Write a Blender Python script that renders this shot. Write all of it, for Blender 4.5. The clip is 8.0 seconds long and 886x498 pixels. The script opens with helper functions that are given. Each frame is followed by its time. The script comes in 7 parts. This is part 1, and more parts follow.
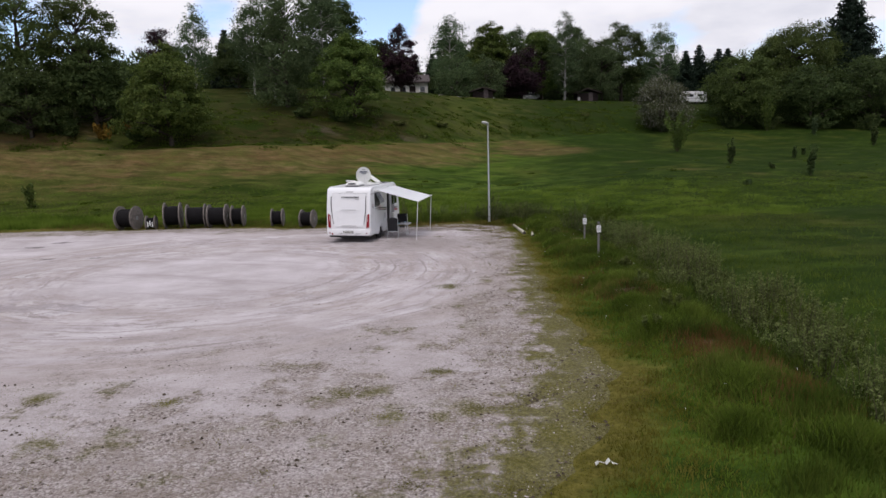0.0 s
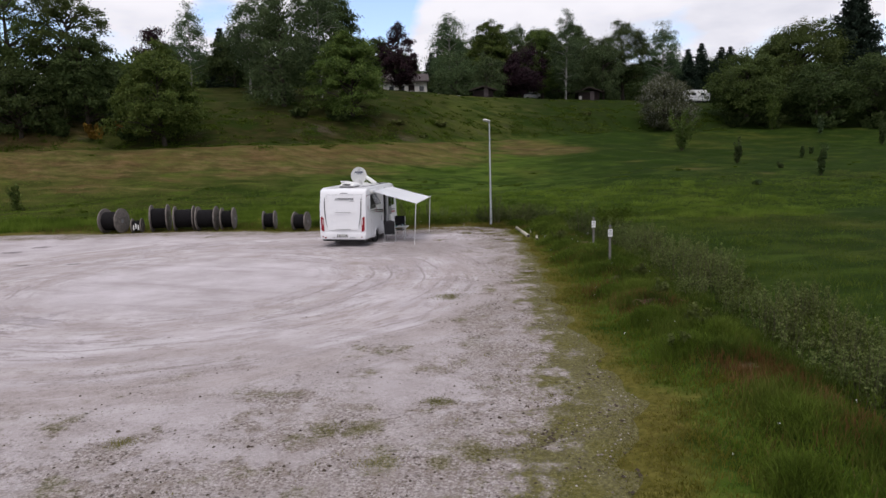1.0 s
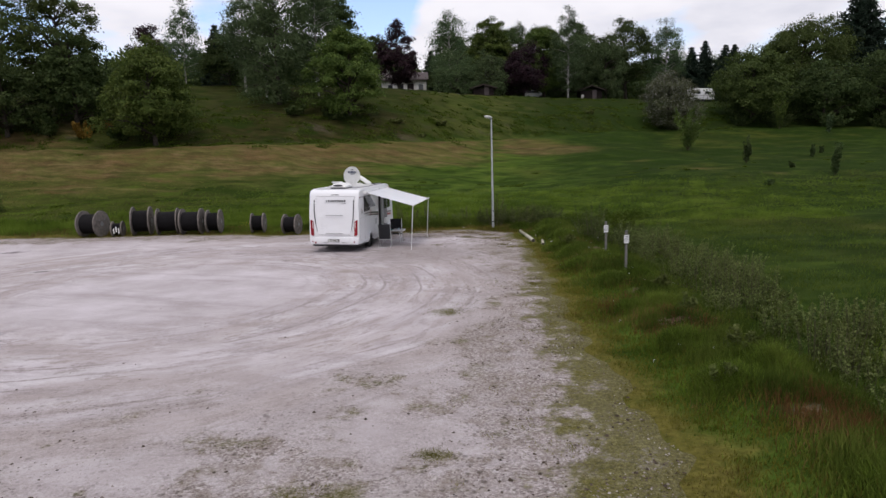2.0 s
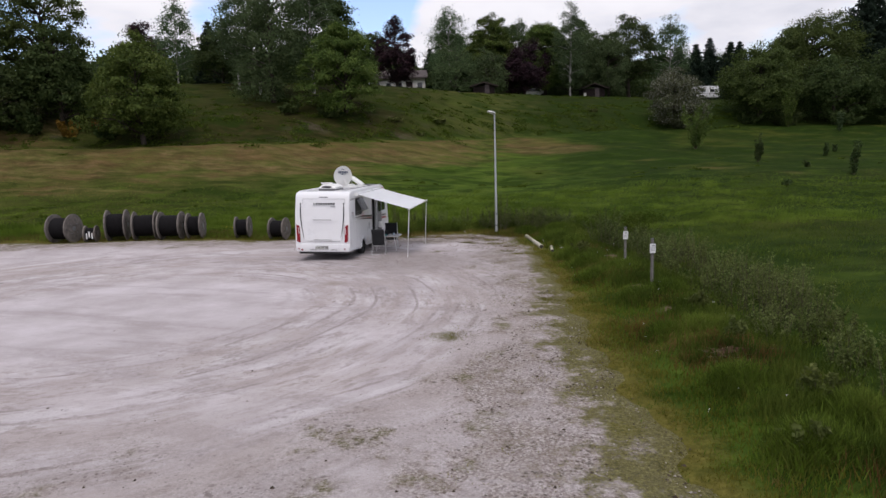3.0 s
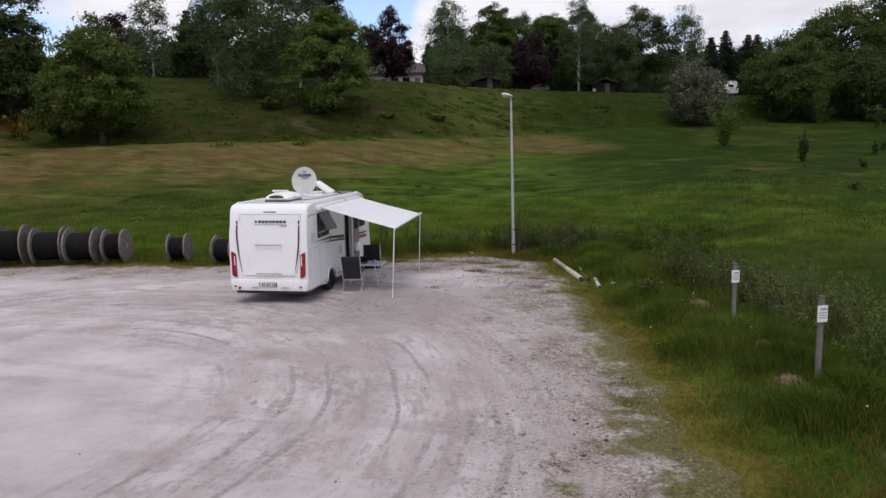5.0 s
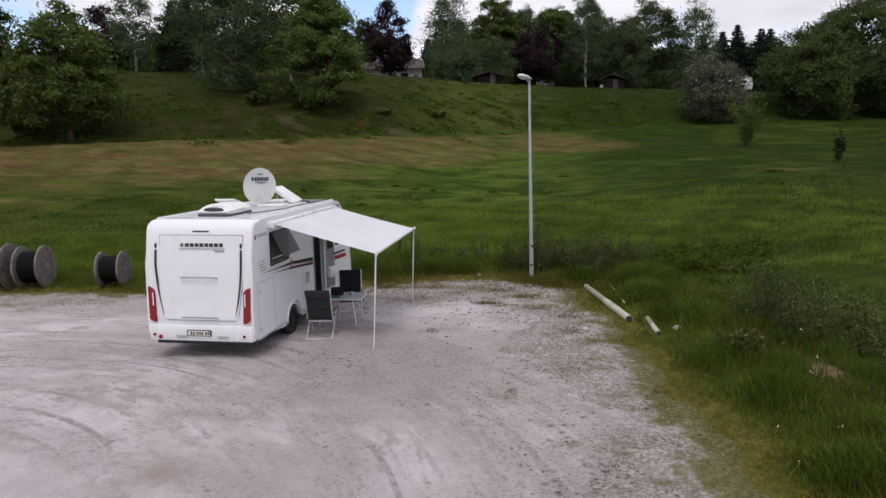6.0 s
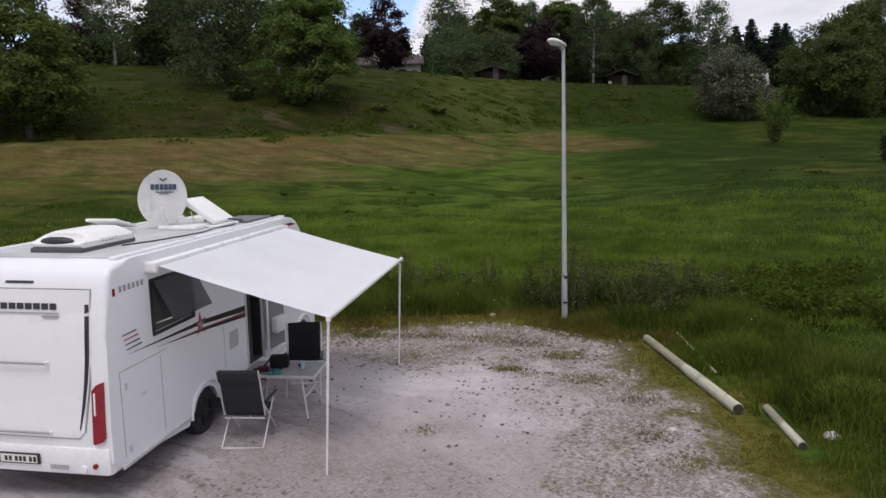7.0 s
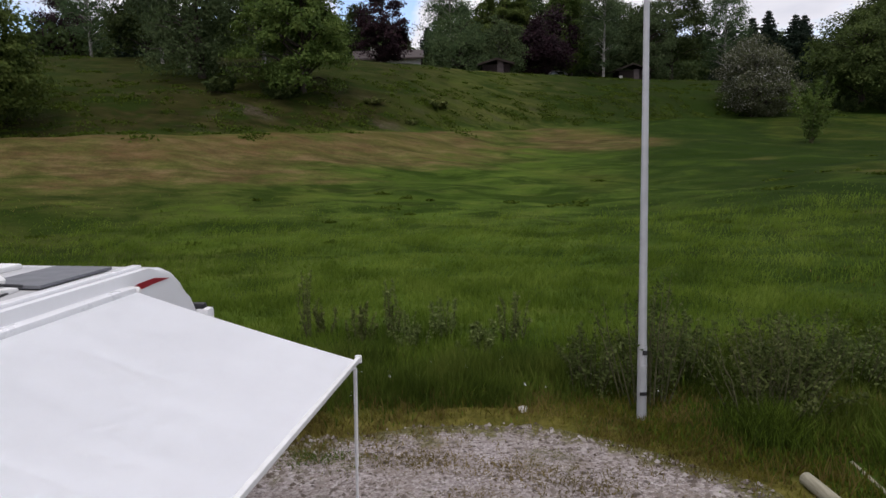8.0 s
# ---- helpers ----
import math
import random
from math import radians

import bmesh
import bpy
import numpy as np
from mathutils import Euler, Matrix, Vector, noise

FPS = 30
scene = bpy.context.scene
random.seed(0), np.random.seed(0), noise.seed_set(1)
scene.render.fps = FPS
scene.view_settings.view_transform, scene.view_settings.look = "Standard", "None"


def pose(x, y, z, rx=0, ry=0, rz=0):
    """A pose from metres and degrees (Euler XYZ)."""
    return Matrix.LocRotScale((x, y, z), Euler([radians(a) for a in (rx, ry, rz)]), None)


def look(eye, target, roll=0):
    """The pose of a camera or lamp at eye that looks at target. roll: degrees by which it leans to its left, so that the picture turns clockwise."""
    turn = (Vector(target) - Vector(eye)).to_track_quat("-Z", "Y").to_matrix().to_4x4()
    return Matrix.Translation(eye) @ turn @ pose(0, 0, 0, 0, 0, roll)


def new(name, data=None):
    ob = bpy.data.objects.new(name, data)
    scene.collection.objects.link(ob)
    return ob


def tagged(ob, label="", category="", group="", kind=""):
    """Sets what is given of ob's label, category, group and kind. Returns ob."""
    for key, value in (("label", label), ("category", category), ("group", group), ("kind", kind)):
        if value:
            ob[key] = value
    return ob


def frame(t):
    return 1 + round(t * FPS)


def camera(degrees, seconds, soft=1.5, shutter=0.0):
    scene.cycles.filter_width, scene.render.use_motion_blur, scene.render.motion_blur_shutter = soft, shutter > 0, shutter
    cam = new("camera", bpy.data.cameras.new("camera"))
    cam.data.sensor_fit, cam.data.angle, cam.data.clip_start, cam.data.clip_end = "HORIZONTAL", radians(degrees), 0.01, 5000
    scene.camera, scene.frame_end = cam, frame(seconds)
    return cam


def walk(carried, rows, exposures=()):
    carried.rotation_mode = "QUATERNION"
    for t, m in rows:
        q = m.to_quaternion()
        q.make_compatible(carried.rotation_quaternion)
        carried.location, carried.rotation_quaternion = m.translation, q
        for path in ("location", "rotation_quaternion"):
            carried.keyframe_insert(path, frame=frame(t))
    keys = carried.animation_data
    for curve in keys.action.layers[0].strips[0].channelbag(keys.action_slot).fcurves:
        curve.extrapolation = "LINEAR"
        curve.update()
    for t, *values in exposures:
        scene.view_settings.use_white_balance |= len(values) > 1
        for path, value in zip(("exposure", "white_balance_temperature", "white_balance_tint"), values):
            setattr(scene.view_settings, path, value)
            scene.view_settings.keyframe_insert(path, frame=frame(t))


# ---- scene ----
cam = camera(67.7, 8.0)
PATH = [
    (0, (0.428, 0.229, 4.593), (0.39, 2.208, 4.301), -1.5),
    (0.5, (0.416, 1.08, 4.563), (0.379, 3.058, 4.271), -1.5),
    (1, (0.4, 2.072, 4.528), (0.363, 4.05, 4.237), -1.6),
    (1.5, (0.413, 3.193, 4.493), (0.376, 5.171, 4.202), -1.6),
    (3, (0.38, 7.176, 4.356), (0.344, 9.155, 4.065), -1.7),
    (3.5, (0.335, 8.923, 4.31), (0.3, 10.902, 4.02), -1.7),
    (4, (0.295, 10.96, 4.253), (0.259, 12.939, 3.963), -1.7),
    (4.5, (0.258, 13.209, 4.207), (0.223, 15.188, 3.918), -1.8),
    (4.7, (0.249, 14.164, 4.185), (0.215, 16.143, 3.898), -1.8),
    (6, (0.151, 21.054, 4.077), (0.117, 23.033, 3.789), -1.8),
    (6.5, (0.1, 23.876, 4.026), (0.066, 25.855, 3.738), -1.8),
    (7, (0.069, 26.819, 3.971), (0.035, 28.798, 3.685), -1.8),
    (7.5, (0.038, 29.794, 3.948), (0.003, 31.773, 3.66), -1.8),
    (8, (0.007, 32.875, 3.922), (-0.03, 34.853, 3.634), -1.8),
]
# one steady exposure, slightly warm white balance
EXPOSURES = [(0.0, -0.2, 6450, 16), (8.0, -0.2, 6450, 16)]
walk(cam, [(t, look(eye, aim, roll)) for t, eye, aim, roll in PATH], EXPOSURES)

# ---- world, sun, exposure ----
SUN_EL, SUN_AZ = 66.0, 185.0


def build_world():
    w = bpy.data.worlds.new("sky")
    scene.world = w
    w.use_nodes = True
    nt = w.node_tree
    nt.nodes.clear()
    N, K = nt.nodes.new, nt.links.new
    out, bg = N("ShaderNodeOutputWorld"), N("ShaderNodeBackground")
    sky = N("ShaderNodeTexSky")
    sky.sky_type, sky.sun_disc = "NISHITA", False
    sky.sun_elevation, sky.sun_rotation = radians(SUN_EL), radians(SUN_AZ)
    dim = N("ShaderNodeVectorMath")
    dim.operation = "SCALE"
    dim.inputs["Scale"].default_value = 0.24
    K(sky.outputs[0], dim.inputs[0])
    # a broken layer of cumulus, seen in perspective
    geo, sep = N("ShaderNodeTexCoord"), N("ShaderNodeSeparateXYZ")
    K(geo.outputs["Generated"], sep.inputs[0])
    up = N("ShaderNodeMath"); up.operation = "MAXIMUM"; up.inputs[1].default_value = 0.0
    K(sep.outputs[2], up.inputs[0])
    add = N("ShaderNodeMath"); add.operation = "ADD"; add.inputs[1].default_value = 0.22
    K(up.outputs[0], add.inputs[0])
    dv = []
    for i in (0, 1):
        d = N("ShaderNodeMath"); d.operation = "DIVIDE"
        K(sep.outputs[i], d.inputs[0]); K(add.outputs[0], d.inputs[1]); dv.append(d)
    com = N("ShaderNodeCombineXYZ")
    K(dv[0].outputs[0], com.inputs[0]); K(dv[1].outputs[0], com.inputs[1])
    com.inputs[2].default_value = 8.2
    n1 = N("ShaderNodeTexNoise")
    n1.inputs["Scale"].default_value, n1.inputs["Detail"].default_value, n1.inputs["Roughness"].default_value = 1.1, 7, 0.55
    K(com.outputs[0], n1.inputs["Vector"])
    # three gaps in the cloud towards the north
    cover = n1.outputs[0]
    for way, size, depth in (((-0.10, 0.978, 0.20), 0.0012, 0.24), ((-0.32, 0.925, 0.20), 0.0006, 0.18), ((0.262, 0.945, 0.20), 0.003, 0.10)):
        dot = N("ShaderNodeVectorMath"); dot.operation = "DOT_PRODUCT"
        K(geo.outputs["Generated"], dot.inputs[0]); dot.inputs[1].default_value = Vector(way).normalized()
        fall = N("ShaderNodeMapRange"); fall.interpolation_type = "SMOOTHSTEP"
        fall.inputs["From Min"].default_value, fall.inputs["From Max"].default_value = 1 - size * 2, 1.0
        fall.inputs["To Min"].default_value, fall.inputs["To Max"].default_value = 0.0, depth
        K(dot.outputs["Value"], fall.inputs["Value"])
        less = N("ShaderNodeMath"); less.operation = "SUBTRACT"
        K(cover, less.inputs[0]); K(fall.outputs[0], less.inputs[1])
        cover = less.outputs[0]
    ramp = N("ShaderNodeValToRGB")
    ramp.color_ramp.elements[0].position, ramp.color_ramp.elements[1].position = 0.34, 0.47
    K(cover, ramp.inputs[0])
    n2 = N("ShaderNodeTexNoise")
    n2.inputs["Scale"].default_value, n2.inputs["Detail"].default_value = 2.3, 5
    K(com.outputs[0], n2.inputs["Vector"])
    shade = N("ShaderNodeValToRGB")
    e = shade.color_ramp.elements
    e[0].position, e[0].color = 0.3, (0.80, 0.83, 0.90, 1)
    e[1].position, e[1].color = 0.58, (1.06, 1.07, 1.10, 1)
    K(n2.outputs[0], shade.inputs[0])
    mix = N("ShaderNodeMix"); mix.data_type = "RGBA"
    K(ramp.outputs[0], mix.inputs[0]); K(dim.outputs[0], mix.inputs[6]); K(shade.outputs[0], mix.inputs[7])
    K(mix.outputs[2], bg.inputs[0])
    bg.inputs[1].default_value = SKY_POWER
    K(bg.outputs[0], out.inputs[0])


SKY_POWER = 1.0
build_world()
sun_data = bpy.data.lights.new("sun", "SUN")
sun_data.energy, sun_data.angle, sun_data.color = 1.7, radians(24), (1.0, 0.96, 0.9)
sun_lamp = new("sun", sun_data)
az, el = radians(SUN_AZ), radians(SUN_EL)
sun_way = Vector((math.sin(az) * math.cos(el), math.cos(az) * math.cos(el), math.sin(el)))
sun_lamp.matrix_world = look(sun_way * 50, (0, 0, 0))


# ---- materials ----
class Nodes:
    """A small wrapper to write node materials in few lines."""

    def __init__(self, name):
        self.m = bpy.data.materials.new(name)
        self.m.use_nodes = True
        self.t = self.m.node_tree
        self.b = self.t.nodes["Principled BSDF"]
        self.out = self.t.nodes["Material Output"]

    def n(self, kind, **inputs):
        node = self.t.nodes.new(kind)
        for k, v in inputs.items():
            self.put(node.inputs[k.replace("_", " ")], v)
        return node

    def put(self, socket, v):
        if hasattr(v, "is_output"):
            self.t.links.new(v, socket)
        else:
            socket.default_value = v

    def coord(self, which="Object"):
        return self.n("ShaderNodeTexCoord").outputs[which]

    def place(self):
        return self.n("ShaderNodeNewGeometry").outputs["Position"]

    def noise(self, scale, detail=4, rough=0.55, vec=None, distort=0.0):
        node = self.n("ShaderNodeTexNoise", Scale=scale, Detail=detail, Roughness=rough, Distortion=distort)
        if vec is not None:
            self.put(node.inputs["Vector"], vec)
        return node.outputs[0]

    def cells(self, scale, vec, feature="F1"):
        node = self.n("ShaderNodeTexVoronoi", Scale=scale)
        node.feature = feature
        self.put(node.inputs["Vector"], vec)
        return node.outputs["Distance"], node.outputs["Color"]

    def ramp(self, fac, *stops):
        node = self.n("ShaderNodeValToRGB")
        self.put(node.inputs[0], fac)
        el = node.color_ramp.elements
        while len(el) < len(stops):
            el.new(0.5)
        for e, (p, c) in zip(el, stops):
            e.position = p
            e.color = (c, c, c, 1) if isinstance(c, (int, float)) else (*c, 1)
        return node.outputs[0]

    def mix(self, fac, a, b, blend="MIX"):
        node = self.n("ShaderNodeMix")
        node.data_type, node.blend_type = "RGBA", blend
        for i, v in ((0, fac), (6, a), (7, b)):
            self.put(node.inputs[i], (*v, 1) if isinstance(v, tuple) and len(v) == 3 else v)
        return node.outputs[2]

    def math(self, op, a, b=0.0, c=0.0):
        node = self.n("ShaderNodeMath")
        node.operation = op
        for i, v in enumerate((a, b, c)):
            self.put(node.inputs[i], v)
        return node.outputs[0]

    def bump(self, height, strength=0.4, distance=0.02):
        node = self.n("ShaderNodeBump", Strength=strength, Distance=distance)
        self.put(node.inputs["Height"], height)
        self.put(self.b.inputs["Normal"], node.outputs[0])

    def done(self, color=None, rough=0.6, metal=0.0, spec=0.5):
        if color is not None:
            self.put(self.b.inputs["Base Color"], (*color, 1) if isinstance(color, tuple) and len(color) == 3 else color)
        self.put(self.b.inputs["Roughness"], rough)
        self.put(self.b.inputs["Metallic"], metal)
        self.put(self.b.inputs["Specular IOR Level"], spec)
        return self.m


def simple(name, color, rough=0.5, metal=0.0, vary=0.08, scale=6.0, bump=0.0, spec=0.5):
    s = Nodes(name)
    v = s.coord()
    a = s.noise(scale, 5, 0.6, v)
    lo = tuple(max(0, c * (1 - vary * 2)) for c in color)
    hi = tuple(min(1, c * (1 + vary)) for c in color)
    if bump:
        s.bump(s.noise(scale * 12, 3, 0.6, v), bump, 0.01)
    return s.done(s.ramp(a, (0.3, lo), (0.7, hi)), s.ramp(s.noise(scale * 2, 3, 0.5, v), (0.3, max(0.02, rough - 0.08)), (0.7, min(1, rough + 0.08))), metal, spec)


def leaf_mat(name, dark, mid, light, through_light=0.38, clump=0.9, gloss=0.12, mottle=0.84, punch=1.5):
    s = Nodes(name)
    rnd = s.n("ShaderNodeNewGeometry").outputs["Random Per Island"]
    obj = s.n("ShaderNodeObjectInfo").outputs["Random"]
    big = s.noise(clump, 3, 0.6, s.coord())
    big = s.math("MULTIPLY_ADD", s.math("SUBTRACT", big, 0.5), punch, 0.5)
    f = s.math("ADD", s.math("MULTIPLY", rnd, 1.1 - mottle), s.math("MULTIPLY", big, mottle))
    col = s.ramp(f, (0.22, dark), (0.55, mid), (0.88, light))
    hs = s.n("ShaderNodeHueSaturation")
    s.put(hs.inputs["Hue"], s.math("ADD", s.math("MULTIPLY", obj, 0.02), 0.490))
    s.put(hs.inputs["Value"], s.math("ADD", s.math("MULTIPLY", obj, 0.22), 0.86))
    s.put(hs.inputs["Color"], col)
    col = hs.outputs[0]
    s.done(col, 0.65, 0.0, gloss)
    tr = s.n("ShaderNodeBsdfTranslucent")
    s.put(tr.inputs["Color"], col)
    sh = s.n("ShaderNodeMixShader")
    sh.inputs[0].default_value = through_light
    s.t.links.new(s.b.outputs[0], sh.inputs[1])
    s.t.links.new(tr.outputs[0], sh.inputs[2])
    s.t.links.new(sh.outputs[0], s.out.inputs[0])
    return s.m


def rim_value(s):
    """How near the worn edge of the lot a point lies: 1 on it, 0 from two metres away."""
    node = s.n("ShaderNodeAttribute")
    node.attribute_name = "rim"
    return node.outputs["Fac"]


DAMP_SPOTS = ((-22.2, 35.2, 0.5), (-21.6, 36.7, 0.45), (-19.0, 30.9, 0.35), (-16.7, 30.9, 0.3), (-13.6, 20.3, 2.6))
MOSS_SPOTS = ((0.0, 13.6, 0.28), (0.65, 11.55, 0.42), (-0.8, 11.2, 0.36), (-1.2, 12.5, 0.40), (-1.8, 12.4, 0.30), (-5.06, 12.1, 0.30), (-7.75, 12.5, 0.35), (-6.45, 10.3, 0.40), (0.1, 11.2, 0.30),
              (2.2, 12.6, 0.55), (1.9, 10.4, 0.60), (2.3, 14.6, 0.45), (2.7, 11.4, 0.50), (1.3, 9.4, 0.40), (2.9, 17.0, 0.4), (0.1, 22.4, 0.45), (1.5, 23.2, 0.35))


def gravel_mat():
    s = Nodes("pale_gravel")
    p = s.place()
    sep = s.n("ShaderNodeSeparateXYZ", Vector=p)
    x, y = sep.outputs[0], sep.outputs[1]
    # wheel marks: drawn-out grain that follows the turning circle
    dx, dy = s.math("ADD", x, 9.5), s.math("SUBTRACT", y, 26.0)
    r = s.math("SQRT", s.math("ADD", s.math("MULTIPLY", dx, dx), s.math("MULTIPLY", dy, dy)))
    ang = s.math("ARCTAN2", dy, dx)
    wob = s.math("MULTIPLY", s.noise(0.11, 2, 0.5, p), 2.0)
    rw = s.math("ADD", r, wob)
    com = s.n("ShaderNodeCombineXYZ", X=rw, Y=s.math("MULTIPLY", ang, 1.5), Z=0.0).outputs[0]
    com2 = s.n("ShaderNodeCombineXYZ", X=rw, Y=s.math("MULTIPLY", ang, 3.0), Z=4.0).outputs[0]
    # straight marks of cars that cross the lot
    com3 = s.n("ShaderNodeCombineXYZ", X=s.math("MULTIPLY", x, 0.2), Y=s.math("ADD", s.math("MULTIPLY", y, 0.9), s.math("MULTIPLY", x, 0.22)), Z=1.0).outputs[0]
    arcs, fine_arcs, cross = s.noise(1.15, 4, 0.6, com), s.noise(3.6, 4, 0.66, com2), s.noise(1.0, 6, 0.7, com3)
    rid = s.math("SINE", s.math("ADD", s.math("MULTIPLY", rw, 9.5), s.math("MULTIPLY", s.noise(0.5, 2, 0.5, com), 9.0)))
    rid = s.math("MULTIPLY", s.ramp(rid, (0.80, 0.0), (0.97, 1.0)), s.ramp(s.noise(0.8, 3, 0.6, com2), (0.47, 0.0), (0.58, 1.0)))
    crumb = s.noise(9.0, 5, 0.75, p)
    ring = s.ramp(s.math("MULTIPLY", r, 0.05), (0.20, 0.0), (0.30, 1.0), (0.60, 1.0), (0.72, 0.0))
    east = s.math("MULTIPLY", ring, s.ramp(s.noise(0.25, 3, 0.6, p), (0.3, 0.3), (0.55, 1.0)))
    broken = s.math("MULTIPLY", east, s.ramp(crumb, (0.40, 1.0), (0.62, 0.35)))
    pale = s.mix(s.ramp(s.noise(0.6, 6, 0.62, p), (0.34, 0.0), (0.66, 1.0)), (0.412, 0.373, 0.383), (0.542, 0.503, 0.526))
    pale = s.mix(s.math("MULTIPLY", broken, s.ramp(arcs, (0.40, 0.7), (0.50, 0.0))), pale, (0.29, 0.252, 0.25))
    pale = s.mix(s.math("MULTIPLY", east, s.ramp(arcs, (0.53, 0.0), (0.60, 0.6))), pale, (0.58, 0.555, 0.57))
    pale = s.mix(s.math("MULTIPLY", broken, s.ramp(fine_arcs, (0.41, 0.9), (0.48, 0.0))), pale, (0.25, 0.213, 0.205))
    pale = s.mix(s.math("MULTIPLY", broken, s.math("MULTIPLY", rid, 0.95)), pale, (0.215, 0.18, 0.172))
    pale = s.mix(s.math("MULTIPLY", s.ramp(cross, (0.39, 0.6), (0.49, 0.0)), s.ramp(crumb, (0.42, 1.0), (0.62, 0.4))), pale, (0.29, 0.255, 0.255))
    pale = s.mix(s.ramp(s.noise(0.2, 4, 0.55, p), (0.33, 0.35), (0.6, 0.0)), pale, (0.30, 0.265, 0.262))
    pale = s.mix(s.math("MULTIPLY", east, s.ramp(s.noise(0.8, 6, 0.72, com2), (0.46, 0.5), (0.56, 0.0))), pale, (0.335, 0.285, 0.268))
    # the awning's shade, painted as greyer ground round the camp
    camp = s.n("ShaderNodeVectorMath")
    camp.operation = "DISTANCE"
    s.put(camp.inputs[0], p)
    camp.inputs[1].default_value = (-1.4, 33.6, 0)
    camp_shade = s.math("ADD", camp.outputs["Value"], s.math("MULTIPLY", s.noise(0.7, 5, 0.65, p), 4.0))
    camp_shade = s.ramp(s.math("MULTIPLY", camp_shade, 0.1), (0.34, 0.65), (0.60, 0.0))
    pale = s.mix(camp_shade, pale, (0.245, 0.213, 0.213))
    # rougher, dirtier margin: towards the verge, the near end and the far corner
    n_edge = s.math("MULTIPLY", s.noise(0.4, 5, 0.65, p), 1.5)
    inset = s.ramp(s.math("MULTIPLY", y, 0.02), (0.34, 0.0), (0.52, 1.0))
    edge = s.math("ADD", s.math("MULTIPLY", s.math("SUBTRACT", s.math("ADD", x, 0.5), s.math("MULTIPLY", inset, 1.5)), 0.22), n_edge)
    near = s.math("ADD", s.math("MULTIPLY", s.math("SUBTRACT", s.math("MULTIPLY_ADD", x, 0.45, 17.0), y), 0.085), s.math("MULTIPLY_ADD", n_edge, 1.35, -0.25))
    far = s.math("ADD", s.math("MULTIPLY", s.math("SUBTRACT", y, 38.6), 0.33), n_edge)
    m = s.math("MAXIMUM", s.math("MAXIMUM", edge, near), far)
    dirt_and_shade = s.math("MULTIPLY", s.ramp(m, (0.50, 0.0), (0.95, 0.55), (1.55, 1.0)), s.ramp(s.noise(0.7, 6, 0.7, p), (0.36, 0.6), (0.54, 1.0)))
    # the painted camp shade also takes on some of the rough colour
    dirt_and_shade = s.math("MAXIMUM", dirt_and_shade, s.math("MULTIPLY", camp_shade, 0.6))
    stones = s.noise(17.0, 8, 0.8, p)
    blotch = s.noise(1.7, 6, 0.7, p)
    pebble_d, pebble_c = s.cells(30.0, p)
    pebble = s.n("ShaderNodeSeparateColor", Color=pebble_c).outputs[0]
    rough_c = s.ramp(stones, (0.36, (0.060, 0.045, 0.036)), (0.47, (0.215, 0.176, 0.160)), (0.60, (0.43, 0.385, 0.37)))
    rough_c = s.mix(s.ramp(pebble, (0.62, 0.0), (0.97, 0.7)), rough_c, (0.50, 0.465, 0.45))
    rough_c = s.mix(s.ramp(pebble, (0.03, 0.6), (0.28, 0.0)), rough_c, (0.11, 0.088, 0.07))
    rough_c = s.mix(s.ramp(blotch, (0.44, 0.0), (0.66, 0.65)), rough_c, (0.165, 0.13, 0.095))
    col = s.mix(s.math("MULTIPLY", dirt_and_shade, 0.92), pale, rough_c)
    # clods: dark lumps a few centimetres wide, many on the margin and few elsewhere
    lump = 0.0
    for size, wide, share in ((4.2, 0.25, 0.55), (8.5, 0.30, 0.50), (15.0, 0.34, 0.52)):
        warped = s.n("ShaderNodeVectorMath")
        warped.operation = "ADD"
        s.put(warped.inputs[0], p)
        jig = s.n("ShaderNodeTexNoise", Scale=22.0, Detail=2.0)
        s.put(jig.inputs["Vector"], p)
        scl = s.n("ShaderNodeVectorMath")
        scl.operation = "SCALE"
        s.put(scl.inputs[0], jig.outputs["Color"])
        scl.inputs["Scale"].default_value = 0.06
        s.put(warped.inputs[1], scl.outputs[0])
        dist, tone = s.cells(size, warped.outputs[0])
        pick = s.n("ShaderNodeSeparateColor", Color=tone).outputs[1]
        one = s.math("MULTIPLY", s.ramp(dist, (wide * 0.55, 1.0), (wide, 0.0)), s.ramp(pick, (share, 0.0), (share + 0.05, 1.0)))
        lump = s.math("MAXIMUM", one, lump)
    lump = s.math("MULTIPLY", lump, s.ramp(s.noise(0.55, 4, 0.6, p), (0.38, 0.15), (0.58, 1.0)))
    col = s.mix(s.math("MULTIPLY", lump, s.math("MULTIPLY_ADD", dirt_and_shade, 0.85, s.math("MULTIPLY_ADD", broken, 0.28, s.ramp(s.math("MULTIPLY", y, 0.02), (0.5, 0.06), (0.64, 0.20))))), col, (0.055, 0.041, 0.031))
    # soil, moss and thin turf creep in from the rim
    rim = rim_value(s)
    creep = s.math("ADD", s.math("MULTIPLY", rim, 1.15), s.math("MULTIPLY", s.math("SUBTRACT", blotch, 0.5), 2.0))
    creep = s.math("ADD", creep, s.math("MULTIPLY", s.math("SUBTRACT", stones, 0.5), 0.8))
    moss_c = s.ramp(stones, (0.36, (0.036, 0.034, 0.008)), (0.5, (0.092, 0.086, 0.018)), (0.64, (0.19, 0.172, 0.060)))
    col = s.mix(s.ramp(creep, (0.52, 0.0), (0.80, 0.92)), col, moss_c)
    mats = s.math("MULTIPLY", s.ramp(m, (0.85, 0.0), (1.3, 1.0)), s.ramp(s.noise(0.8, 6, 0.75, p), (0.55, 0.0), (0.64, 0.95)))
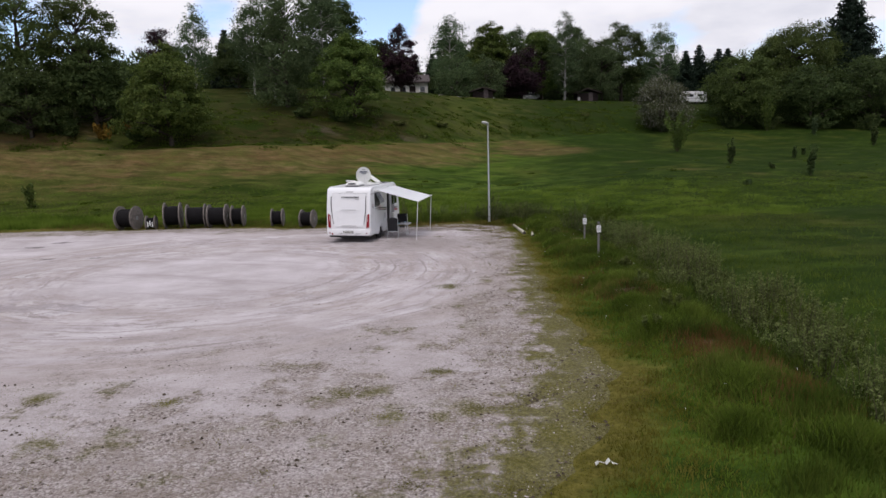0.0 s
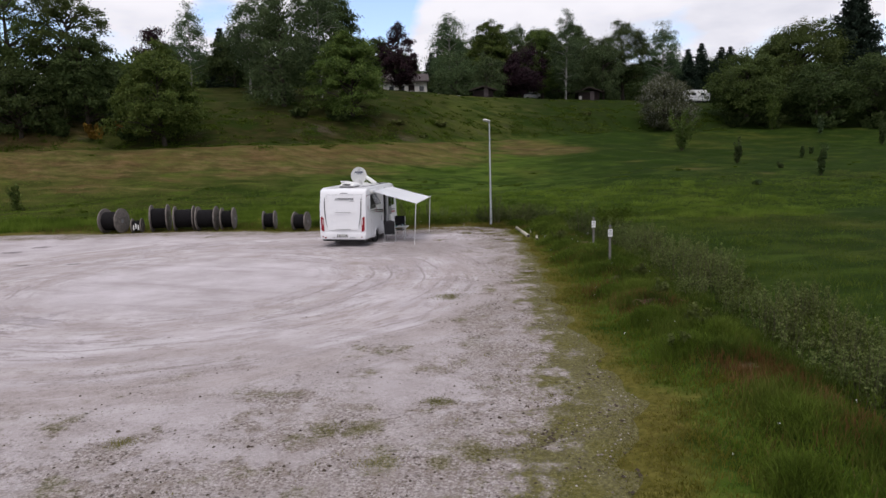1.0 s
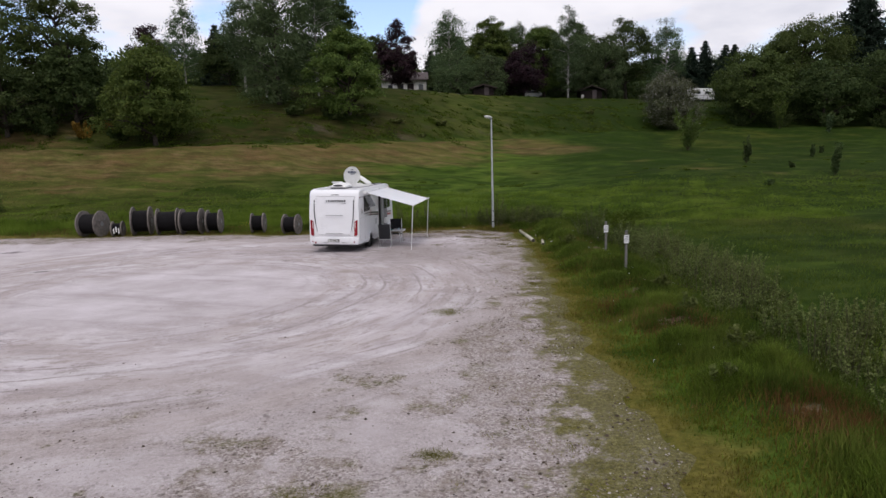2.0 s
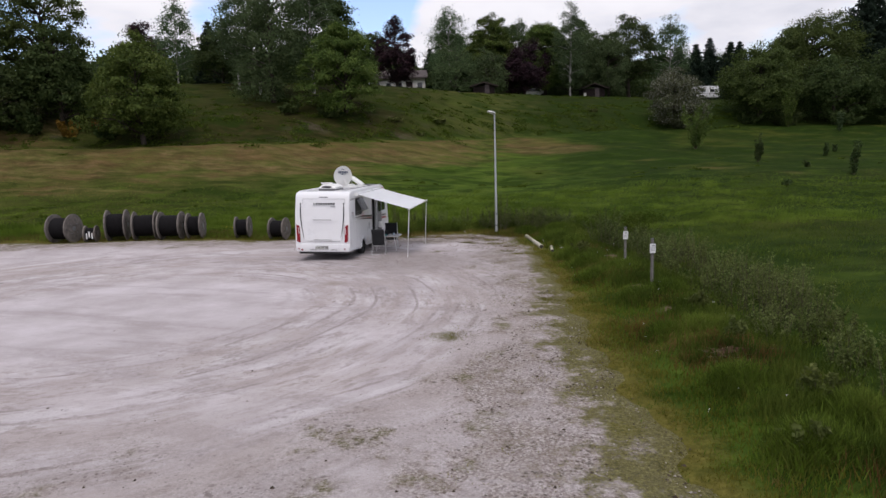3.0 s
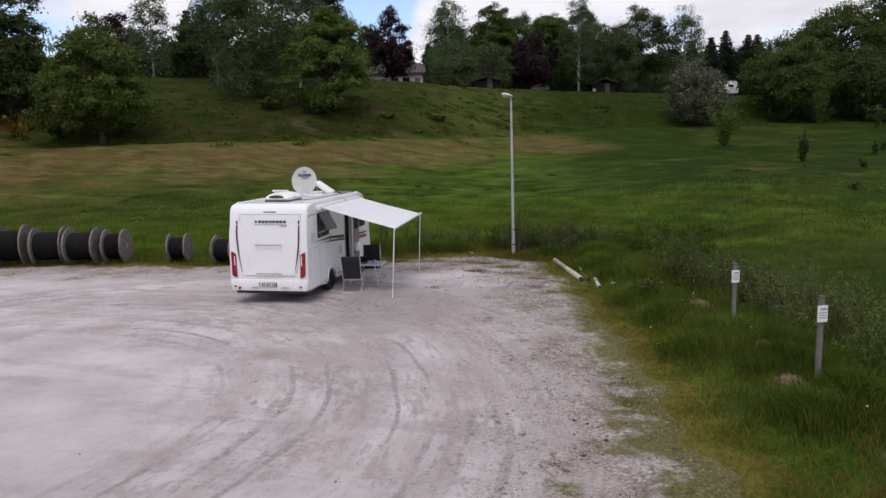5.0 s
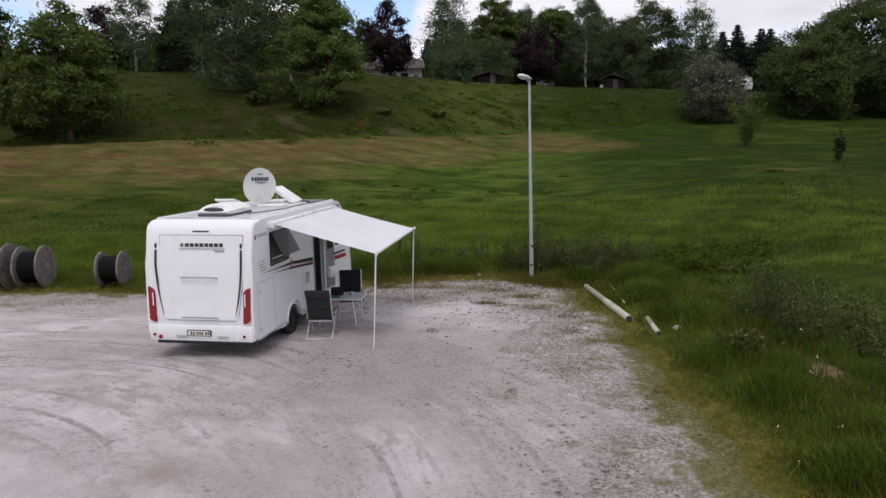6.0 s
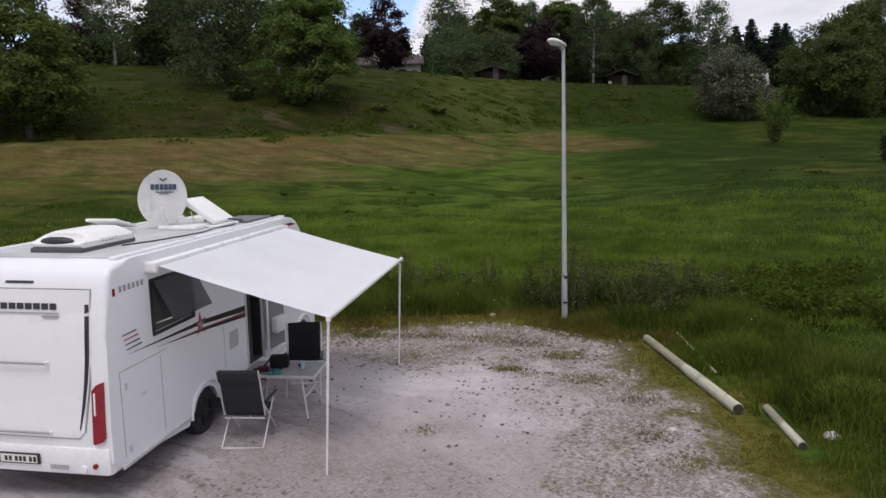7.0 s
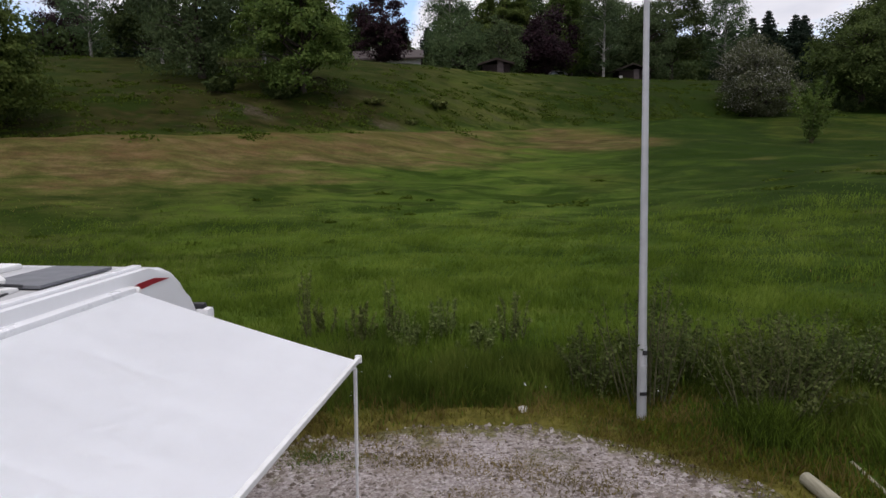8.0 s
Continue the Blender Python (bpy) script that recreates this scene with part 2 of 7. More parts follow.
    col = s.mix(s.math("MULTIPLY", mats, s.ramp(stones, (0.4, 1.0), (0.58, 0.35))), col, moss_c)
    for px, py, r in MOSS_SPOTS:
        away = s.n("ShaderNodeVectorMath")
        away.operation = "DISTANCE"
        s.put(away.inputs[0], p)
        away.inputs[1].default_value = (px, py, 0)
        ragged = s.math("ADD", away.outputs["Value"], s.math("MULTIPLY", s.math("SUBTRACT", s.noise(2.6, 5, 0.7, p), 0.5), r * 2.6))
        cushion = s.math("MULTIPLY", s.ramp(ragged, (r * 0.35, 0.9), (r, 0.0)), s.ramp(stones, (0.44, 1.0), (0.60, 0.35)))
        col = s.mix(cushion, col, s.ramp(stones, (0.36, (0.040, 0.040, 0.006)), (0.55, (0.118, 0.108, 0.016))))
    grain = s.noise(46.0, 4, 0.78, p)
    col = s.mix(s.ramp(grain, (0.3, 0.45), (0.48, 0.0)), col, (0.19, 0.165, 0.15))
    col = s.mix(s.ramp(grain, (0.58, 0.0), (0.75, 0.35)), col, (0.62, 0.60, 0.59))
    for px, py, r in DAMP_SPOTS:
        away = s.n("ShaderNodeVectorMath")
        away.operation = "DISTANCE"
        s.put(away.inputs[0], s.n("ShaderNodeCombineXYZ", X=s.math("MULTIPLY", x, 0.5), Y=y, Z=0.0).outputs[0])
        away.inputs[1].default_value = (px * 0.5, py, 0)
        ragged = s.math("ADD", away.outputs["Value"], s.math("MULTIPLY", s.math("SUBTRACT", s.noise(1.6 / r ** 0.5, 5, 0.75, p), 0.5), r * 3.0))
        col = s.mix(s.ramp(ragged, (r * 0.2, 0.85 if r < 1 else 0.4), (r * 0.7, 0.0)), col, (0.06, 0.052, 0.05) if r < 1 else (0.22, 0.20, 0.215))
    # the reddish worn spot on the turning circle
    spot = s.n("ShaderNodeVectorMath")
    spot.operation = "DISTANCE"
    s.put(spot.inputs[0], p)
    spot.inputs[1].default_value = (-3.8, 29.2, 0)
    col = s.mix(s.ramp(s.math("ADD", spot.outputs["Value"], s.math("MULTIPLY", s.noise(3, 3, 0.6, p), 0.8)), (0.4, 0.5), (1.0, 0.0)), col, (0.22, 0.175, 0.13))
    h = s.math("ADD", s.math("MULTIPLY", stones, 0.6), s.math("ADD", s.math("MULTIPLY", grain, 0.4), s.math("MULTIPLY", s.math("MULTIPLY", arcs, east), 1.6)))
    h = s.math("ADD", h, s.math("ADD", s.math("MULTIPLY", s.math("MULTIPLY", lump, dirt_and_shade), 0.9), s.math("MULTIPLY", s.math("MULTIPLY", pebble_d, dirt_and_shade), -0.9)))
    s.bump(h, 0.7, 0.04)
    return s.done(col, 0.93, 0, 0.1)


SOIL_SPOTS = ((6.25, 31.7, 0.9), (6.22, 28.1, 0.55), (5.75, 23.3, 0.6), (5.6, 19.7, 0.55), (6.0, 14.3, 0.6), (5.7, 26.2, 0.45))


def meadow_mat():
    s = Nodes("meadow_soil_and_turf")
    p = s.place()
    sep = s.n("ShaderNodeSeparateXYZ", Vector=p)
    x, y, z = sep.outputs
    lip_node = s.n("ShaderNodeAttribute")
    lip_node.attribute_name = "lip"
    lip = lip_node.outputs["Fac"]
    flat = s.n("ShaderNodeCombineXYZ", X=s.math("MULTIPLY", x, 0.40), Y=y, Z=0.0).outputs[0]
    streak = s.n("ShaderNodeCombineXYZ", X=s.math("MULTIPLY", x, 0.34), Y=y, Z=3.0).outputs[0]
    a = s.noise(0.13, 6, 0.66, flat, 0.5)
    b = s.noise(0.9, 6, 0.68, flat)
    c = s.noise(6.0, 4, 0.7, p)
    band = s.noise(0.36, 7, 0.74, streak, 0.5)

    def along(v, scale, shift, *stops):
        return s.ramp(s.math("MULTIPLY_ADD", v, scale, shift), *stops)

    def near(px, py, r0, r1, squash=1.0):
        dx = s.math("MULTIPLY", s.math("SUBTRACT", x, px), squash)
        dy = s.math("SUBTRACT", y, py)
        d = s.math("SQRT", s.math("ADD", s.math("MULTIPLY", dx, dx), s.math("MULTIPLY", dy, dy)))
        d = s.math("ADD", d, s.math("MULTIPLY", s.math("SUBTRACT", band, 0.5), r1 * 1.6))
        return s.ramp(s.math("MULTIPLY", d, 0.05), (r0 * 0.05, 1.0), (r1 * 0.05, 0.0))

    green = s.ramp(b, (0.3, (0.028, 0.050, 0.007)), (0.5, (0.055, 0.093, 0.013)), (0.72, (0.106, 0.138, 0.024)))
    straw = s.ramp(b, (0.3, (0.048, 0.032, 0.014)), (0.5, (0.106, 0.071, 0.032)), (0.72, (0.200, 0.138, 0.070)))
    straw = s.mix(s.ramp(s.noise(0.23, 5, 0.7, flat), (0.46, 0.0), (0.62, 0.5)), straw, (0.128, 0.072, 0.034))
    # dry grass below the terrace lip, thinning out towards the east
    core = along(lip, 0.02, 0.5, (0.12, 0.0), (0.27, 0.5), (0.40, 1.0), (0.49, 1.0), (0.53, 0.35), (0.60, 0.0))
    west = along(x, 0.01, 0.5, (0.46, 1.0), (0.60, 0.62), (0.72, 0.0))
    corner = s.math("MULTIPLY", along(x, 0.01, 0.5, (0.05, 1.0), (0.17, 0.0)), along(lip, 0.02, 0.5, (0.40, 0.0), (0.48, 1.0), (0.66, 1.0), (0.76, 0.0)))
    core = s.math("MAXIMUM", s.math("MULTIPLY", core, west), corner)
    core = s.math("MAXIMUM", core, s.math("MULTIPLY", near(11.5, 92.5, 2.0, 8.0, 0.75), 1.1))
    for px, py, r in ((25.4, 72.0, 2.4), (39.0, 78.0, 2.6), (21.0, 80.0, 1.8), (30.0, 66.0, 1.6), (17.0, 60.0, 1.6)):
        core = s.math("MAXIMUM", core, s.math("MULTIPLY", near(px, py, 0.3, r, 0.5), 0.75))
    dry = s.math("ADD", core, s.math("ADD", s.math("MULTIPLY", s.math("SUBTRACT", a, 0.5), 2.0), s.math("MULTIPLY", s.math("SUBTRACT", band, 0.5), 1.6)))
    dry = s.math("MULTIPLY", s.ramp(dry, (0.30, 0.0), (0.80, 1.0)), s.ramp(core, (0.02, 0.0), (0.2, 1.0)))
    col = s.mix(s.math("MULTIPLY", dry, s.ramp(s.noise(0.55, 6, 0.75, flat), (0.38, 0.50), (0.58, 0.95))), green, straw)
    # sparse, scrubby turf on the face of the bank; thin olive turf above it;
    # both colours darkened to hold the shade under the trees
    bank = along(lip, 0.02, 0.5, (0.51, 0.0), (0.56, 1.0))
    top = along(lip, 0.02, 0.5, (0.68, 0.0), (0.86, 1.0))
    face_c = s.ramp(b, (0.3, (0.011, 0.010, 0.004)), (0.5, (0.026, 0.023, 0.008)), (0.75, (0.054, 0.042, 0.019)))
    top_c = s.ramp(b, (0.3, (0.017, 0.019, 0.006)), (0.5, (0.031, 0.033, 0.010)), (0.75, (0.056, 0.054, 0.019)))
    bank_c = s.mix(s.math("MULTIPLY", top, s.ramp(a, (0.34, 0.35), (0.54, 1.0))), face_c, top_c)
    olive = s.ramp(b, (0.3, (0.034, 0.042, 0.010)), (0.5, (0.064, 0.072, 0.018)), (0.75, (0.115, 0.110, 0.036)))
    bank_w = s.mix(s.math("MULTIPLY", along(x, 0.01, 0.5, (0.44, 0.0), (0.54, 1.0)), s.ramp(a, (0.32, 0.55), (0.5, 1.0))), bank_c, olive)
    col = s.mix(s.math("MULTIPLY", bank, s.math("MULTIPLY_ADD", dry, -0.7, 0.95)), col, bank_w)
    bare = s.math("MULTIPLY", s.math("MULTIPLY", bank, s.math("SUBTRACT", 1.0, s.math("MULTIPLY", top, 0.8))), s.ramp(s.noise(0.35, 5, 0.7, flat), (0.56, 0.0), (0.66, 0.75)))
    col = s.mix(bare, col, s.ramp(c, (0.35, (0.036, 0.030, 0.020)), (0.65, (0.105, 0.085, 0.062))))
    col = s.mix(s.ramp(c, (0.3, 0.45), (0.55, 0.0)), col, (0.03, 0.036, 0.010))
    # darker grass on the eastern side
    eastward = s.ramp(s.math("MULTIPLY_ADD", x, 0.03, s.math("MULTIPLY", a, 0.6)), (0.42, 0.0), (0.82, 0.95))
    eastward = s.math("MAXIMUM", eastward, s.math("MULTIPLY", along(x, 0.1, 0.0, (0.50, 0.0), (0.62, 0.8)), along(y, 0.01, 0.0, (0.40, 1.0), (0.46, 0.0))))
    eastward = s.math("MULTIPLY", eastward, s.math("SUBTRACT", 1.0, s.math("MULTIPLY", dry, 0.7)))
    col = s.mix(s.math("MULTIPLY", eastward, s.ramp(b, (0.35, 1.0), (0.68, 0.72))), col, (0.012, 0.022, 0.005))
    # thinner turf on the lower western side
    lean = s.ramp(s.math("MULTIPLY_ADD", x, 0.02, 0.5), (0.08, 0.75), (0.46, 0.0))
    col = s.mix(s.math("MULTIPLY", s.math("MULTIPLY", lean, s.math("SUBTRACT", 1.0, bank)), s.math("SUBTRACT", 1.0, dry)), col, (0.038, 0.037, 0.011))
    # soft tussocks: humps of longer grass, drawn out across the slope
    hump = s.noise(0.42, 5, 0.62, s.n("ShaderNodeCombineXYZ", X=s.math("MULTIPLY", x, 0.6), Y=y, Z=z).outputs[0], 0.6)
    wide = s.noise(0.075, 3, 0.6, p, 0.5)
    lush = s.math("SUBTRACT", 1.0, s.math("MULTIPLY", dry, 0.8))
    col = s.mix(s.math("MULTIPLY", lush, s.ramp(wide, (0.36, 0.45), (0.50, 0.0))), col, (0.020, 0.040, 0.005))
    col = s.mix(s.math("MULTIPLY", s.ramp(wide, (0.55, 0.0), (0.68, 0.35)), s.math("SUBTRACT", 1.0, bank)), col, (0.090, 0.092, 0.018))
    col = s.mix(s.math("MULTIPLY", lush, s.ramp(hump, (0.40, 0.75), (0.5, 0.0))), col, (0.015, 0.030, 0.004))
    col = s.mix(s.math("MULTIPLY", s.math("SUBTRACT", s.math("SUBTRACT", lush, s.math("MULTIPLY", eastward, 0.6)), s.math("MULTIPLY", bank, 0.75)), s.ramp(hump, (0.54, 0.0), (0.66, 0.6))), col, (0.066, 0.108, 0.012))
    col = s.mix(s.ramp(band, (0.33, 0.45), (0.46, 0.0)), col, (0.024, 0.027, 0.009))
    for px, py, r in SOIL_SPOTS:
        col = s.mix(s.math("MULTIPLY", near(px, py, r * 0.3, r, 1.0), 0.85), col, s.ramp(c, (0.32, (0.075, 0.050, 0.030)), (0.66, (0.20, 0.150, 0.105))))
    # trodden mossy turf beside the gravel
    hem = s.math("ADD", rim_value(s), s.math("MULTIPLY", s.math("SUBTRACT", b, 0.5), 1.2))
    col = s.mix(s.ramp(hem, (0.45, 0.0), (0.85, 0.9)), col, s.ramp(c, (0.3, (0.052, 0.046, 0.010)), (0.7, (0.155, 0.132, 0.034))))
    s.bump(s.math("ADD", s.math("MULTIPLY", hump, 3.0), s.math("ADD", s.math("MULTIPLY", b, 1.6), s.math("MULTIPLY", c, 0.6))), 0.7, 0.14)
    return s.done(col, 0.95, 0, 0.02)


def white_body_mat(name, color=(0.75, 0.755, 0.775), rough=0.22):
    s = Nodes(name)
    v = s.coord()
    grime = s.noise(2.2, 5, 0.65, v)
    streak = s.noise(3.0, 4, 0.6, s.n("ShaderNodeMapping", Vector=v, Scale=(3, 3, 0.25)).outputs[0])
    col = s.mix(s.ramp(grime, (0.5, 0.0), (0.8, 0.12)), color, (0.5, 0.47, 0.43))
    col = s.mix(s.ramp(streak, (0.55, 0.0), (0.8, 0.1)), col, (0.55, 0.53, 0.5))
    s.b.inputs["Coat Weight"].default_value = 0.25
    return s.done(col, s.ramp(grime, (0.3, rough), (0.8, rough + 0.2)), 0, 0.5)


def glass_mat(name, tint=(0.02, 0.022, 0.025), rough=0.05):
    s = Nodes(name)
    return s.done(s.ramp(s.noise(2, 2, 0.5, s.coord()), (0.3, tint), (0.7, tuple(c * 1.6 for c in tint))), rough, 0, 0.6)


def bark_mat(name, dark, light, scale=3.0):
    s = Nodes(name)
    v = s.n("ShaderNodeMapping", Vector=s.coord(), Scale=(scale, scale, scale * 0.3)).outputs[0]
    a = s.noise(3.0, 5, 0.7, v)
    s.bump(a, 0.7, 0.03)
    return s.done(s.ramp(a, (0.35, dark), (0.65, light)), 0.9, 0, 0.2)


M_GRAVEL, M_MEADOW = gravel_mat(), meadow_mat()
M_LEAF = {
    "oak": leaf_mat("oak_leaf", (0.029, 0.046, 0.012), (0.062, 0.090, 0.022), (0.128, 0.164, 0.048)),
    "maple": leaf_mat("field_maple_leaf", (0.036, 0.062, 0.013), (0.080, 0.120, 0.025), (0.158, 0.198, 0.049)),
    "ash": leaf_mat("ash_leaf", (0.024, 0.042, 0.013), (0.050, 0.076, 0.023), (0.108, 0.142, 0.047)),
    "birch": leaf_mat("birch_leaf", (0.036, 0.062, 0.027), (0.070, 0.108, 0.046), (0.125, 0.170, 0.082)),
    "willow": leaf_mat("weeping_leaf", (0.036, 0.062, 0.024), (0.076, 0.116, 0.046), (0.135, 0.182, 0.080)),
    "copper": leaf_mat("copper_beech_leaf", (0.013, 0.008, 0.010), (0.026, 0.013, 0.018), (0.052, 0.023, 0.031), 0.15),
    "pine": leaf_mat("spruce_needle", (0.008, 0.016, 0.010), (0.016, 0.029, 0.018), (0.034, 0.052, 0.031), 0.08),
    "hawthorn": leaf_mat("hawthorn_leaf", (0.040, 0.052, 0.024), (0.090, 0.104, 0.052), (0.19, 0.20, 0.13)),
    "shrub": leaf_mat("goat_willow_leaf", (0.046, 0.060, 0.014), (0.094, 0.113, 0.030), (0.20, 0.212, 0.075)),
    "broom": leaf_mat("rust_shrub_leaf", (0.10, 0.05, 0.012), (0.2, 0.11, 0.02), (0.33, 0.2, 0.04)),
}
M_BLOSSOM = leaf_mat("hawthorn_blossom", (0.20, 0.20, 0.17), (0.34, 0.335, 0.30), (0.52, 0.51, 0.47))
M_GRASS = leaf_mat("tall_green_grass", (0.052, 0.084, 0.010), (0.105, 0.158, 0.018), (0.162, 0.218, 0.034), 0.4, 0.42, 0.06, 0.86, 2.0)
M_GRASS_DARK = leaf_mat("rank_dark_grass", (0.030, 0.054, 0.008), (0.074, 0.118, 0.017), (0.140, 0.178, 0.034), 0.42, 0.6, 0.06, 0.82, 1.8)
M_GRASS_HEM = leaf_mat("olive_short_turf", (0.068, 0.066, 0.009), (0.128, 0.118, 0.018), (0.20, 0.175, 0.038), 0.38, 0.6, 0.06)
M_GRASS_DRY = leaf_mat("dry_grass", (0.08, 0.066, 0.016), (0.145, 0.115, 0.034), (0.24, 0.18, 0.066), 0.3, 0.6, 0.06)
M_GRASS_RUST = leaf_mat("rusty_sorrel", (0.075, 0.035, 0.014), (0.13, 0.065, 0.025), (0.2, 0.12, 0.05), 0.3, 0.6, 0.06)
M_DOCK = leaf_mat("dock_leaf", (0.036, 0.060, 0.006), (0.062, 0.096, 0.011), (0.10, 0.138, 0.022), 0.35, 0.6, 0.06)
M_HEDGE = leaf_mat("willow_scrub_leaf", (0.052, 0.072, 0.017), (0.118, 0.150, 0.042), (0.215, 0.245, 0.090), 0.38, 0.8, 0.12, 0.6, 1.4)
M_THICKET = leaf_mat("lamp_thicket_leaf", (0.034, 0.048, 0.012), (0.074, 0.100, 0.027), (0.145, 0.172, 0.058), 0.35, 0.8, 0.08, 0.6, 1.4)
M_BARK = bark_mat("dark_bark", (0.022, 0.018, 0.014), (0.07, 0.058, 0.046))
M_STEM = bark_mat("green_brown_stem", (0.05, 0.05, 0.022), (0.12, 0.115, 0.06))
M_BIRCH_BARK = bark_mat("birch_bark", (0.08, 0.075, 0.07), (0.46, 0.44, 0.41), 1.2)
M_WHITE = white_body_mat("white_gelcoat")
M_PANEL = white_body_mat("white_side_panel", (0.74, 0.745, 0.765), 0.28)
M_ROOF = simple("grey_roof_skin", (0.46, 0.46, 0.47), 0.6, 0, 0.1, 2.5, 0.15)
M_PLASTIC_W = simple("white_plastic", (0.76, 0.76, 0.75), 0.42, 0, 0.04, 4)
M_BLACK = simple("black_plastic", (0.018, 0.018, 0.02), 0.45, 0, 0.15, 6)
M_DARK = simple("dark_grey_plastic", (0.07, 0.07, 0.075), 0.5, 0, 0.12, 6)
M_RED_LENS = simple("red_lamp_lens", (0.24, 0.008, 0.016), 0.18, 0, 0.12, 8)
M_RED = simple("red_vinyl", (0.30, 0.015, 0.03), 0.35, 0, 0.06, 8)
M_VINYL = simple("black_vinyl", (0.02, 0.02, 0.022), 0.35, 0, 0.1, 8)
M_GREY_VINYL = simple("grey_vinyl", (0.3, 0.3, 0.31), 0.4, 0, 0.08, 8)
M_GLASS = glass_mat("tinted_window")
def tinted_pane():
    s = Nodes("tinted_acrylic")
    s.b.inputs["Transmission Weight"].default_value = 0.85
    s.b.inputs["IOR"].default_value = 1.2
    return s.done(s.ramp(s.noise(2, 2, 0.5, s.coord()), (0.3, (0.16, 0.165, 0.17)), (0.7, (0.2, 0.205, 0.21))), 0.08, 0, 0.5)


M_PANE = tinted_pane()
M_SOLAR = simple("dark_solar_cells", (0.13, 0.135, 0.15), 0.45, 0, 0.03, 3)
M_ALU = simple("brushed_aluminium", (0.62, 0.62, 0.63), 0.45, 0.45, 0.08, 20)
M_ALU_W = simple("white_painted_tube", (0.7, 0.7, 0.69), 0.4, 0, 0.06, 8)
M_TYRE = simple("tyre_rubber", (0.018, 0.018, 0.018), 0.85, 0, 0.15, 8, 0.2)
M_RIM = simple("dark_alloy_rim", (0.05, 0.05, 0.055), 0.35, 0.6, 0.1, 8)
M_FABRIC = simple("white_awning_fabric", (0.90, 0.915, 0.94), 0.8, 0, 0.02, 1.2, 0.05, 0.2)
M_MESH = simple("charcoal_chair_mesh", (0.035, 0.035, 0.038), 0.85, 0, 0.15, 30, 0.3, 0.2)
M_BLACK_CLOTH = simple("black_cloth", (0.014, 0.014, 0.016), 0.9, 0, 0.15, 12, 0.3, 0.2)
M_TABLE = simple("grey_laminate", (0.21, 0.21, 0.22), 0.45, 0, 0.06, 5)
M_GALV = simple("galvanised_steel", (0.44, 0.45, 0.47), 0.5, 0.35, 0.1, 2.0)
M_LAMPHEAD = simple("pale_lamp_housing", (0.6, 0.6, 0.58), 0.45, 0, 0.06, 5)
M_MAROON = simple("maroon_cloth", (0.055, 0.014, 0.018), 0.9, 0, 0.2, 14, 0.3, 0.2)
M_TEAL = simple("teal_cloth", (0.03, 0.17, 0.17), 0.85, 0, 0.15, 14, 0.2, 0.2)
M_PALE_BLUE = simple("pale_blue_plastic", (0.34, 0.46, 0.55), 0.35, 0, 0.05, 10)
M_POST = simple("weathered_post_wood", (0.17, 0.16, 0.15), 0.85, 0, 0.2, 6, 0.4, 0.2)
M_SIGN = simple("white_sign_board", (0.74, 0.74, 0.74), 0.5, 0, 0.05, 10)
M_SIGN_INK = simple("sign_ink", (0.30, 0.31, 0.33), 0.6)


def log_mat():
    """Barkless weathered wood, grain along y, one half bleached paler than the other."""
    s = Nodes("weathered_log")
    v = s.coord()
    sep = s.n("ShaderNodeSeparateXYZ", Vector=v)
    g = s.noise(3.0, 5, 0.65, s.n("ShaderNodeMapping", Vector=v, Scale=(9.0, 0.5, 9.0)).outputs[0])
    st = s.noise(5.0, 4, 0.6, v)
    half = s.ramp(s.math("MULTIPLY_ADD", sep.outputs[1], -1.0, s.math("MULTIPLY", st, 0.15)), (0.06, 0.0), (0.12, 1.0))
    col = s.mix(half, s.ramp(g, (0.32, (0.20, 0.185, 0.13)), (0.68, (0.33, 0.31, 0.235))), s.ramp(g, (0.32, (0.33, 0.31, 0.24)), (0.68, (0.50, 0.47, 0.38))))
    col = s.mix(s.ramp(st, (0.52, 0.0), (0.68, 0.5)), col, (0.13, 0.125, 0.075))
    s.bump(g, 0.5, 0.01)
    return s.done(col, 0.85, 0, 0.2)


M_LOG = log_mat()
M_LOG_CUT = simple("dark_log_end", (0.06, 0.055, 0.045), 0.9, 0, 0.2, 14, 0.3, 0.1)
M_SPOOL = simple("grey_spool_wood", (0.17, 0.15, 0.135), 0.85, 0, 0.25, 5, 0.4, 0.2)
M_CABLE = simple("black_cable", (0.010, 0.009, 0.010), 0.75, 0, 0.15, 9, 0.2, 0.15)
M_STEEL = simple("dull_steel", (0.25, 0.25, 0.26), 0.5, 0.6, 0.1, 8)
M_STONE = simple("pale_stone", (0.52, 0.5, 0.47), 0.9, 0, 0.2, 9, 0.3, 0.2)
M_RENDER = simple("white_render", (0.72, 0.70, 0.68), 0.9, 0, 0.06, 1.5, 0.1, 0.2)
M_TILE = simple("dark_roof_tile", (0.085, 0.07, 0.07), 0.8, 0, 0.15, 3, 0.3, 0.2)
M_HUT = simple("dark_stained_timber", (0.013, 0.008, 0.007), 0.8, 0, 0.2, 4, 0.3, 0.2)
M_HUT_ROOF = simple("brown_felt_roof", (0.036, 0.028, 0.024), 0.9, 0, 0.15, 4, 0.3, 0.2)
M_PATH = simple("pale_path_gravel", (0.3, 0.28, 0.25), 0.95, 0, 0.15, 2, 0.3, 0.2)
M_FLOWER = simple("white_petal", (0.7, 0.7, 0.68), 0.7, 0, 0.05, 10)
M_DEAD = simple("dry_stem", (0.2, 0.15, 0.09), 0.9, 0, 0.2, 10)
M_INK_BLUE = simple("navy_print", (0.03, 0.045, 0.09), 0.5, 0, 0.1, 10)
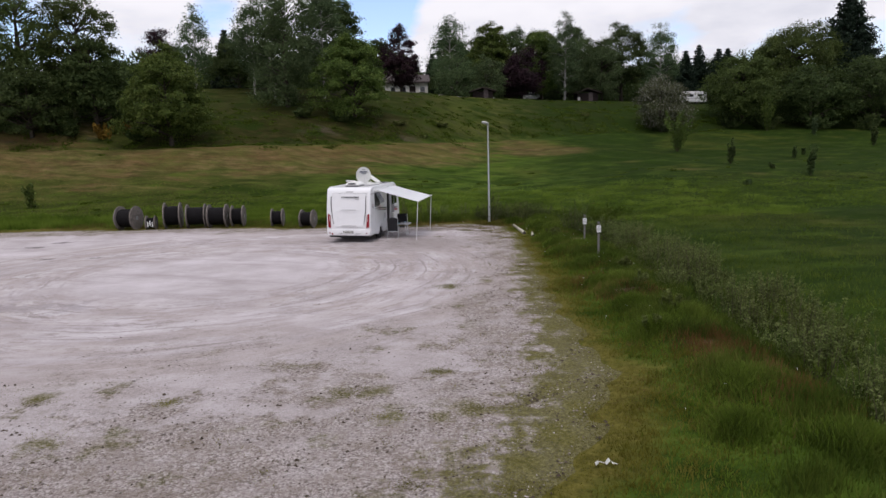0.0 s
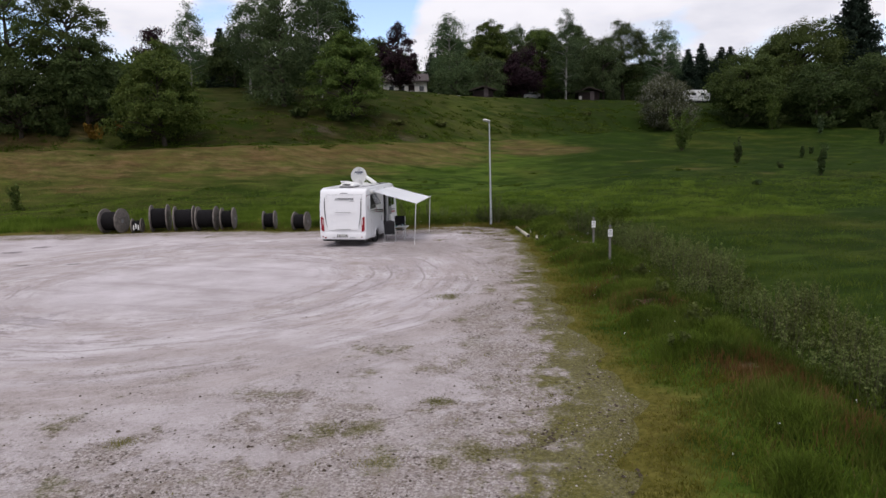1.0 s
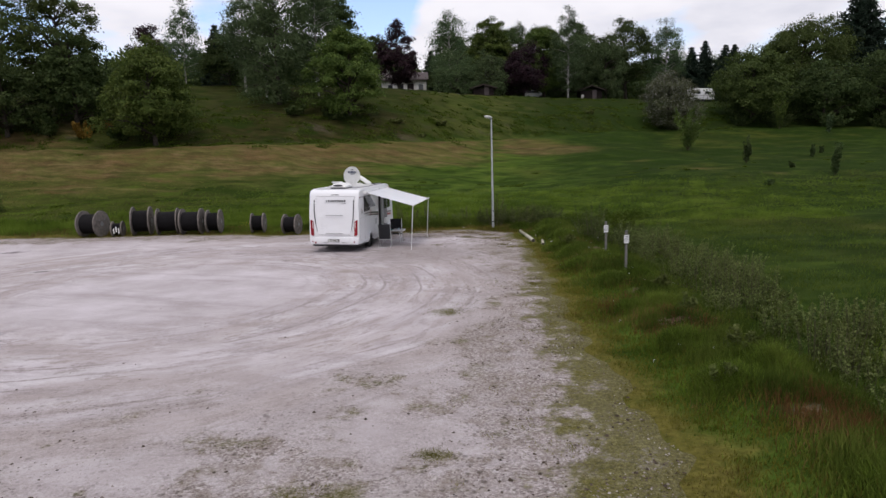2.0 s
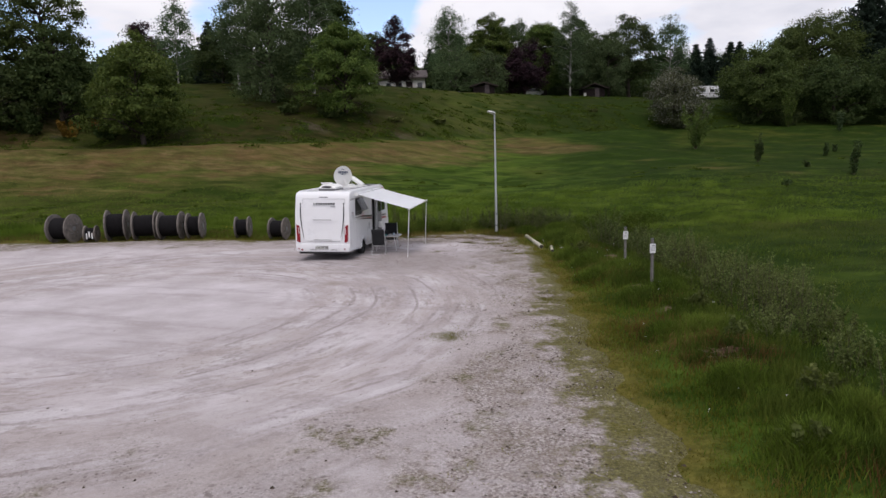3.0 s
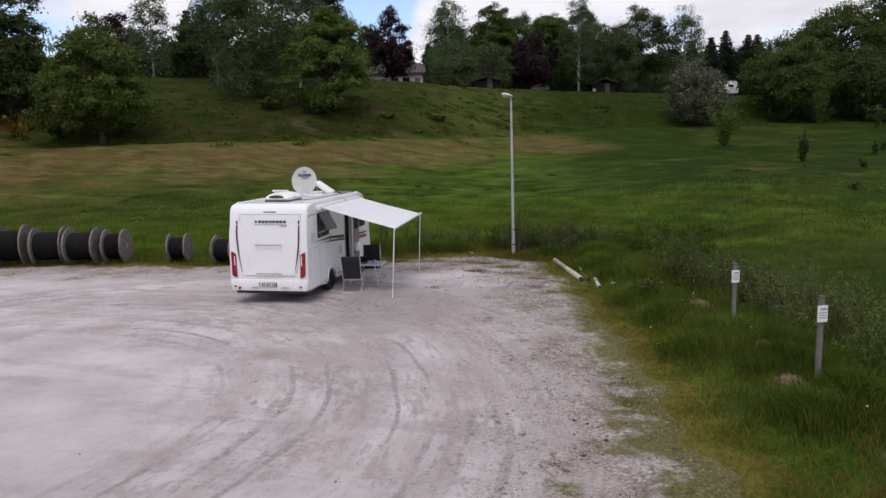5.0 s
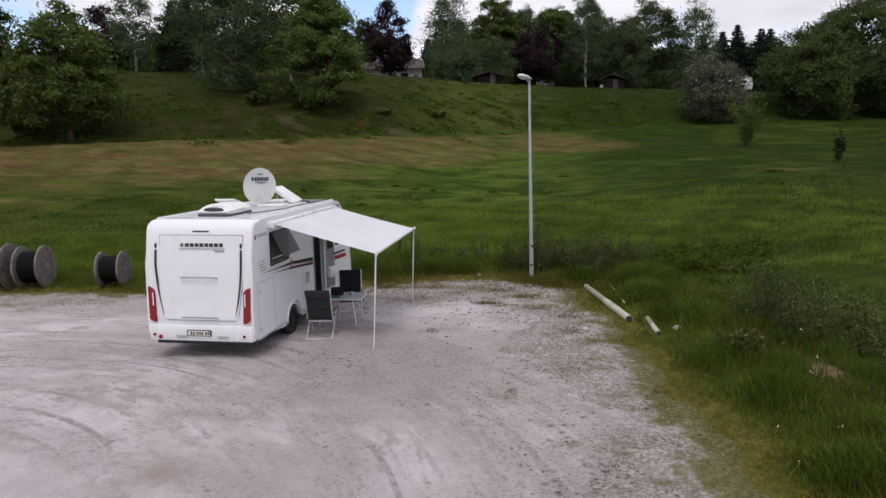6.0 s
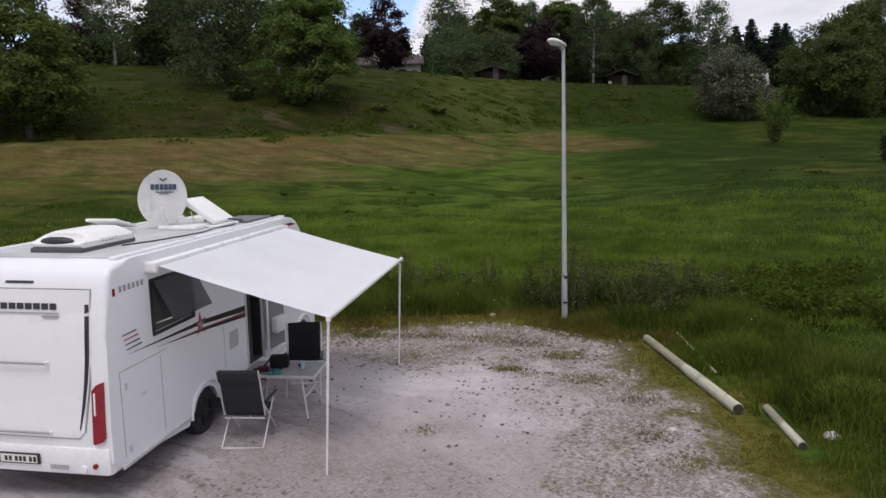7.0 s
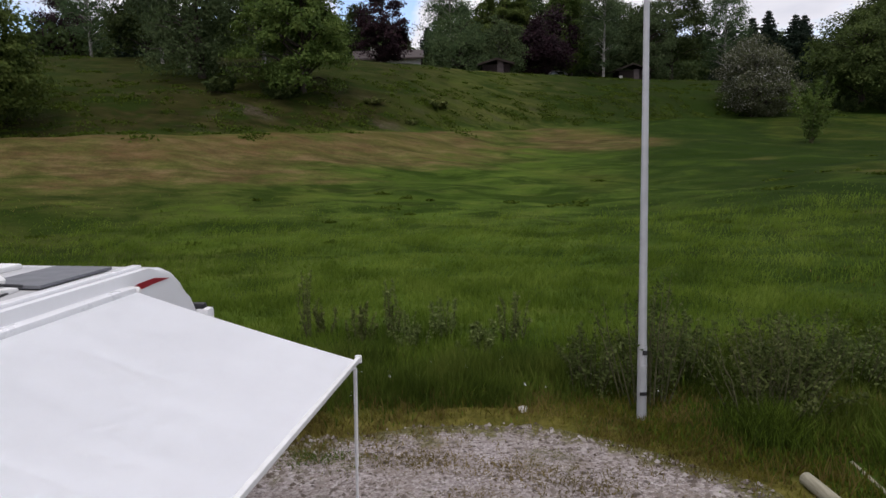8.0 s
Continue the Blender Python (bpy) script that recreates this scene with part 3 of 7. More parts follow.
M_PLATE = simple("number_plate", (0.66, 0.66, 0.62), 0.4, 0, 0.04, 10)


# ---- mesh helpers ----
def fast_mesh(name, verts, faces, material, smooth=False):
    verts, faces = np.asarray(verts, np.float32), np.asarray(faces, np.int32)
    me = bpy.data.meshes.new(name)
    k = faces.shape[1]
    me.vertices.add(len(verts))
    me.vertices.foreach_set("co", verts.ravel())
    me.loops.add(faces.size)
    me.loops.foreach_set("vertex_index", faces.ravel())
    me.polygons.add(len(faces))
    me.polygons.foreach_set("loop_start", np.arange(0, faces.size, k, dtype=np.int32))
    me.polygons.foreach_set("use_smooth", np.full(len(faces), smooth))
    me.update(calc_edges=True)
    me.materials.append(material)
    return me


def part(name, bm, material, parent=None, label="", smooth=False, at=None):
    """One bmesh (or mesh) as one object, under parent where there is one."""
    if isinstance(bm, bpy.types.Mesh):
        me = bm
    else:
        me = bpy.data.meshes.new(name)
        bmesh.ops.recalc_face_normals(bm, faces=bm.faces)
        bm.to_mesh(me)
        bm.free()
        me.materials.append(material)
        if smooth:
            me.shade_smooth()
            me.set_sharp_from_angle(angle=radians(40))
    ob = new(name, me)
    if parent is not None:
        ob.parent = parent
    if at is not None:
        ob.matrix_local = at
    if label:
        ob["label"] = label
    return ob


def thing(name, m, label, category, group="", kind=""):
    ob = new(name)
    ob.empty_display_size = 0.2
    ob.matrix_world = m
    return tagged(ob, label, category, group, kind)


def box(bm, c, s, rot=None, bevel=0.0, seg=2):
    m = Matrix.Translation(c) @ (rot if rot is not None else Matrix.Identity(4)) @ Matrix.Diagonal((*s, 1))
    g = bmesh.ops.create_cube(bm, size=1, matrix=m)
    if bevel:
        es = list({e for v in g["verts"] for e in v.link_edges})
        bmesh.ops.bevel(bm, geom=es, offset=bevel, segments=seg, affect="EDGES", profile=0.6)
    return bm


def boxes(*items, bevel=0.0):
    bm = bmesh.new()
    for c, s in items:
        box(bm, c, s, None, bevel)
    return bm


def tube(bm, a, b, r, r2=None, n=10, caps=True):
    a, b = Vector(a), Vector(b)
    d = b - a
    m = Matrix.Translation((a + b) / 2) @ d.to_track_quat("Z", "Y").to_matrix().to_4x4()
    bmesh.ops.create_cone(bm, cap_ends=caps, segments=n, radius1=r, radius2=r if r2 is None else r2, depth=d.length, matrix=m)
    return bm


def tubes(*items, n=10):
    bm = bmesh.new()
    for it in items:
        tube(bm, *it, n=n)
    return bm


def path_tube(bm, pts, r, n=8):
    for a, b in zip(pts, pts[1:]):
        tube(bm, a, b, r, n=n)
    for p in pts[1:-1]:
        bmesh.ops.create_icosphere(bm, subdivisions=1, radius=r * 1.02, matrix=Matrix.Translation(p))
    return bm


def prism(pts, axis, lo, hi, bevel=0.0, seg=2):
    """A polygon of (u, v) pushed along x, y or z from lo to hi."""
    bm = bmesh.new()
    put = {"x": lambda u, v, w: (w, u, v), "y": lambda u, v, w: (u, w, v), "z": lambda u, v, w: (u, v, w)}[axis]
    a = [bm.verts.new(put(u, v, lo)) for u, v in pts]
    b = [bm.verts.new(put(u, v, hi)) for u, v in pts]
    caps = [bm.faces.new(a), bm.faces.new(b[::-1])]
    for i in range(len(pts)):
        j = (i + 1) % len(pts)
        bm.faces.new((a[i], b[i], b[j], a[j]))
    if bevel:
        es = list({e for f in caps for e in f.edges})
        bmesh.ops.bevel(bm, geom=es, offset=bevel, segments=seg, affect="EDGES", profile=0.6)
    return bm


def plate(pts, axis, at, thick):
    return prism(pts, axis, at, at + thick)


def carve(ob, cutters):
    """Cut the closed meshes in cutters out of ob, for good."""
    bpy.context.view_layer.update()
    for bm in cutters:
        me = bpy.data.meshes.new("cut")
        bmesh.ops.recalc_face_normals(bm, faces=bm.faces)
        bm.to_mesh(me)
        bm.free()
        c = new("cut", me)
        c.matrix_world = ob.matrix_world
        mod = ob.modifiers.new("cut", "BOOLEAN")
        mod.operation, mod.object, mod.solver = "DIFFERENCE", c, "EXACT"
        bpy.context.view_layer.update()
        got = bpy.data.meshes.new_from_object(ob.evaluated_get(bpy.context.evaluated_depsgraph_get()))
        ob.modifiers.clear()
        ob.data = got
        bpy.data.objects.remove(c)
        bpy.data.meshes.remove(me)


# ---- the ground ----
RIDGE_X = [-120, -60, -33, -15, -5, 5, 29, 50, 100, 180]
RIDGE_Y = [96, 101, 108, 109, 111, 115, 131, 135, 139, 146]
RIDGE_Z = [15.6, 15.6, 15.4, 14.9, 14.2, 13.4, 13.4, 13.4, 13.4, 13.4]
LIP_X = [-120, -60, -27.5, -18.6, -8.4, 5, 29, 50, 100, 180]
LIP_Y = [66, 69, 76.7, 79.6, 85.0, 95.5, 107.5, 110.4, 113, 118]
# height against the way from the foot of the slope to the terrace lip, and from there to the crest
LOW_S = [0, .25, .43, .65, .78, .87, .96, 1]
LOW_Z = [0.1, .6, 1.1, 2.35, 3.4, 4.4, 5.5, 5.7]
BANK_S = [0, .07, .14, .32, .60, .85, 1, 1.2]
BANK_Z = [0, .015, .10, .38, .66, .88, 1, 1.02]


def smooth01(v, a, b):
    t = np.clip((v - a) / (b - a), 0, 1)
    return t * t * (3 - 2 * t)


def ripple(x, y, f, seed=0.0):
    return (np.sin(x * f + 1.3 + seed) * np.cos(y * f * 1.17 + 0.7 * seed) + 0.6 * np.sin(x * f * 2.3 + y * f * 1.9 + seed * 2)
            + 0.4 * np.cos(y * f * 3.7 - x * f * 1.1 + seed)) / 2.0


def lot_edge_x(y):
    return 3.60 + 0.10 * np.sin(y * 0.55) + 0.14 * np.sin(y * 1.9 + 1) + 0.10 * np.sin(y * 4.3) - 1.9 * smooth01(-np.asarray(y, float), -13.5, -7.0) - 2.2 * smooth01(np.asarray(y, float), 39.8, 42.6) + 0.35 * smooth01(np.asarray(y, float), 25, 29) * (1 - smooth01(np.asarray(y, float), 35, 38))


def lot_edge_y(x):
    return 42.1 + 0.2 * np.sin(x * 0.7) + 0.15 * np.sin(x * 1.7 + 2) + 0.05 * np.clip(-9 - np.asarray(x, float), 0, 40) - 1.1 * smooth01(-np.asarray(x, float), 5, 11)


def far_rise(x, y):
    """The lot and the strip behind it rise a little towards the cable drums."""
    return 0.2 * smooth01(-np.asarray(x, float), 7, 13) * smooth01(np.asarray(y, float), 35, 40.3) * (1 - smooth01(np.asarray(y, float), 43.5, 47))


def lip_of(x, y):
    """Metres past the lip of the terrace, up the slope."""
    return y - np.interp(x, LIP_X, LIP_Y)


def slope_y(x, s):
    """The place on the slope: 0 at its foot, 0.72 at the terrace lip, 1 at the crest."""
    yr, yl = np.interp(x, RIDGE_X, RIDGE_Y), np.interp(x, LIP_X, LIP_Y)
    return np.where(s < 0.72, 47 + s / 0.72 * (yl - 47), yl + (s - 0.72) / 0.28 * (yr - yl))


def terrain(x, y):
    x, y = np.asarray(x, float), np.asarray(y, float)
    yr, yl, zr = np.interp(x, RIDGE_X, RIDGE_Y), np.interp(x, LIP_X, LIP_Y), np.interp(x, RIDGE_X, RIDGE_Z)
    s = np.where(y < yl, 0.72 * (y - 47) / (yl - 47), 0.72 + 0.28 * (y - yl) / (yr - yl))
    low_z = np.interp((y - 47) / (yl - 47), LOW_S, LOW_Z)
    bank = 5.7 + (zr - 5.7) * np.interp((y - yl) / (yr - yl), BANK_S, BANK_Z)
    z = np.where(y < yl, low_z, bank)
    z = z + smooth01(x, 5, 25) * 1.0 * np.clip(s / .25, 0, 1) * np.clip((1 - s) / .15, 0, 1) - 0.9 * smooth01(x, 32, 50) * smooth01(s, 0.9, 1.0)
    z = z + 0.07 * np.clip(y - yr - 4, 0, 60)
    z = z + 0.13 * ripple(x, y, 0.55, 7.0) * smooth01(y, 47, 52)
    low = y < 47
    verge = 0.30 * smooth01(x, 4.3, 5.7) * (1 - smooth01(x, 6.4, 7.4)) - 0.45 * smooth01(x, 6.6, 8.2) + 0.25 * smooth01(x, 9, 16)
    back = -0.35 * smooth01(x, 6.5, 9) * (1 - smooth01(x, 11, 16)) * smooth01(y, 41, 45) * (1 - smooth01(y, 49, 55))
    near = verge * (1 - smooth01(y, 40, 44)) + 0.10 * smooth01(y, 41.2, 42.5)
    z = np.where(low, near, np.maximum(z, 0.1)) + back + far_rise(x, y)
    off = smooth01(x, 3.8, 6) + smooth01(y, 42, 46)
    z = z + np.clip(off, 0, 1) * (0.06 * ripple(x, y, 0.9) + 0.12 * ripple(x, y, 0.23, 2.0) * smooth01(y, 46, 60))
    return z


def rim_of(x, y, inside):
    """1 at the worn edge, falling to 0 two metres inside it, or one metre outside."""
    dx, dy = lot_edge_x(y) - x, lot_edge_y(x) - y
    d = np.minimum(dx, dy) if inside else np.maximum(-dx, -dy)
    return np.clip(1 - np.abs(d) / (2.2 + 1.6 * smooth01(-np.asarray(y, float), -19, -12) - 0.9 * smooth01(np.asarray(y, float), 27, 33) if inside else 1.5 + 0.8 * smooth01(-np.asarray(y, float), -16, -10)), 0, 1)


def give_rim(me, values, name="rim"):
    me.attributes.new(name, "FLOAT", "POINT").data.foreach_set("value", np.asarray(values, np.float32).ravel())
    return me


def ground_z(x, y):
    return float(terrain(x, y))


def axis(*spans):
    out = []
    for a, b, n in spans:
        out.extend(np.linspace(a, b, n, endpoint=False))
    return np.array(out + [spans[-1][1]])


def build_ground():
    xs = axis((-1500, -200, 8), (-200, -70, 16), (-70, -6, 70), (-6, 14, 68), (14, 80, 70), (80, 200, 14), (200, 1500, 8))
    ys = axis((-1500, -100, 8), (-100, 0, 12), (0, 50, 130), (50, 145, 110), (145, 260, 10), (260, 1800, 8))
    X, Y = np.meshgrid(xs, ys)
    Z = terrain(X, Y)
    on_lot = (X < lot_edge_x(Y) - 0.15) & (Y < lot_edge_y(X) - 0.15)
    Z = Z + 0.025 * ripple(X, Y, 3.1, 5.0) * rim_of(X, Y, False)
    Z = np.where(on_lot, Z - 0.06, Z)
    v = np.stack([X, Y, Z], -1).reshape(-1, 3)
    nx, ny = len(xs), len(ys)
    i = (np.arange(ny - 1)[:, None] * nx + np.arange(nx - 1)[None]).ravel()
    f = np.stack([i, i + 1, i + nx + 1, i + nx], -1)
    me = give_rim(fast_mesh("ground", v, f, M_MEADOW, True), rim_of(X, Y, False))
    tagged(new("ground", give_rim(me, lip_of(X, Y), "lip")), "rough sloping meadow, green with a straw-brown dry band", "ground", kind="structure")


def build_lot():
    ys = np.concatenate([np.linspace(-120, 0, 12, endpoint=False), np.linspace(0, 1, 190)])
    us = np.concatenate([np.linspace(-130, -30, 14, endpoint=False), np.linspace(-30, -8, 40, endpoint=False), np.linspace(-8, 0, 45)])
    T, U = np.meshgrid(ys, us, indexing="ij")
    u, t = U.ravel(), T.ravel()
    # first a rough place, then stretched to the two worn edges
    far = lot_edge_y(np.where(u < -8, u, -8 + (u + 8) * 1.43))
    y = np.where(t < 0, t, t * far)
    ex = lot_edge_x(y)
    x = np.where(u < -8, u, -8 + (u + 8) / 8 * (ex + 8))
    z = 0.012 * ripple(x, y, 0.8, 1.0) + 0.008 * ripple(x, y, 2.7, 3.0) + 0.02
    rut = np.hypot(x + 8.5, y - 25)
    z = z + 0.010 * np.sin(rut * 5.2 + ripple(x, y, 0.35)) * smooth01(rut, 4, 7)
    z = z + far_rise(x, y) - 0.06 * smooth01(rim_of(x, y, True), 0.86, 1.0)
    v = np.stack([x, y, z], -1)
    nx, ny = len(us), len(ys)
    i = (np.arange(ny - 1)[:, None] * nx + np.arange(nx - 1)[None]).ravel()
    f = np.stack([i, i + 1, i + nx + 1, i + nx], -1)
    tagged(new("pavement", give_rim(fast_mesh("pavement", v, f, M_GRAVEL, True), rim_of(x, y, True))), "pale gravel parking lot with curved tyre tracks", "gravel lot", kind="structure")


build_ground()
build_lot()

# ---- trees ----
def unit(v):
    return v / np.maximum(np.linalg.norm(v, axis=-1, keepdims=True), 1e-6)


def leaf_quads(rng, centres, size, droop=0.0, flat=0.0, stretch=1.6, out=None):
    """A pointed, slightly folded leaf (or spray of leaves) at each centre."""
    n = len(centres)
    face = unit(rng.normal(size=(n, 3)) + np.array([0, 0, flat]) + (0.0 if out is None else out))
    a = unit(np.cross(face, rng.normal(size=(n, 3))))
    a[:, 2] -= droop
    a = unit(a)
    b = unit(np.cross(face, a))
    c = np.cross(a, b)
    s = (size * rng.uniform(0.65, 1.35, n))[:, None]
    p0, p2 = centres - a * s * stretch * 0.5, centres + a * s * stretch * 0.5
    p1 = centres + b * s * 0.5 + c * s * 0.12 - a * s * 0.1
    p3 = centres - b * s * 0.5 + c * s * 0.12 - a * s * 0.1
    v = np.stack([p0, p1, p2, p3], 1).reshape(-1, 3)
    return v, np.arange(n * 4).reshape(-1, 4)


def limb(verts, faces, pts, radii, n=6):
    pts = [np.asarray(p, float) for p in pts]
    base = len(verts)
    for i, (p, r) in enumerate(zip(pts, radii)):
        d = unit(pts[min(i + 1, len(pts) - 1)] - pts[max(i - 1, 0)])
        u = unit(np.cross(d, (0.3, 0.9, 0.31)))
        w = np.cross(d, u)
        for k in range(n):
            a = 2 * math.pi * k / n
            verts.append(p + r * (u * math.cos(a) + w * math.sin(a)))
    for i in range(len(pts) - 1):
        for k in range(n):
            a, b = base + i * n + k, base + i * n + (k + 1) % n
            faces.append((a, b, b + n, a + n))


STYLE = {
    # crown centre and half height (of tree height), clusters, leaves, leaf size, droop, low skirt, trunk share
    "oak": dict(c=0.56, r=0.45, k=190, n=17500, s=0.23, droop=0.0, lump=0.30, blob=0.060, trunk=0.030),
    "open_oak": dict(c=0.56, r=0.45, k=200, n=9500, s=0.21, droop=0.0, lump=0.40, blob=0.042, trunk=0.030),
    "maple": dict(c=0.52, r=0.49, k=190, n=17000, s=0.21, droop=0.15, lump=0.30, blob=0.050, trunk=0.022),
    "ash": dict(c=0.57, r=0.44, k=170, n=14000, s=0.23, droop=0.1, lump=0.32, blob=0.056, trunk=0.022),
    "birch": dict(c=0.58, r=0.43, k=120, n=7500, s=0.19, droop=0.7, lump=0.34, blob=0.080, trunk=0.009),
    "willow": dict(c=0.50, r=0.49, k=130, n=10500, s=0.21, droop=1.3, lump=0.30, blob=0.060, trunk=0.020),
    "copper": dict(c=0.53, r=0.47, k=130, n=11500, s=0.24, droop=0.1, lump=0.30, blob=0.060, trunk=0.022),
    "hawthorn": dict(c=0.50, r=0.50, k=190, n=15000, s=0.18, droop=0.0, lump=0.18, blob=0.048, trunk=0.025),
}
TREE_LABEL = {
    "oak": "broad dark green oak at the wood's edge", "open_oak": "tall oak with an airy, open crown", "maple": "rounded bright green field maple on the slope",
    "ash": "tall dark green ash tree on the rise", "birch": "slender airy birch with pale trunk", "willow": "drooping grey-green weeping birch",
    "copper": "dark purple copper beech", "hawthorn": "rounded hawthorn dotted with pale blossom", "pine": "dark pointed spruce tree"}


def build_tree(kind, x, y, height, width, seed, fine=0.84):
    rng = np.random.default_rng(seed)
    g = ground_z(x, y)
    tr = thing("tree", pose(x, y, g - 0.15), TREE_LABEL[kind], "tree", kind + " trees")
    tv, tf = [], []
    if kind == "pine":
        limb(tv, tf, [(0, 0, 0), (0.05, 0, height * 0.5), (0, 0, height * 0.99)], [height * 0.018 + 0.05, height * 0.011, 0.02], 8)
        cs = []
        tiers = int(height * 1.9)
        for i in range(tiers):
            t = i / tiers
            z = height * (0.06 + 0.93 * t)
            reach = width * 0.5 * (1 - t) ** 0.85 * rng.uniform(0.8, 1.1) + 0.12
            arms = max(5, int(9 * (1 - t)) + 4)
            a0 = rng.uniform(0, 6.28)
            for k in range(arms):
                a = a0 + 6.283 * k / arms + rng.uniform(-0.25, 0.25)
                L = reach * rng.uniform(0.7, 1.12)
                end = np.array([math.cos(a) * L, math.sin(a) * L, z - 0.22 * L + 0.12 * L])
                root = np.array([0, 0, z])
                midp = (root + end) / 2 + np.array([0, 0, -0.10 * L])
                limb(tv, tf, [root, midp, end], [0.035, 0.02, 0.006], 4)
                m = int(16 + 34 * L)
                q = rng.uniform(0.1, 1.05, m)[:, None]
                pp = root * (1 - q) + end * q + np.array([0, 0, -0.10 * L]) * (1 - (2 * q - 1) ** 2)
                pp = pp + rng.normal(size=(m, 3)) * np.array([0.17, 0.17, 0.10]) * (0.5 + 0.35 * L)
                cs.append(pp)
        v, f = leaf_quads(rng, np.concatenate(cs), 0.25, 0.35, 0.3, 1.8)
        part("crown", fast_mesh("crown", v, f, M_LEAF["pine"]), None, tr)
        part("trunk", fast_mesh("trunk", tv, tf, M_BARK, True), None, tr)
        return tr
    st = STYLE[kind]
    # big lobes make the outline uneven; small clusters fill them and leave gaps
    nl = 11
    lobes = unit(rng.normal(size=(nl, 3)))
    amp = rng.uniform(0.4, 1.0, nl) * st["lump"]
    d = unit(rng.normal(size=(st["k"], 3)))
    d[:, 2] = d[:, 2] * 0.95
    d = unit(d)
    bulge = 1 - st["lump"] * 0.55 + (np.clip(d @ lobes.T - 0.55, 0, 1) * 2.2 * amp).sum(1).clip(0, st["lump"] * 1.3)
    rad = bulge * rng.uniform(0.25, 1.0, st["k"]) ** 0.42
    cc = d * rad[:, None] * np.array([width / 2, width / 2, st["r"] * height]) * 0.90
    if kind in ("maple", "copper", "ash"):
        cc[:, :2] *= (1 - 0.30 * np.clip(cc[:, 2:] / (st["r"] * height), -0.3, 1))
    if kind == "birch":
        cc[:, :2] *= (1.05 - 0.45 * np.clip(cc[:, 2:] / (st["r"] * height), -0.5, 1))
    if kind in ("maple", "oak", "ash", "hawthorn", "willow"):
        cc[:, :2] *= 1 + 0.45 * np.clip(-cc[:, 2:] / (st["r"] * height), 0, 1) ** 1.5
    cc[:, 2] += st["c"] * height
    # trunk and limbs
    base_r = height * st["trunk"] + 0.05
    lean = rng.uniform(-0.05, 0.05, 2) * width
    top = height * (0.93 if kind == "birch" else 0.72)
    spine = [np.array([lean[0] * t, lean[1] * t, top * t]) for t in (0, 0.25, 0.5, 0.75, 1)]
    spine[2][:2] += rng.uniform(-0.12, 0.12, 2)
    limb(tv, tf, spine, [base_r, base_r * 0.82, base_r * 0.62, base_r * 0.4, base_r * 0.12], 9)
    order = np.argsort(-rad)
    for i in order[: 46]:
        p = cc[i]
        t0 = np.clip((p[2] - 0.35 * np.hypot(p[0], p[1])) / top, 0.15, 0.97)
        root = np.array([lean[0] * t0, lean[1] * t0, top * t0])
        mid = root * 0.5 + p * 0.5 + np.array([0, 0, 0.10 * np.linalg.norm(p - root)]) + rng.normal(size=3) * 0.12
        r0 = base_r * (0.42 - 0.3 * t0) + 0.015
        limb(tv, tf, [root, mid, p], [r0, r0 * 0.55, 0.012], 5)
    # leaves
    w = rng.uniform(0.5, 1.5, st["k"])
    cnt = (w / w.sum() * st["n"] / fine ** 1.6 * np.clip(height * width / 100, 0.45, 1.5)).astype(int)
    blob = np.clip(width, 4, 12) * st["blob"]
    cs = []
    for p, m in zip(cc, cnt):
        o = rng.normal(size=(m, 3)) * blob * np.array([1, 1, 0.5]) * rng.uniform(0.7, 1.3)
        o[:, 2] -= 0.25 * np.hypot(o[:, 0], o[:, 1])
        if st["droop"] > 0.5:
            o[:, 2] -= np.abs(rng.normal(size=m)) * blob * st["droop"]
        cs.append(p + o)
    cs = np.concatenate(cs)
    cs = cs[cs[:, 2] > 0.12]
    heart = cs.mean(0) - np.array([0, 0, 0.12 * height])
    v, f = leaf_quads(rng, cs, st["s"] * fine, st["droop"] * 0.8, 0.5, 1.6, unit(cs - heart) * 1.3)
    part("crown", fast_mesh("crown", v, f, M_LEAF["oak" if kind == "open_oak" else kind]), None, tr)
    if kind == "hawthorn":
        pick = cs[rng.random(len(cs)) < 0.24] + rng.normal(size=3) * 0.05
        v, f = leaf_quads(rng, pick, 0.16, 0, 0, 1.1)
        part("blossom", fast_mesh("blossom", v, f, M_BLOSSOM), None, tr, "pale blossom")
    part("trunk", fast_mesh("trunk", tv, tf, M_BIRCH_BARK if kind == "birch" else M_BARK, True), None, tr)
    return tr


TREES_BANK = [
    ("open_oak", -52.5, 83, 17.8, 12.5), ("open_oak", -46.2, 85, 16.3, 10.0), ("open_oak", -59.0, 80, 17.0, 11.0), ("ash", -48.6, 77.6, 9.4, 8.5), ("ash", -42.6, 81, 10.7, 7.5),
    ("maple", -32.7, 78.6, 11.6, 9.4), ("birch", -41.9, 112, 13.3, 5.6), ("pine", -37.8, 115, 10.4, 5.1), ("birch", -29.3, 102, 15.8, 6.4), ("willow", -22.6, 94.5, 16.2, 8.5),
    ("birch", -25.5, 99, 15.6, 6.0), ("ash", -19.0, 112, 16.0, 9.5), ("maple", -13.0, 92.4, 12.5, 9.4), ("copper", -9.4, 132, 12.5, 7.6), ("ash", -15.0, 149, 12.2, 6.3),
    ("birch", 0.3, 136, 17.5, 7.3), ("ash", 0.4, 152, 14.8, 8.0), ("willow", 1.2, 125, 8.5, 8.4),
]
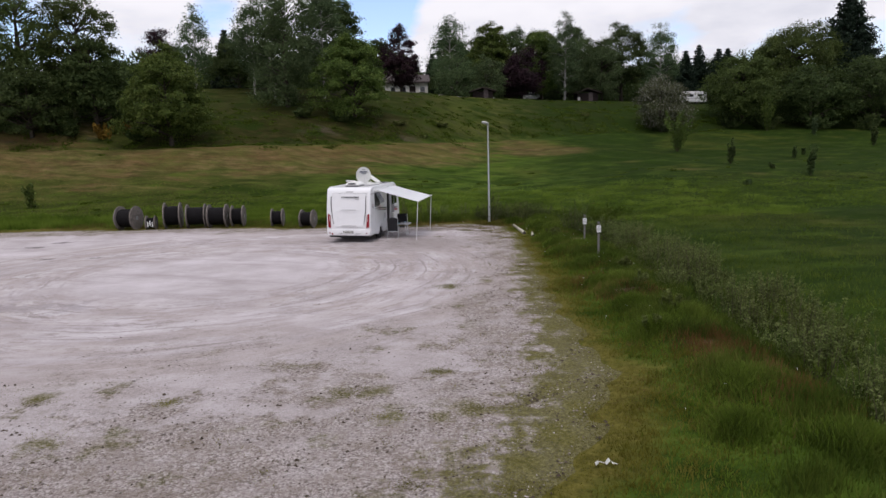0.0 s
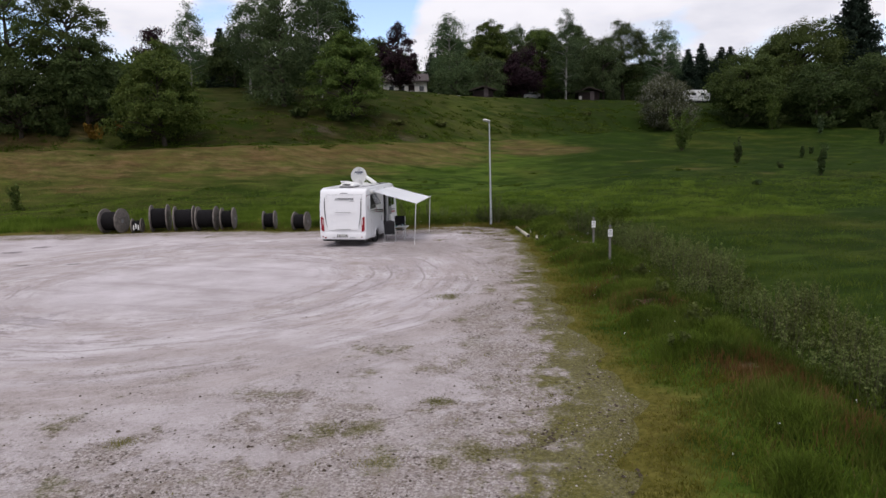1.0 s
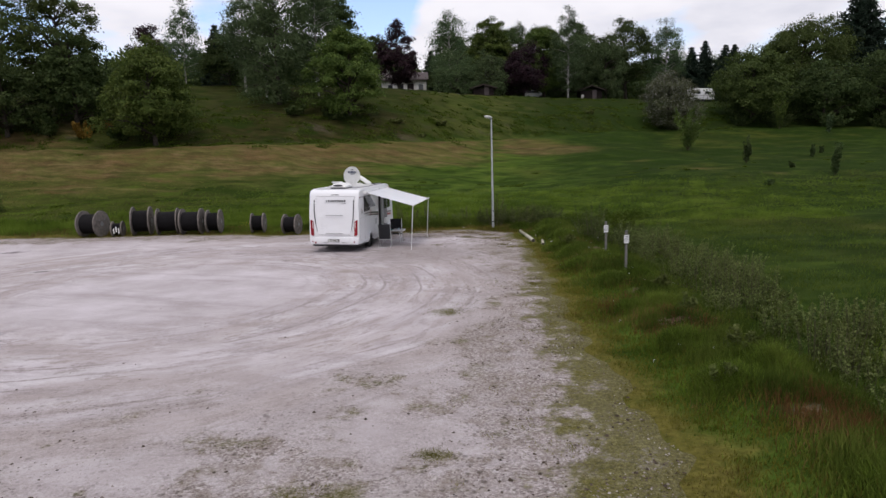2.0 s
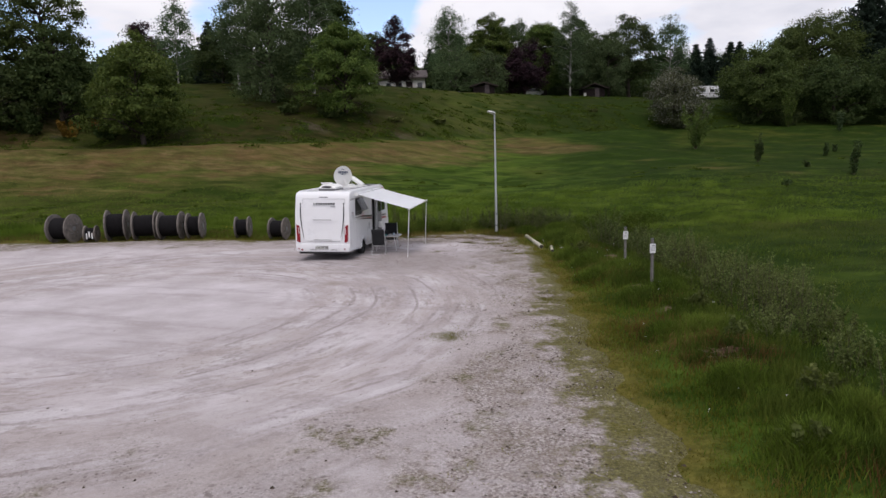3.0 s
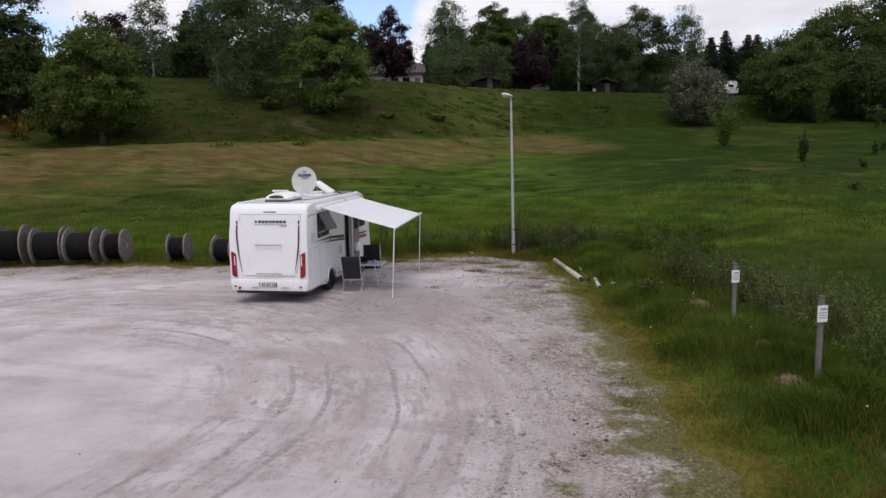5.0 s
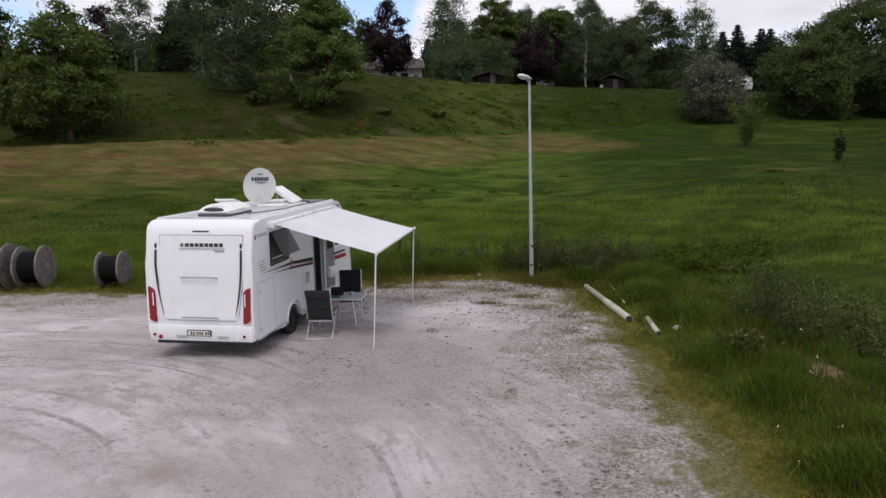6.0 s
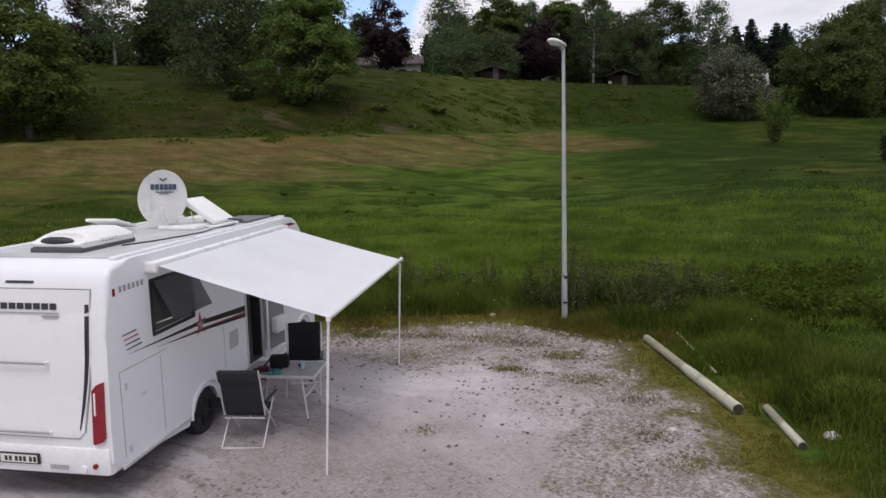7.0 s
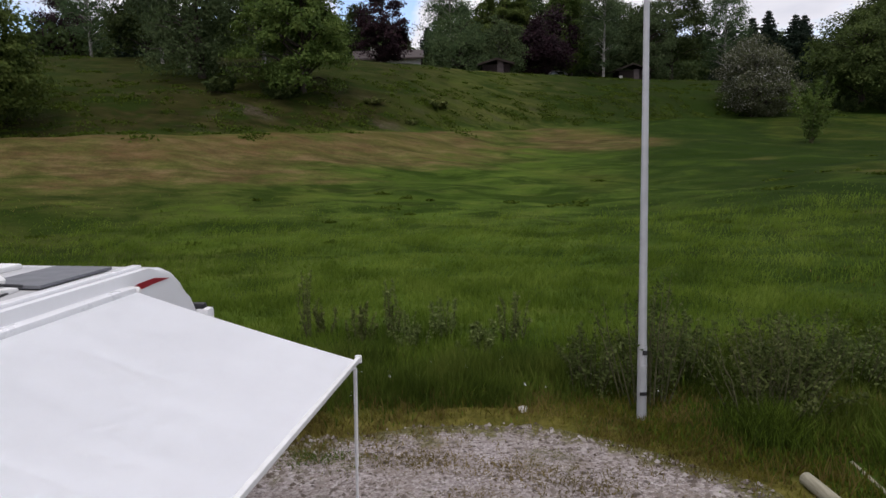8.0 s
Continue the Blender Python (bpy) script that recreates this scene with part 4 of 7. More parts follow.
TREES_RISE = [
    ("maple", 8.3, 134, 15.8, 9.0), ("birch", 15.5, 159, 19.2, 6.0), ("copper", 13.9, 131, 10.2, 9.6), ("maple", 18.9, 140, 15.6, 8.6), ("birch", 22.5, 133, 17.9, 5.6),
    ("willow", 25.0, 146, 14.9, 11.0), ("willow", 31.5, 141, 13.1, 7.0), ("ash", 37.0, 147, 16.8, 12.4), ("birch", 44.0, 142, 18.0, 6.8), ("pine", 52.4, 152, 12.2, 8.5),
    ("pine", 56.0, 154, 13.6, 9.0), ("pine", 59.2, 151, 12.4, 8.8), ("pine", 49.4, 154, 11.8, 8.0), ("pine", 62.8, 155, 12.8, 8.6), ("hawthorn", 34.3, 110, 9.3, 9.4),
    ("oak", 49.5, 115, 11.3, 12.0), ("oak", 62.0, 125, 15.5, 15.0), ("pine", 77.0, 133, 22.9, 17.0),
]
TREES_EDGE = [
    # first three: edge oaks built as ash, darker leaves standing in for lower-crown shade
    ("ash", 70.0, 112, 12.3, 13.0), ("ash", 60.0, 113, 10.1, 12.0), ("ash", 78.0, 116, 14.0, 13.0), ("ash", 31.0, 150, 12.6, 9.0), ("willow", 6.6, 127, 8.5, 7.0),
    ("birch", -18.6, 101.0, 17.6, 6.4), ("copper", -56.0, 132.0, 12.0, 9.0), ("ash", 8.0, 157, 15.5, 9.0), ("ash", 13.0, 149, 14.5, 8.6), ("oak", 20.5, 158, 15.8, 10.4),
    ("ash", 28.5, 157, 16.1, 10.4), ("ash", -33.5, 108, 7.6, 8.0), ("ash", 66.0, 140, 13.7, 11.0), ("ash", 53.0, 160, 10.4, 9.0), ("ash", 60.5, 160, 10.8, 9.0),
]
TREES = TREES_BANK + TREES_RISE + TREES_EDGE


def build_bush(x, y, h, w, seed, mat, label, leaf=0.07, n=1500, cat="shrub", stems=9, upright=0.6, group="shrubs", foot=None, spread=1.0):
    """Many rising stems with leaves along them."""
    rng = np.random.default_rng(seed)
    g = ground_z(x, y)
    b = thing("shrub", pose(x, y, g - 0.05), label, cat, group)
    tv, tf, cs = [], [], []
    for i in range(stems):
        a = rng.uniform(0, 6.283)
        reach = w / 2 * rng.uniform(0.15, 1.0) * (1.2 - 0.4 * upright)
        end = np.array([math.cos(a) * reach, math.sin(a) * reach, h * rng.uniform(0.45, 1.08) * (1 - 0.25 * reach / w)])
        root = np.array([math.cos(a), math.sin(a), 0]) * reach * (0.25 + 0.4 * upright if foot is None else foot)
        mid = root * 0.5 + end * 0.5 + np.array([0, 0, h * 0.08]) + rng.normal(size=3) * 0.05
        limb(tv, tf, [root, mid, end], [0.007 + 0.004 * h, 0.005 + 0.002 * h, 0.002], 4)
        m = max(3, int(n / stems * rng.uniform(0.5, 1.5)))
        q = rng.uniform(0.10, 1.03, m)[:, None]
        pp = (1 - q) ** 2 * root + 2 * q * (1 - q) * (2 * mid - root * 0.5 - end * 0.5) + q ** 2 * end
        pp = pp + rng.normal(size=(m, 3)) * np.array([0.06, 0.06, 0.05]) * spread * (0.35 + w * 0.65) * (1.15 - 0.7 * q)
        cs.append(pp)
    cs = np.concatenate(cs)
    cs = cs[cs[:, 2] > 0.03]
    v, f = leaf_quads(rng, cs, leaf, -0.15, 0.1, 1.9)
    part("foliage", fast_mesh("foliage", v, f, mat), None, b)
    part("branchwork", fast_mesh("branchwork", tv, tf, M_STEM, True), None, b)
    return b


def build_shrubs():
    rng = random.Random(11)
    lab = "bushy grey-green willow scrub beside the ditch"
    y = 8.0
    k = 100
    while y < 36.5:
        for off in (0.0, 1.05, 2.0):
            x = 8.1 + 0.25 * math.sin(y * 0.8) + off + rng.uniform(-0.3, 0.3) + (0.03 * (y - 22))
            h = rng.uniform(0.8, 1.85) * (1.0, 0.95, 0.7)[int(off)]
            build_bush(x, y + rng.uniform(-0.4, 0.4) + off * 0.6, h, rng.uniform(1.1, 1.9), k, M_HEDGE, lab, 0.036, 1150, stems=24, upright=0.8, spread=0.62)
            k += 1
        y += rng.uniform(1.2, 1.6)
    # round the lamp and the corner of the lot
    for x, yy, h, w in ((2.85, 42.55, 2.1, 1.3), (2.1, 42.95, 1.1, 1.2), (4.4, 41.9, 1.5, 1.9), (5.1, 42.6, 1.25, 1.8), (3.6, 43.3, 1.2, 1.6), (6.0, 42.9, 1.1, 2.0), (6.75, 35.1, 1.7, 1.9), (7.6, 34.4, 1.3, 1.7), (8.2, 38.6, 0.8, 1.6), (8.9, 37.4, 0.9, 1.6),
                       (9.6, 39.2, 1.0, 1.8)):
        build_bush(x, yy, h, w * 1.25, k, M_THICKET, "loose leafy willow bush in long grass", 0.036, int(1250 * w), stems=int(22 * w), upright=0.55, spread=0.75)
        k += 1
    # single thin shoots behind the lot
    for x, yy, h, w in ((-3.2, 46.5, 1.6, 0.5), (-2.9, 46.8, 1.1, 0.6), (-1.4, 46.4, 1.25, 0.7), (-2.0, 46.2, 0.9, 0.9), (-0.3, 46.3, 0.9, 1.2), (-0.9, 45.6, 0.8, 1.2), (1.1, 46.0, 1.1, 1.0), (0.4, 45.4, 0.7, 1.3), (-6.2, 46.4, 0.9, 1.0)):
        build_bush(x, yy, h, w, k, M_HEDGE, "thin leafy willow shoots in meadow grass", 0.038, int(520 * w + 160), stems=int(9 * w) + 3, upright=0.75, group="willow shoots", spread=0.6)
        k += 1
    # dark low bushes, added to stand for the shade in the hollow
    for x, yy, h, w in ((8.6, 45.2, 0.9, 2.4), (10.2, 46.0, 1.0, 2.6), (11.8, 46.6, 0.9, 2.4), (9.4, 44.0, 0.7, 1.8), (7.3, 42.6, 0.75, 1.9), (8.3, 42.2, 0.8, 1.9), (9.6, 42.0, 0.8, 2.0)):
        build_bush(x, yy, h * 0.9, w * 1.2, k, M_DOCK, "low dark bushes added for the shade in the hollow", 0.06, int(700 * w), stems=40, upright=0.7)
        k += 1
    # leafy clumps in the verge
    for x, yy, h, w in ((6.1, 17.3, 0.55, 0.9), (5.1, 15.8, 0.5, 1.0), (6.3, 21.0, 0.5, 0.8), (5.4, 32.6, 0.6, 1.2), (6.3, 23.2, 0.55, 0.7)):
        build_bush(x, yy, h, w, k, M_LEAF["shrub"], "low leafy weed clump in the verge", 0.055, 500, "weed", 8)
        k += 1
    # young trees scattered over the meadow
    for x, yy, h, w, m in ((30.3, 89.8, 5.6, 3.6, "maple"), (31.6, 75.8, 2.9, 2.1, "ash"), (34.6, 64.4, 3.1, 1.9, "ash"), (41.5, 81.3, 1.7, 1.2, "ash"), (50.2, 107.4, 5.4, 2.4, "maple"),
                          (55.3, 103.0, 3.0, 1.9, "birch"), (57.8, 92.4, 3.4, 1.8, "ash"), (-35.7, 56.0, 2.2, 2.6, "maple"), (44.0, 84.0, 1.0, 1.0, "ash"), (33.6, 70.0, 0.7, 1.6, "ash"), (26.0, 58.5, 0.5, 1.6, "ash"), (40.6, 62.0, 0.6, 1.8, "ash")):
        tall = h > 5
        build_bush(x, yy, h, w * (0.7 if not tall else 1.0), k, M_LEAF[m], "young leafy sapling standing in the meadow", 0.12, int((260 if not tall else 460) * h), "sapling", 14 if not tall else 24, 0.9 if not tall else 0.3, "saplings", 0.04, 1.7 if not tall else 1.2)
        k += 1
    # low scrub on the bank and below the wood
    for x, yy, h, w, m in ((-41.0, 79.2, 2.0, 3.0, "broom"), (-38.5, 80.5, 1.5, 2.2, "broom"), (-37.0, 79.5, 1.6, 3.5, "ash"), (-53.0, 78.5, 3.0, 5.0, "ash"), (-44.5, 78.6, 2.6, 4.5, "ash"), (-1.2, 96.8, 0.4, 2.6, "shrub"), (-7.0, 93.0, 0.35, 2.2, "shrub"),
                          (-3.5, 92.0, 0.35, 1.6, "shrub"), (22.5, 112.0, 0.4, 2.4, "shrub"), (-20.0, 90.0, 1.2, 4.0, "ash"), (-14.5, 90.0, 1.3, 4.0, "ash"), (52.0, 112.5, 2.2, 6.0, "ash"), (59.0, 109.5, 2.4, 6.0, "ash"), (66.0, 108.0, 2.4, 6.0, "ash"), (73.0, 107.0, 2.6, 6.0, "ash"), (46.5, 112.5, 1.8, 4.0, "ash"), (35.0, 109.0, 1.6, 6.0, "hawthorn")):
        build_bush(x, yy, h, w, k, M_LEAF[m], "low dark scrub at the foot of trees" if m != "broom" else "yellow-brown broom bush under trees", 0.2, int(300 * w), "shrub", 12, 0.3, "bank scrub")
        k += 1


def build_hedge():
    """Dense far undergrowth that closes the view between the trunks."""
    rng = np.random.default_rng(77)
    m = 46000
    x = rng.uniform(-75, 100, m)
    yr = np.interp(x, RIDGE_X, RIDGE_Y)
    y = yr + np.where((x > -17) & (x < 4), rng.uniform(50, 66, m), rng.uniform(22, 40, m))
    hmax = 5.2 + 1.6 * np.sin(x * 0.21) + 1.2 * np.sin(x * 0.53 + 1)
    hmax = np.where((x > -16) & (x < 3), 4.5, hmax)
    z = terrain(x, y) + rng.uniform(0, 1, m) ** 0.8 * hmax
    v, f = leaf_quads(rng, np.stack([x, y, z], -1), 0.5)
    tagged(new("undergrowth", fast_mesh("undergrowth", v, f, M_LEAF["ash"])), "dark undergrowth beneath the trees", "undergrowth", kind="stuff")


# ---- grass ----
def blades(rng, x, y, z, h, w, bend=0.35):
    n = len(x)
    a = rng.uniform(0, 2 * math.pi, n)
    side = np.stack([np.cos(a), np.sin(a), np.zeros(n)], -1)
    b = rng.uniform(0, 2 * math.pi, n)
    lean = np.stack([np.cos(b), np.sin(b), np.zeros(n)], -1) * (h * bend * rng.uniform(0.2, 1.2, n))[:, None]
    p = np.stack([x, y, z], -1)
    up = np.array([0, 0, 1.0])
    hw = (w * 0.5)[:, None] * side
    mid = p + up * (h * 0.55)[:, None] + lean * 0.35
    v = np.stack([p - hw, p + hw, mid + hw * 0.7, mid - hw * 0.7, p + up * h[:, None] + lean], 1).reshape(-1, 3)
    i = np.arange(n)[:, None] * 5
    tri = np.concatenate([i + np.array([[0, 1, 2]]), i + np.array([[0, 2, 3]]), i + np.array([[3, 2, 4]])], 0)
    return v, tri


def grass_object(name, label, parts, material):
    v = np.concatenate([q[0] for q in parts])
    k = np.cumsum([0] + [len(q[0]) for q in parts[:-1]])
    f = np.concatenate([q[1] + o for q, o in zip(parts, k)])
    tagged(new(name, fast_mesh(name, v, f, material)), label, "grass", kind="stuff")


def clumpy(rng, n, x0, x1, y0, y1, clump, spread):
    c = max(1, n // clump)
    cx, cy = rng.uniform(x0, x1, c), rng.uniform(y0, y1, c)
    s = rng.uniform(0.5, 1.4, c)
    i = rng.integers(0, c, n)
    return cx[i] + rng.normal(size=n) * spread * s[i], cy[i] + rng.normal(size=n) * spread * s[i], s[i]


def build_grass():
    rng = np.random.default_rng(3)
    green, dark, dry, rust, olive = [], [], [], [], []

    def clear(x, y):
        """Away from the logs that lie in the grass."""
        ok = np.ones(len(x), bool)
        for ax, ay, bx, by, r in ((4.66, 36.3, 4.52, 35.0, 0.15), (3.98, 40.1, 4.22, 36.2, 0.16), (4.74, 40.5, 4.55, 37.9, 0.03)):
            t = np.clip(((x - ax) * (bx - ax) + (y - ay) * (by - ay)) / ((bx - ax) ** 2 + (by - ay) ** 2), 0, 1.15)
            ok &= np.hypot(x - ax - t * (bx - ax), y - ay - t * (by - ay)) > r
        for px, py, r in SOIL_SPOTS:
            ok &= np.hypot(x - px, y - py) > r * (0.55 + 0.3 * ripple(x, y, 4.0, 1.0)) * (0.4 + 0.9 * rng.random(len(x)))
        return ok

    def add(store, x, y, h, w, bend=0.35, keep=None):
        free = clear(x, y)
        keep = free if keep is None else keep & free
        if keep is not None:
            x, y, h, w = x[keep], y[keep], h[keep], w[keep]
        store.append(blades(rng, x, y, np.maximum(terrain(x, y), 0.015), h, w, bend))

    def off_lot(x, y, slack=0.0):
        return (x > lot_edge_x(y) + slack) | (y > lot_edge_y(x) + slack)

    # verge: short at the gravel, taller towards the ditch
    n = 130000
    x, y, s = clumpy(rng, n, 2.4, 7.6, 3, 42.5, 45, 0.16)
    t = smooth01(x, 3.4, 5.6)
    tall = smooth01(ripple(x, y, 0.75, 4.0), -0.3, 0.6)
    h = (0.05 + 0.12 * t * (0.25 + 0.75 * tall)) * s * rng.uniform(0.6, 1.4, n)
    deep = rng.random(n) < 0.30 + 0.7 * ripple(x, y, 0.8, 9.0) + 0.75 * smooth01(x, 5.2, 6.4) - 0.25 * (1 - smooth01(x, 4.2, 5.2))
    ok = (off_lot(x, y, rng.normal(0.65, 0.4, n) + 0.8 * smooth01(-y, -16, -10) + 0.3 * ripple(x, y, 1.3, 3.0)))
    w = 0.012 + 0.008 * rng.random(n)
    add(green, x, y, h, w, 0.5, ok & ~deep)
    add(dark, x, y, h * 1.15, w, 0.5, ok & deep)
    n = 100000
    x, y, s = clumpy(rng, n, 1.2, 6.0, 3, 42.5, 30, 0.15)
    h = (0.02 + 0.07 * smooth01(x - lot_edge_x(y), -0.2, 1.0)) * s * rng.uniform(0.6, 1.4, n)
    past = x - lot_edge_x(y)
    ok = off_lot(x, y, -np.abs(rng.normal(0.0, 0.5, n)) + 0.35 * ripple(x, y, 1.1, 6.0)) & (rng.random(n) > smooth01(past - 0.8 * smooth01(-y, -16, -10), 0.6, 2.2))
    add(olive, x, y, h, 0.011 + 0.006 * rng.random(n), 0.8, ok)
    n = 16000
    x, y, s = clumpy(rng, n, 2.0, 6.6, 3, 42.5, 24, 0.16)
    ok = off_lot(x, y, -np.abs(rng.normal(0.0, 0.4, n)) + 0.30 * ripple(x, y, 1.1, 6.0)) & (ripple(x, y, 0.6, 1.0) > 0.05)
    add(dry, x, y, (0.03 + 0.10 * smooth01(x, 3.6, 5.0)) * s * rng.uniform(0.6, 1.4, n), 0.011 + 0.006 * rng.random(n), 0.6, ok)
    # dark tussocks on the verge
    n = 30000
    x, y, s = clumpy(rng, n, 5.0, 7.2, 5, 42, 300, 0.20)
    add(dark, x, y, rng.uniform(0.14, 0.36, n) * s, 0.012 + 0.008 * rng.random(n), 0.5)
    for cx, cy, r, top in ((5.1, 15.7, 0.42, 0.46), (4.8, 10.3, 0.40, 0.36), (5.6, 11.9, 0.50, 0.34), (5.2, 18.4, 0.40, 0.38), (5.0, 21.6, 0.36, 0.36), (5.3, 25.0, 0.40, 0.40), (4.9, 28.6, 0.40, 0.38), (5.1, 31.0, 0.40, 0.40),
                           (5.0, 33.0, 0.50, 0.46), (5.5, 35.6, 0.50, 0.46), (5.0, 38.4, 0.45, 0.48), (6.1, 9.2, 0.60, 0.38), (6.4, 16.6, 0.45, 0.40), (5.9, 29.0, 0.45, 0.44), (5.8, 21.5, 0.45, 0.40), (6.3, 25.5, 0.45, 0.40), (4.2, 41.4, 0.5, 0.5), (5.6, 40.2, 0.6, 0.5)):
        m = int(5200 * r)
        x, y = cx + rng.normal(size=m) * r * 0.62, cy + rng.normal(size=m) * r * 0.75
        fall = np.exp(-((x - cx) ** 2 + (y - cy) ** 2) / (2 * r * r))
        h, w, some = top * (0.35 + 0.65 * fall) * rng.uniform(0.5, 1.1, m), 0.012 + 0.008 * rng.random(m), rng.random(m) < 0.4
        add(green, x, y, h, w, 0.75, some)
        add(dark, x, y, h, w, 0.75, ~some)
    # dark hummocks behind the far edge of the lot
    n = 42000
    x, y, s = clumpy(rng, n, -9, 7, 42.3, 44.6, 260, 0.24)
    add(dark, x, y, rng.uniform(0.16, 0.46, n) * s * smooth01(y, 42.0, 42.9), 0.013 + 0.009 * rng.random(n), 0.5, y > lot_edge_y(x) + 0.15)
    # rusty patches on the crest of the verge
    for cx, cy, r, m in ((6.2, 14.1, 0.55, 3600), (6.3, 11.2, 0.6, 700), (5.6, 24.4, 0.5, 250), (5.6, 19.9, 0.6, 1300), (5.0, 22.0, 0.5, 500), (5.5, 28.2, 0.7, 500), (5.6, 33.2, 0.5, 500)):
        x, y = cx + rng.normal(size=m) * r * 0.8, cy + rng.normal(size=m) * r
        add(rust, x, y, rng.uniform(0.10, 0.28, m), 0.010 + 0.006 * rng.random(m), 0.4)
    # beyond the ditch, foot of the meadow
    n = 90000
    x, y, s = clumpy(rng, n, 7.4, 30, 6, 60, 90, 0.6)
    half = rng.random(n) < 0.98 + 0.3 * ripple(x, y, 0.5, 7.0)
    thin = rng.random(n) > smooth01(y, 38, 58) + smooth01(x, 11, 28)
    h, w = rng.uniform(0.06, 0.20, n) * s, 0.014 + 0.008 * rng.random(n)
    add(dark, x, y, h, w, 1.0, thin & half)
    add(green, x, y, h, w, 1.0, thin & ~half)
    # long grass along the far edge of the lot
    n = 130000
    x, y, s = clumpy(rng, n, -26, 9, 38.0, 56, 40, 0.25)
    d = y - lot_edge_y(x)
    h = (0.10 + 0.18 * smooth01(d, 0.1, 1.6) * (0.55 + 0.45 * ripple(x, y, 0.7, 2.0))) * s * rng.uniform(0.6, 1.35, n)
    gone = off_lot(x, y, rng.normal(0.35, 0.35, n)) & (rng.random(n) > smooth01(y, 47, 56))
    add(green, x, y, h, 0.015 + 0.010 * rng.random(n), 0.45, gone)
    n = 34000
    x, y, s = clumpy(rng, n, -26, 6, 39.5, 44.5, 30, 0.22)
    add(dry, x, y, rng.uniform(0.04, 0.20, n) * s, 0.012 + 0.008 * rng.random(n), 0.6, off_lot(x, y, rng.normal(0.05, 0.35, n)))
    n = 36000
    x, y, s = clumpy(rng, n, -12, 6, 39.5, 43.6, 30, 0.2)
    add(olive, x, y, rng.uniform(0.02, 0.11, n) * s, 0.011 + 0.007 * rng.random(n), 0.9, off_lot(x, y, rng.normal(-0.1, 0.35, n)) & (y < lot_edge_y(x) + 1.0))
    n = 11000
    x, y, s = clumpy(rng, n, -4.5, 3.5, 40.2, 43.0, 45, 0.16)
    add(dry, x, y, rng.uniform(0.03, 0.12, n) * s, 0.011 + 0.007 * rng.random(n), 1.0, off_lot(x, y, rng.normal(-0.5, 0.5, n)) & (ripple(x, y, 1.4, 2.0) > -0.1))
    # wind-laid tussocks in the meadow, longer and paler than the rest
    k = 950
    cx, cy = rng.uniform(-16, 24, k), 42.8 + 20 * rng.random(k) ** 1.3
    way = 0.8 + 0.9 * ripple(cx, cy, 0.16, 3.0) + rng.normal(size=k) * 0.4
    q = np.repeat(np.arange(k), 55)
    n = len(q)
    wide = rng.uniform(0.12, 0.38, k)
    x, y = cx[q] + rng.normal(size=n) * wide[q] * 1.3, cy[q] + rng.normal(size=n) * wide[q]
    h = rng.uniform(0.16, 0.42, n) * rng.uniform(0.6, 1.2, k)[q]
    v, t = blades(rng, x, y, terrain(x, y), h, 0.012 + 0.008 * rng.random(n), 0.2)
    lay = np.stack([np.cos(way[q]), np.sin(way[q]), np.full(n, -0.25)], -1) * (h * rng.uniform(0.3, 0.9, n))[:, None]
    v = v.reshape(n, 5, 3)
    v[:, 2:4] += lay[:, None] * 0.35
    v[:, 4] += lay
    green.append((v.reshape(-1, 3), t))
    n = 26000
    x, y, s = clumpy(rng, n, -48, -24, 42.2, 50, 40, 0.35)
    add(green, x, y, rng.uniform(0.2, 0.5, n) * s, 0.03 + 0.012 * rng.random(n), 0.4, y > lot_edge_y(x))
    # weeds that creep over the gravel: single worn tufts
    for cx, cy, r in ((1.5, 14.5, 0.10), (0.0, 13.6, 0.16), (-0.8, 11.2, 0.22), (0.7, 11.6, 0.22), (-5.1, 12.1, 0.18), (-6.4, 10.4, 0.25), (-7.7, 12.4, 0.2), (-1.5, 12.4, 0.3), (-0.3, 8.8, 0.14),
                      (1.0, 8.7, 0.16), (3.0, 26.1, 0.16), (0.1, 22.3, 0.25), (2.6, 23.1, 0.2), (1.3, 38.2, 0.2), (-0.4, 35.9, 0.14), (-1.4, 40.8, 0.25), (1.1, 40.9, 0.2), (2.7, 35.6, 0.25), (2.4, 13.4, 0.3), (0.2, 22.6, 0.2), (3.2, 26.9, 0.25)):
        m = int(900 * r * 2)
        x, y = cx + rng.normal(size=m) * r, cy + rng.normal(size=m) * r * 0.7
        z = np.full(m, 0.015)
        olive.append(blades(rng, x, y, z, rng.uniform(0.010, 0.032, m), 0.009 + 0.005 * rng.random(m), 1.8))
    n = 26000
    x, y, s = clumpy(rng, n, -9, 3.4, 6, 41.3, 34, 0.11)
    thin = smooth01(x, -1.0, 3.3) + smooth01(-y, -15, -8) + 0.6 * smooth01(y, 38.5, 41)
    keep = rng.random(n) < np.clip(thin, 0, 1) * 0.7 * (ripple(x, y, 0.9, 5.0) > -0.1)
    olive.append(blades(rng, x[keep], y[keep], np.full(keep.sum(), 0.015), rng.uniform(0.012, 0.04, keep.sum()), 0.010 + 0.005 * rng.random(keep.sum()), 1.8))
    for cx, cy, r, store in ((-0.6, 40.9, 0.35, dry), (0.6, 40.6, 0.4, dry), (0.1, 39.9, 0.25, dry), (1.5, 40.2, 0.4, dry), (-1.9, 41.0, 0.3, green), (-2.6, 41.2, 0.4, dry), (2.0, 39.2, 0.3, olive), (2.4, 37.9, 0.35, olive), (2.9, 36.8, 0.35, dry), (1.0, 38.5, 0.2, olive), (3.0, 34.6, 0.3, olive)):
        m = int(1500 * r)
        x, y = cx + rng.normal(size=m) * r, cy + rng.normal(size=m) * r * 0.5
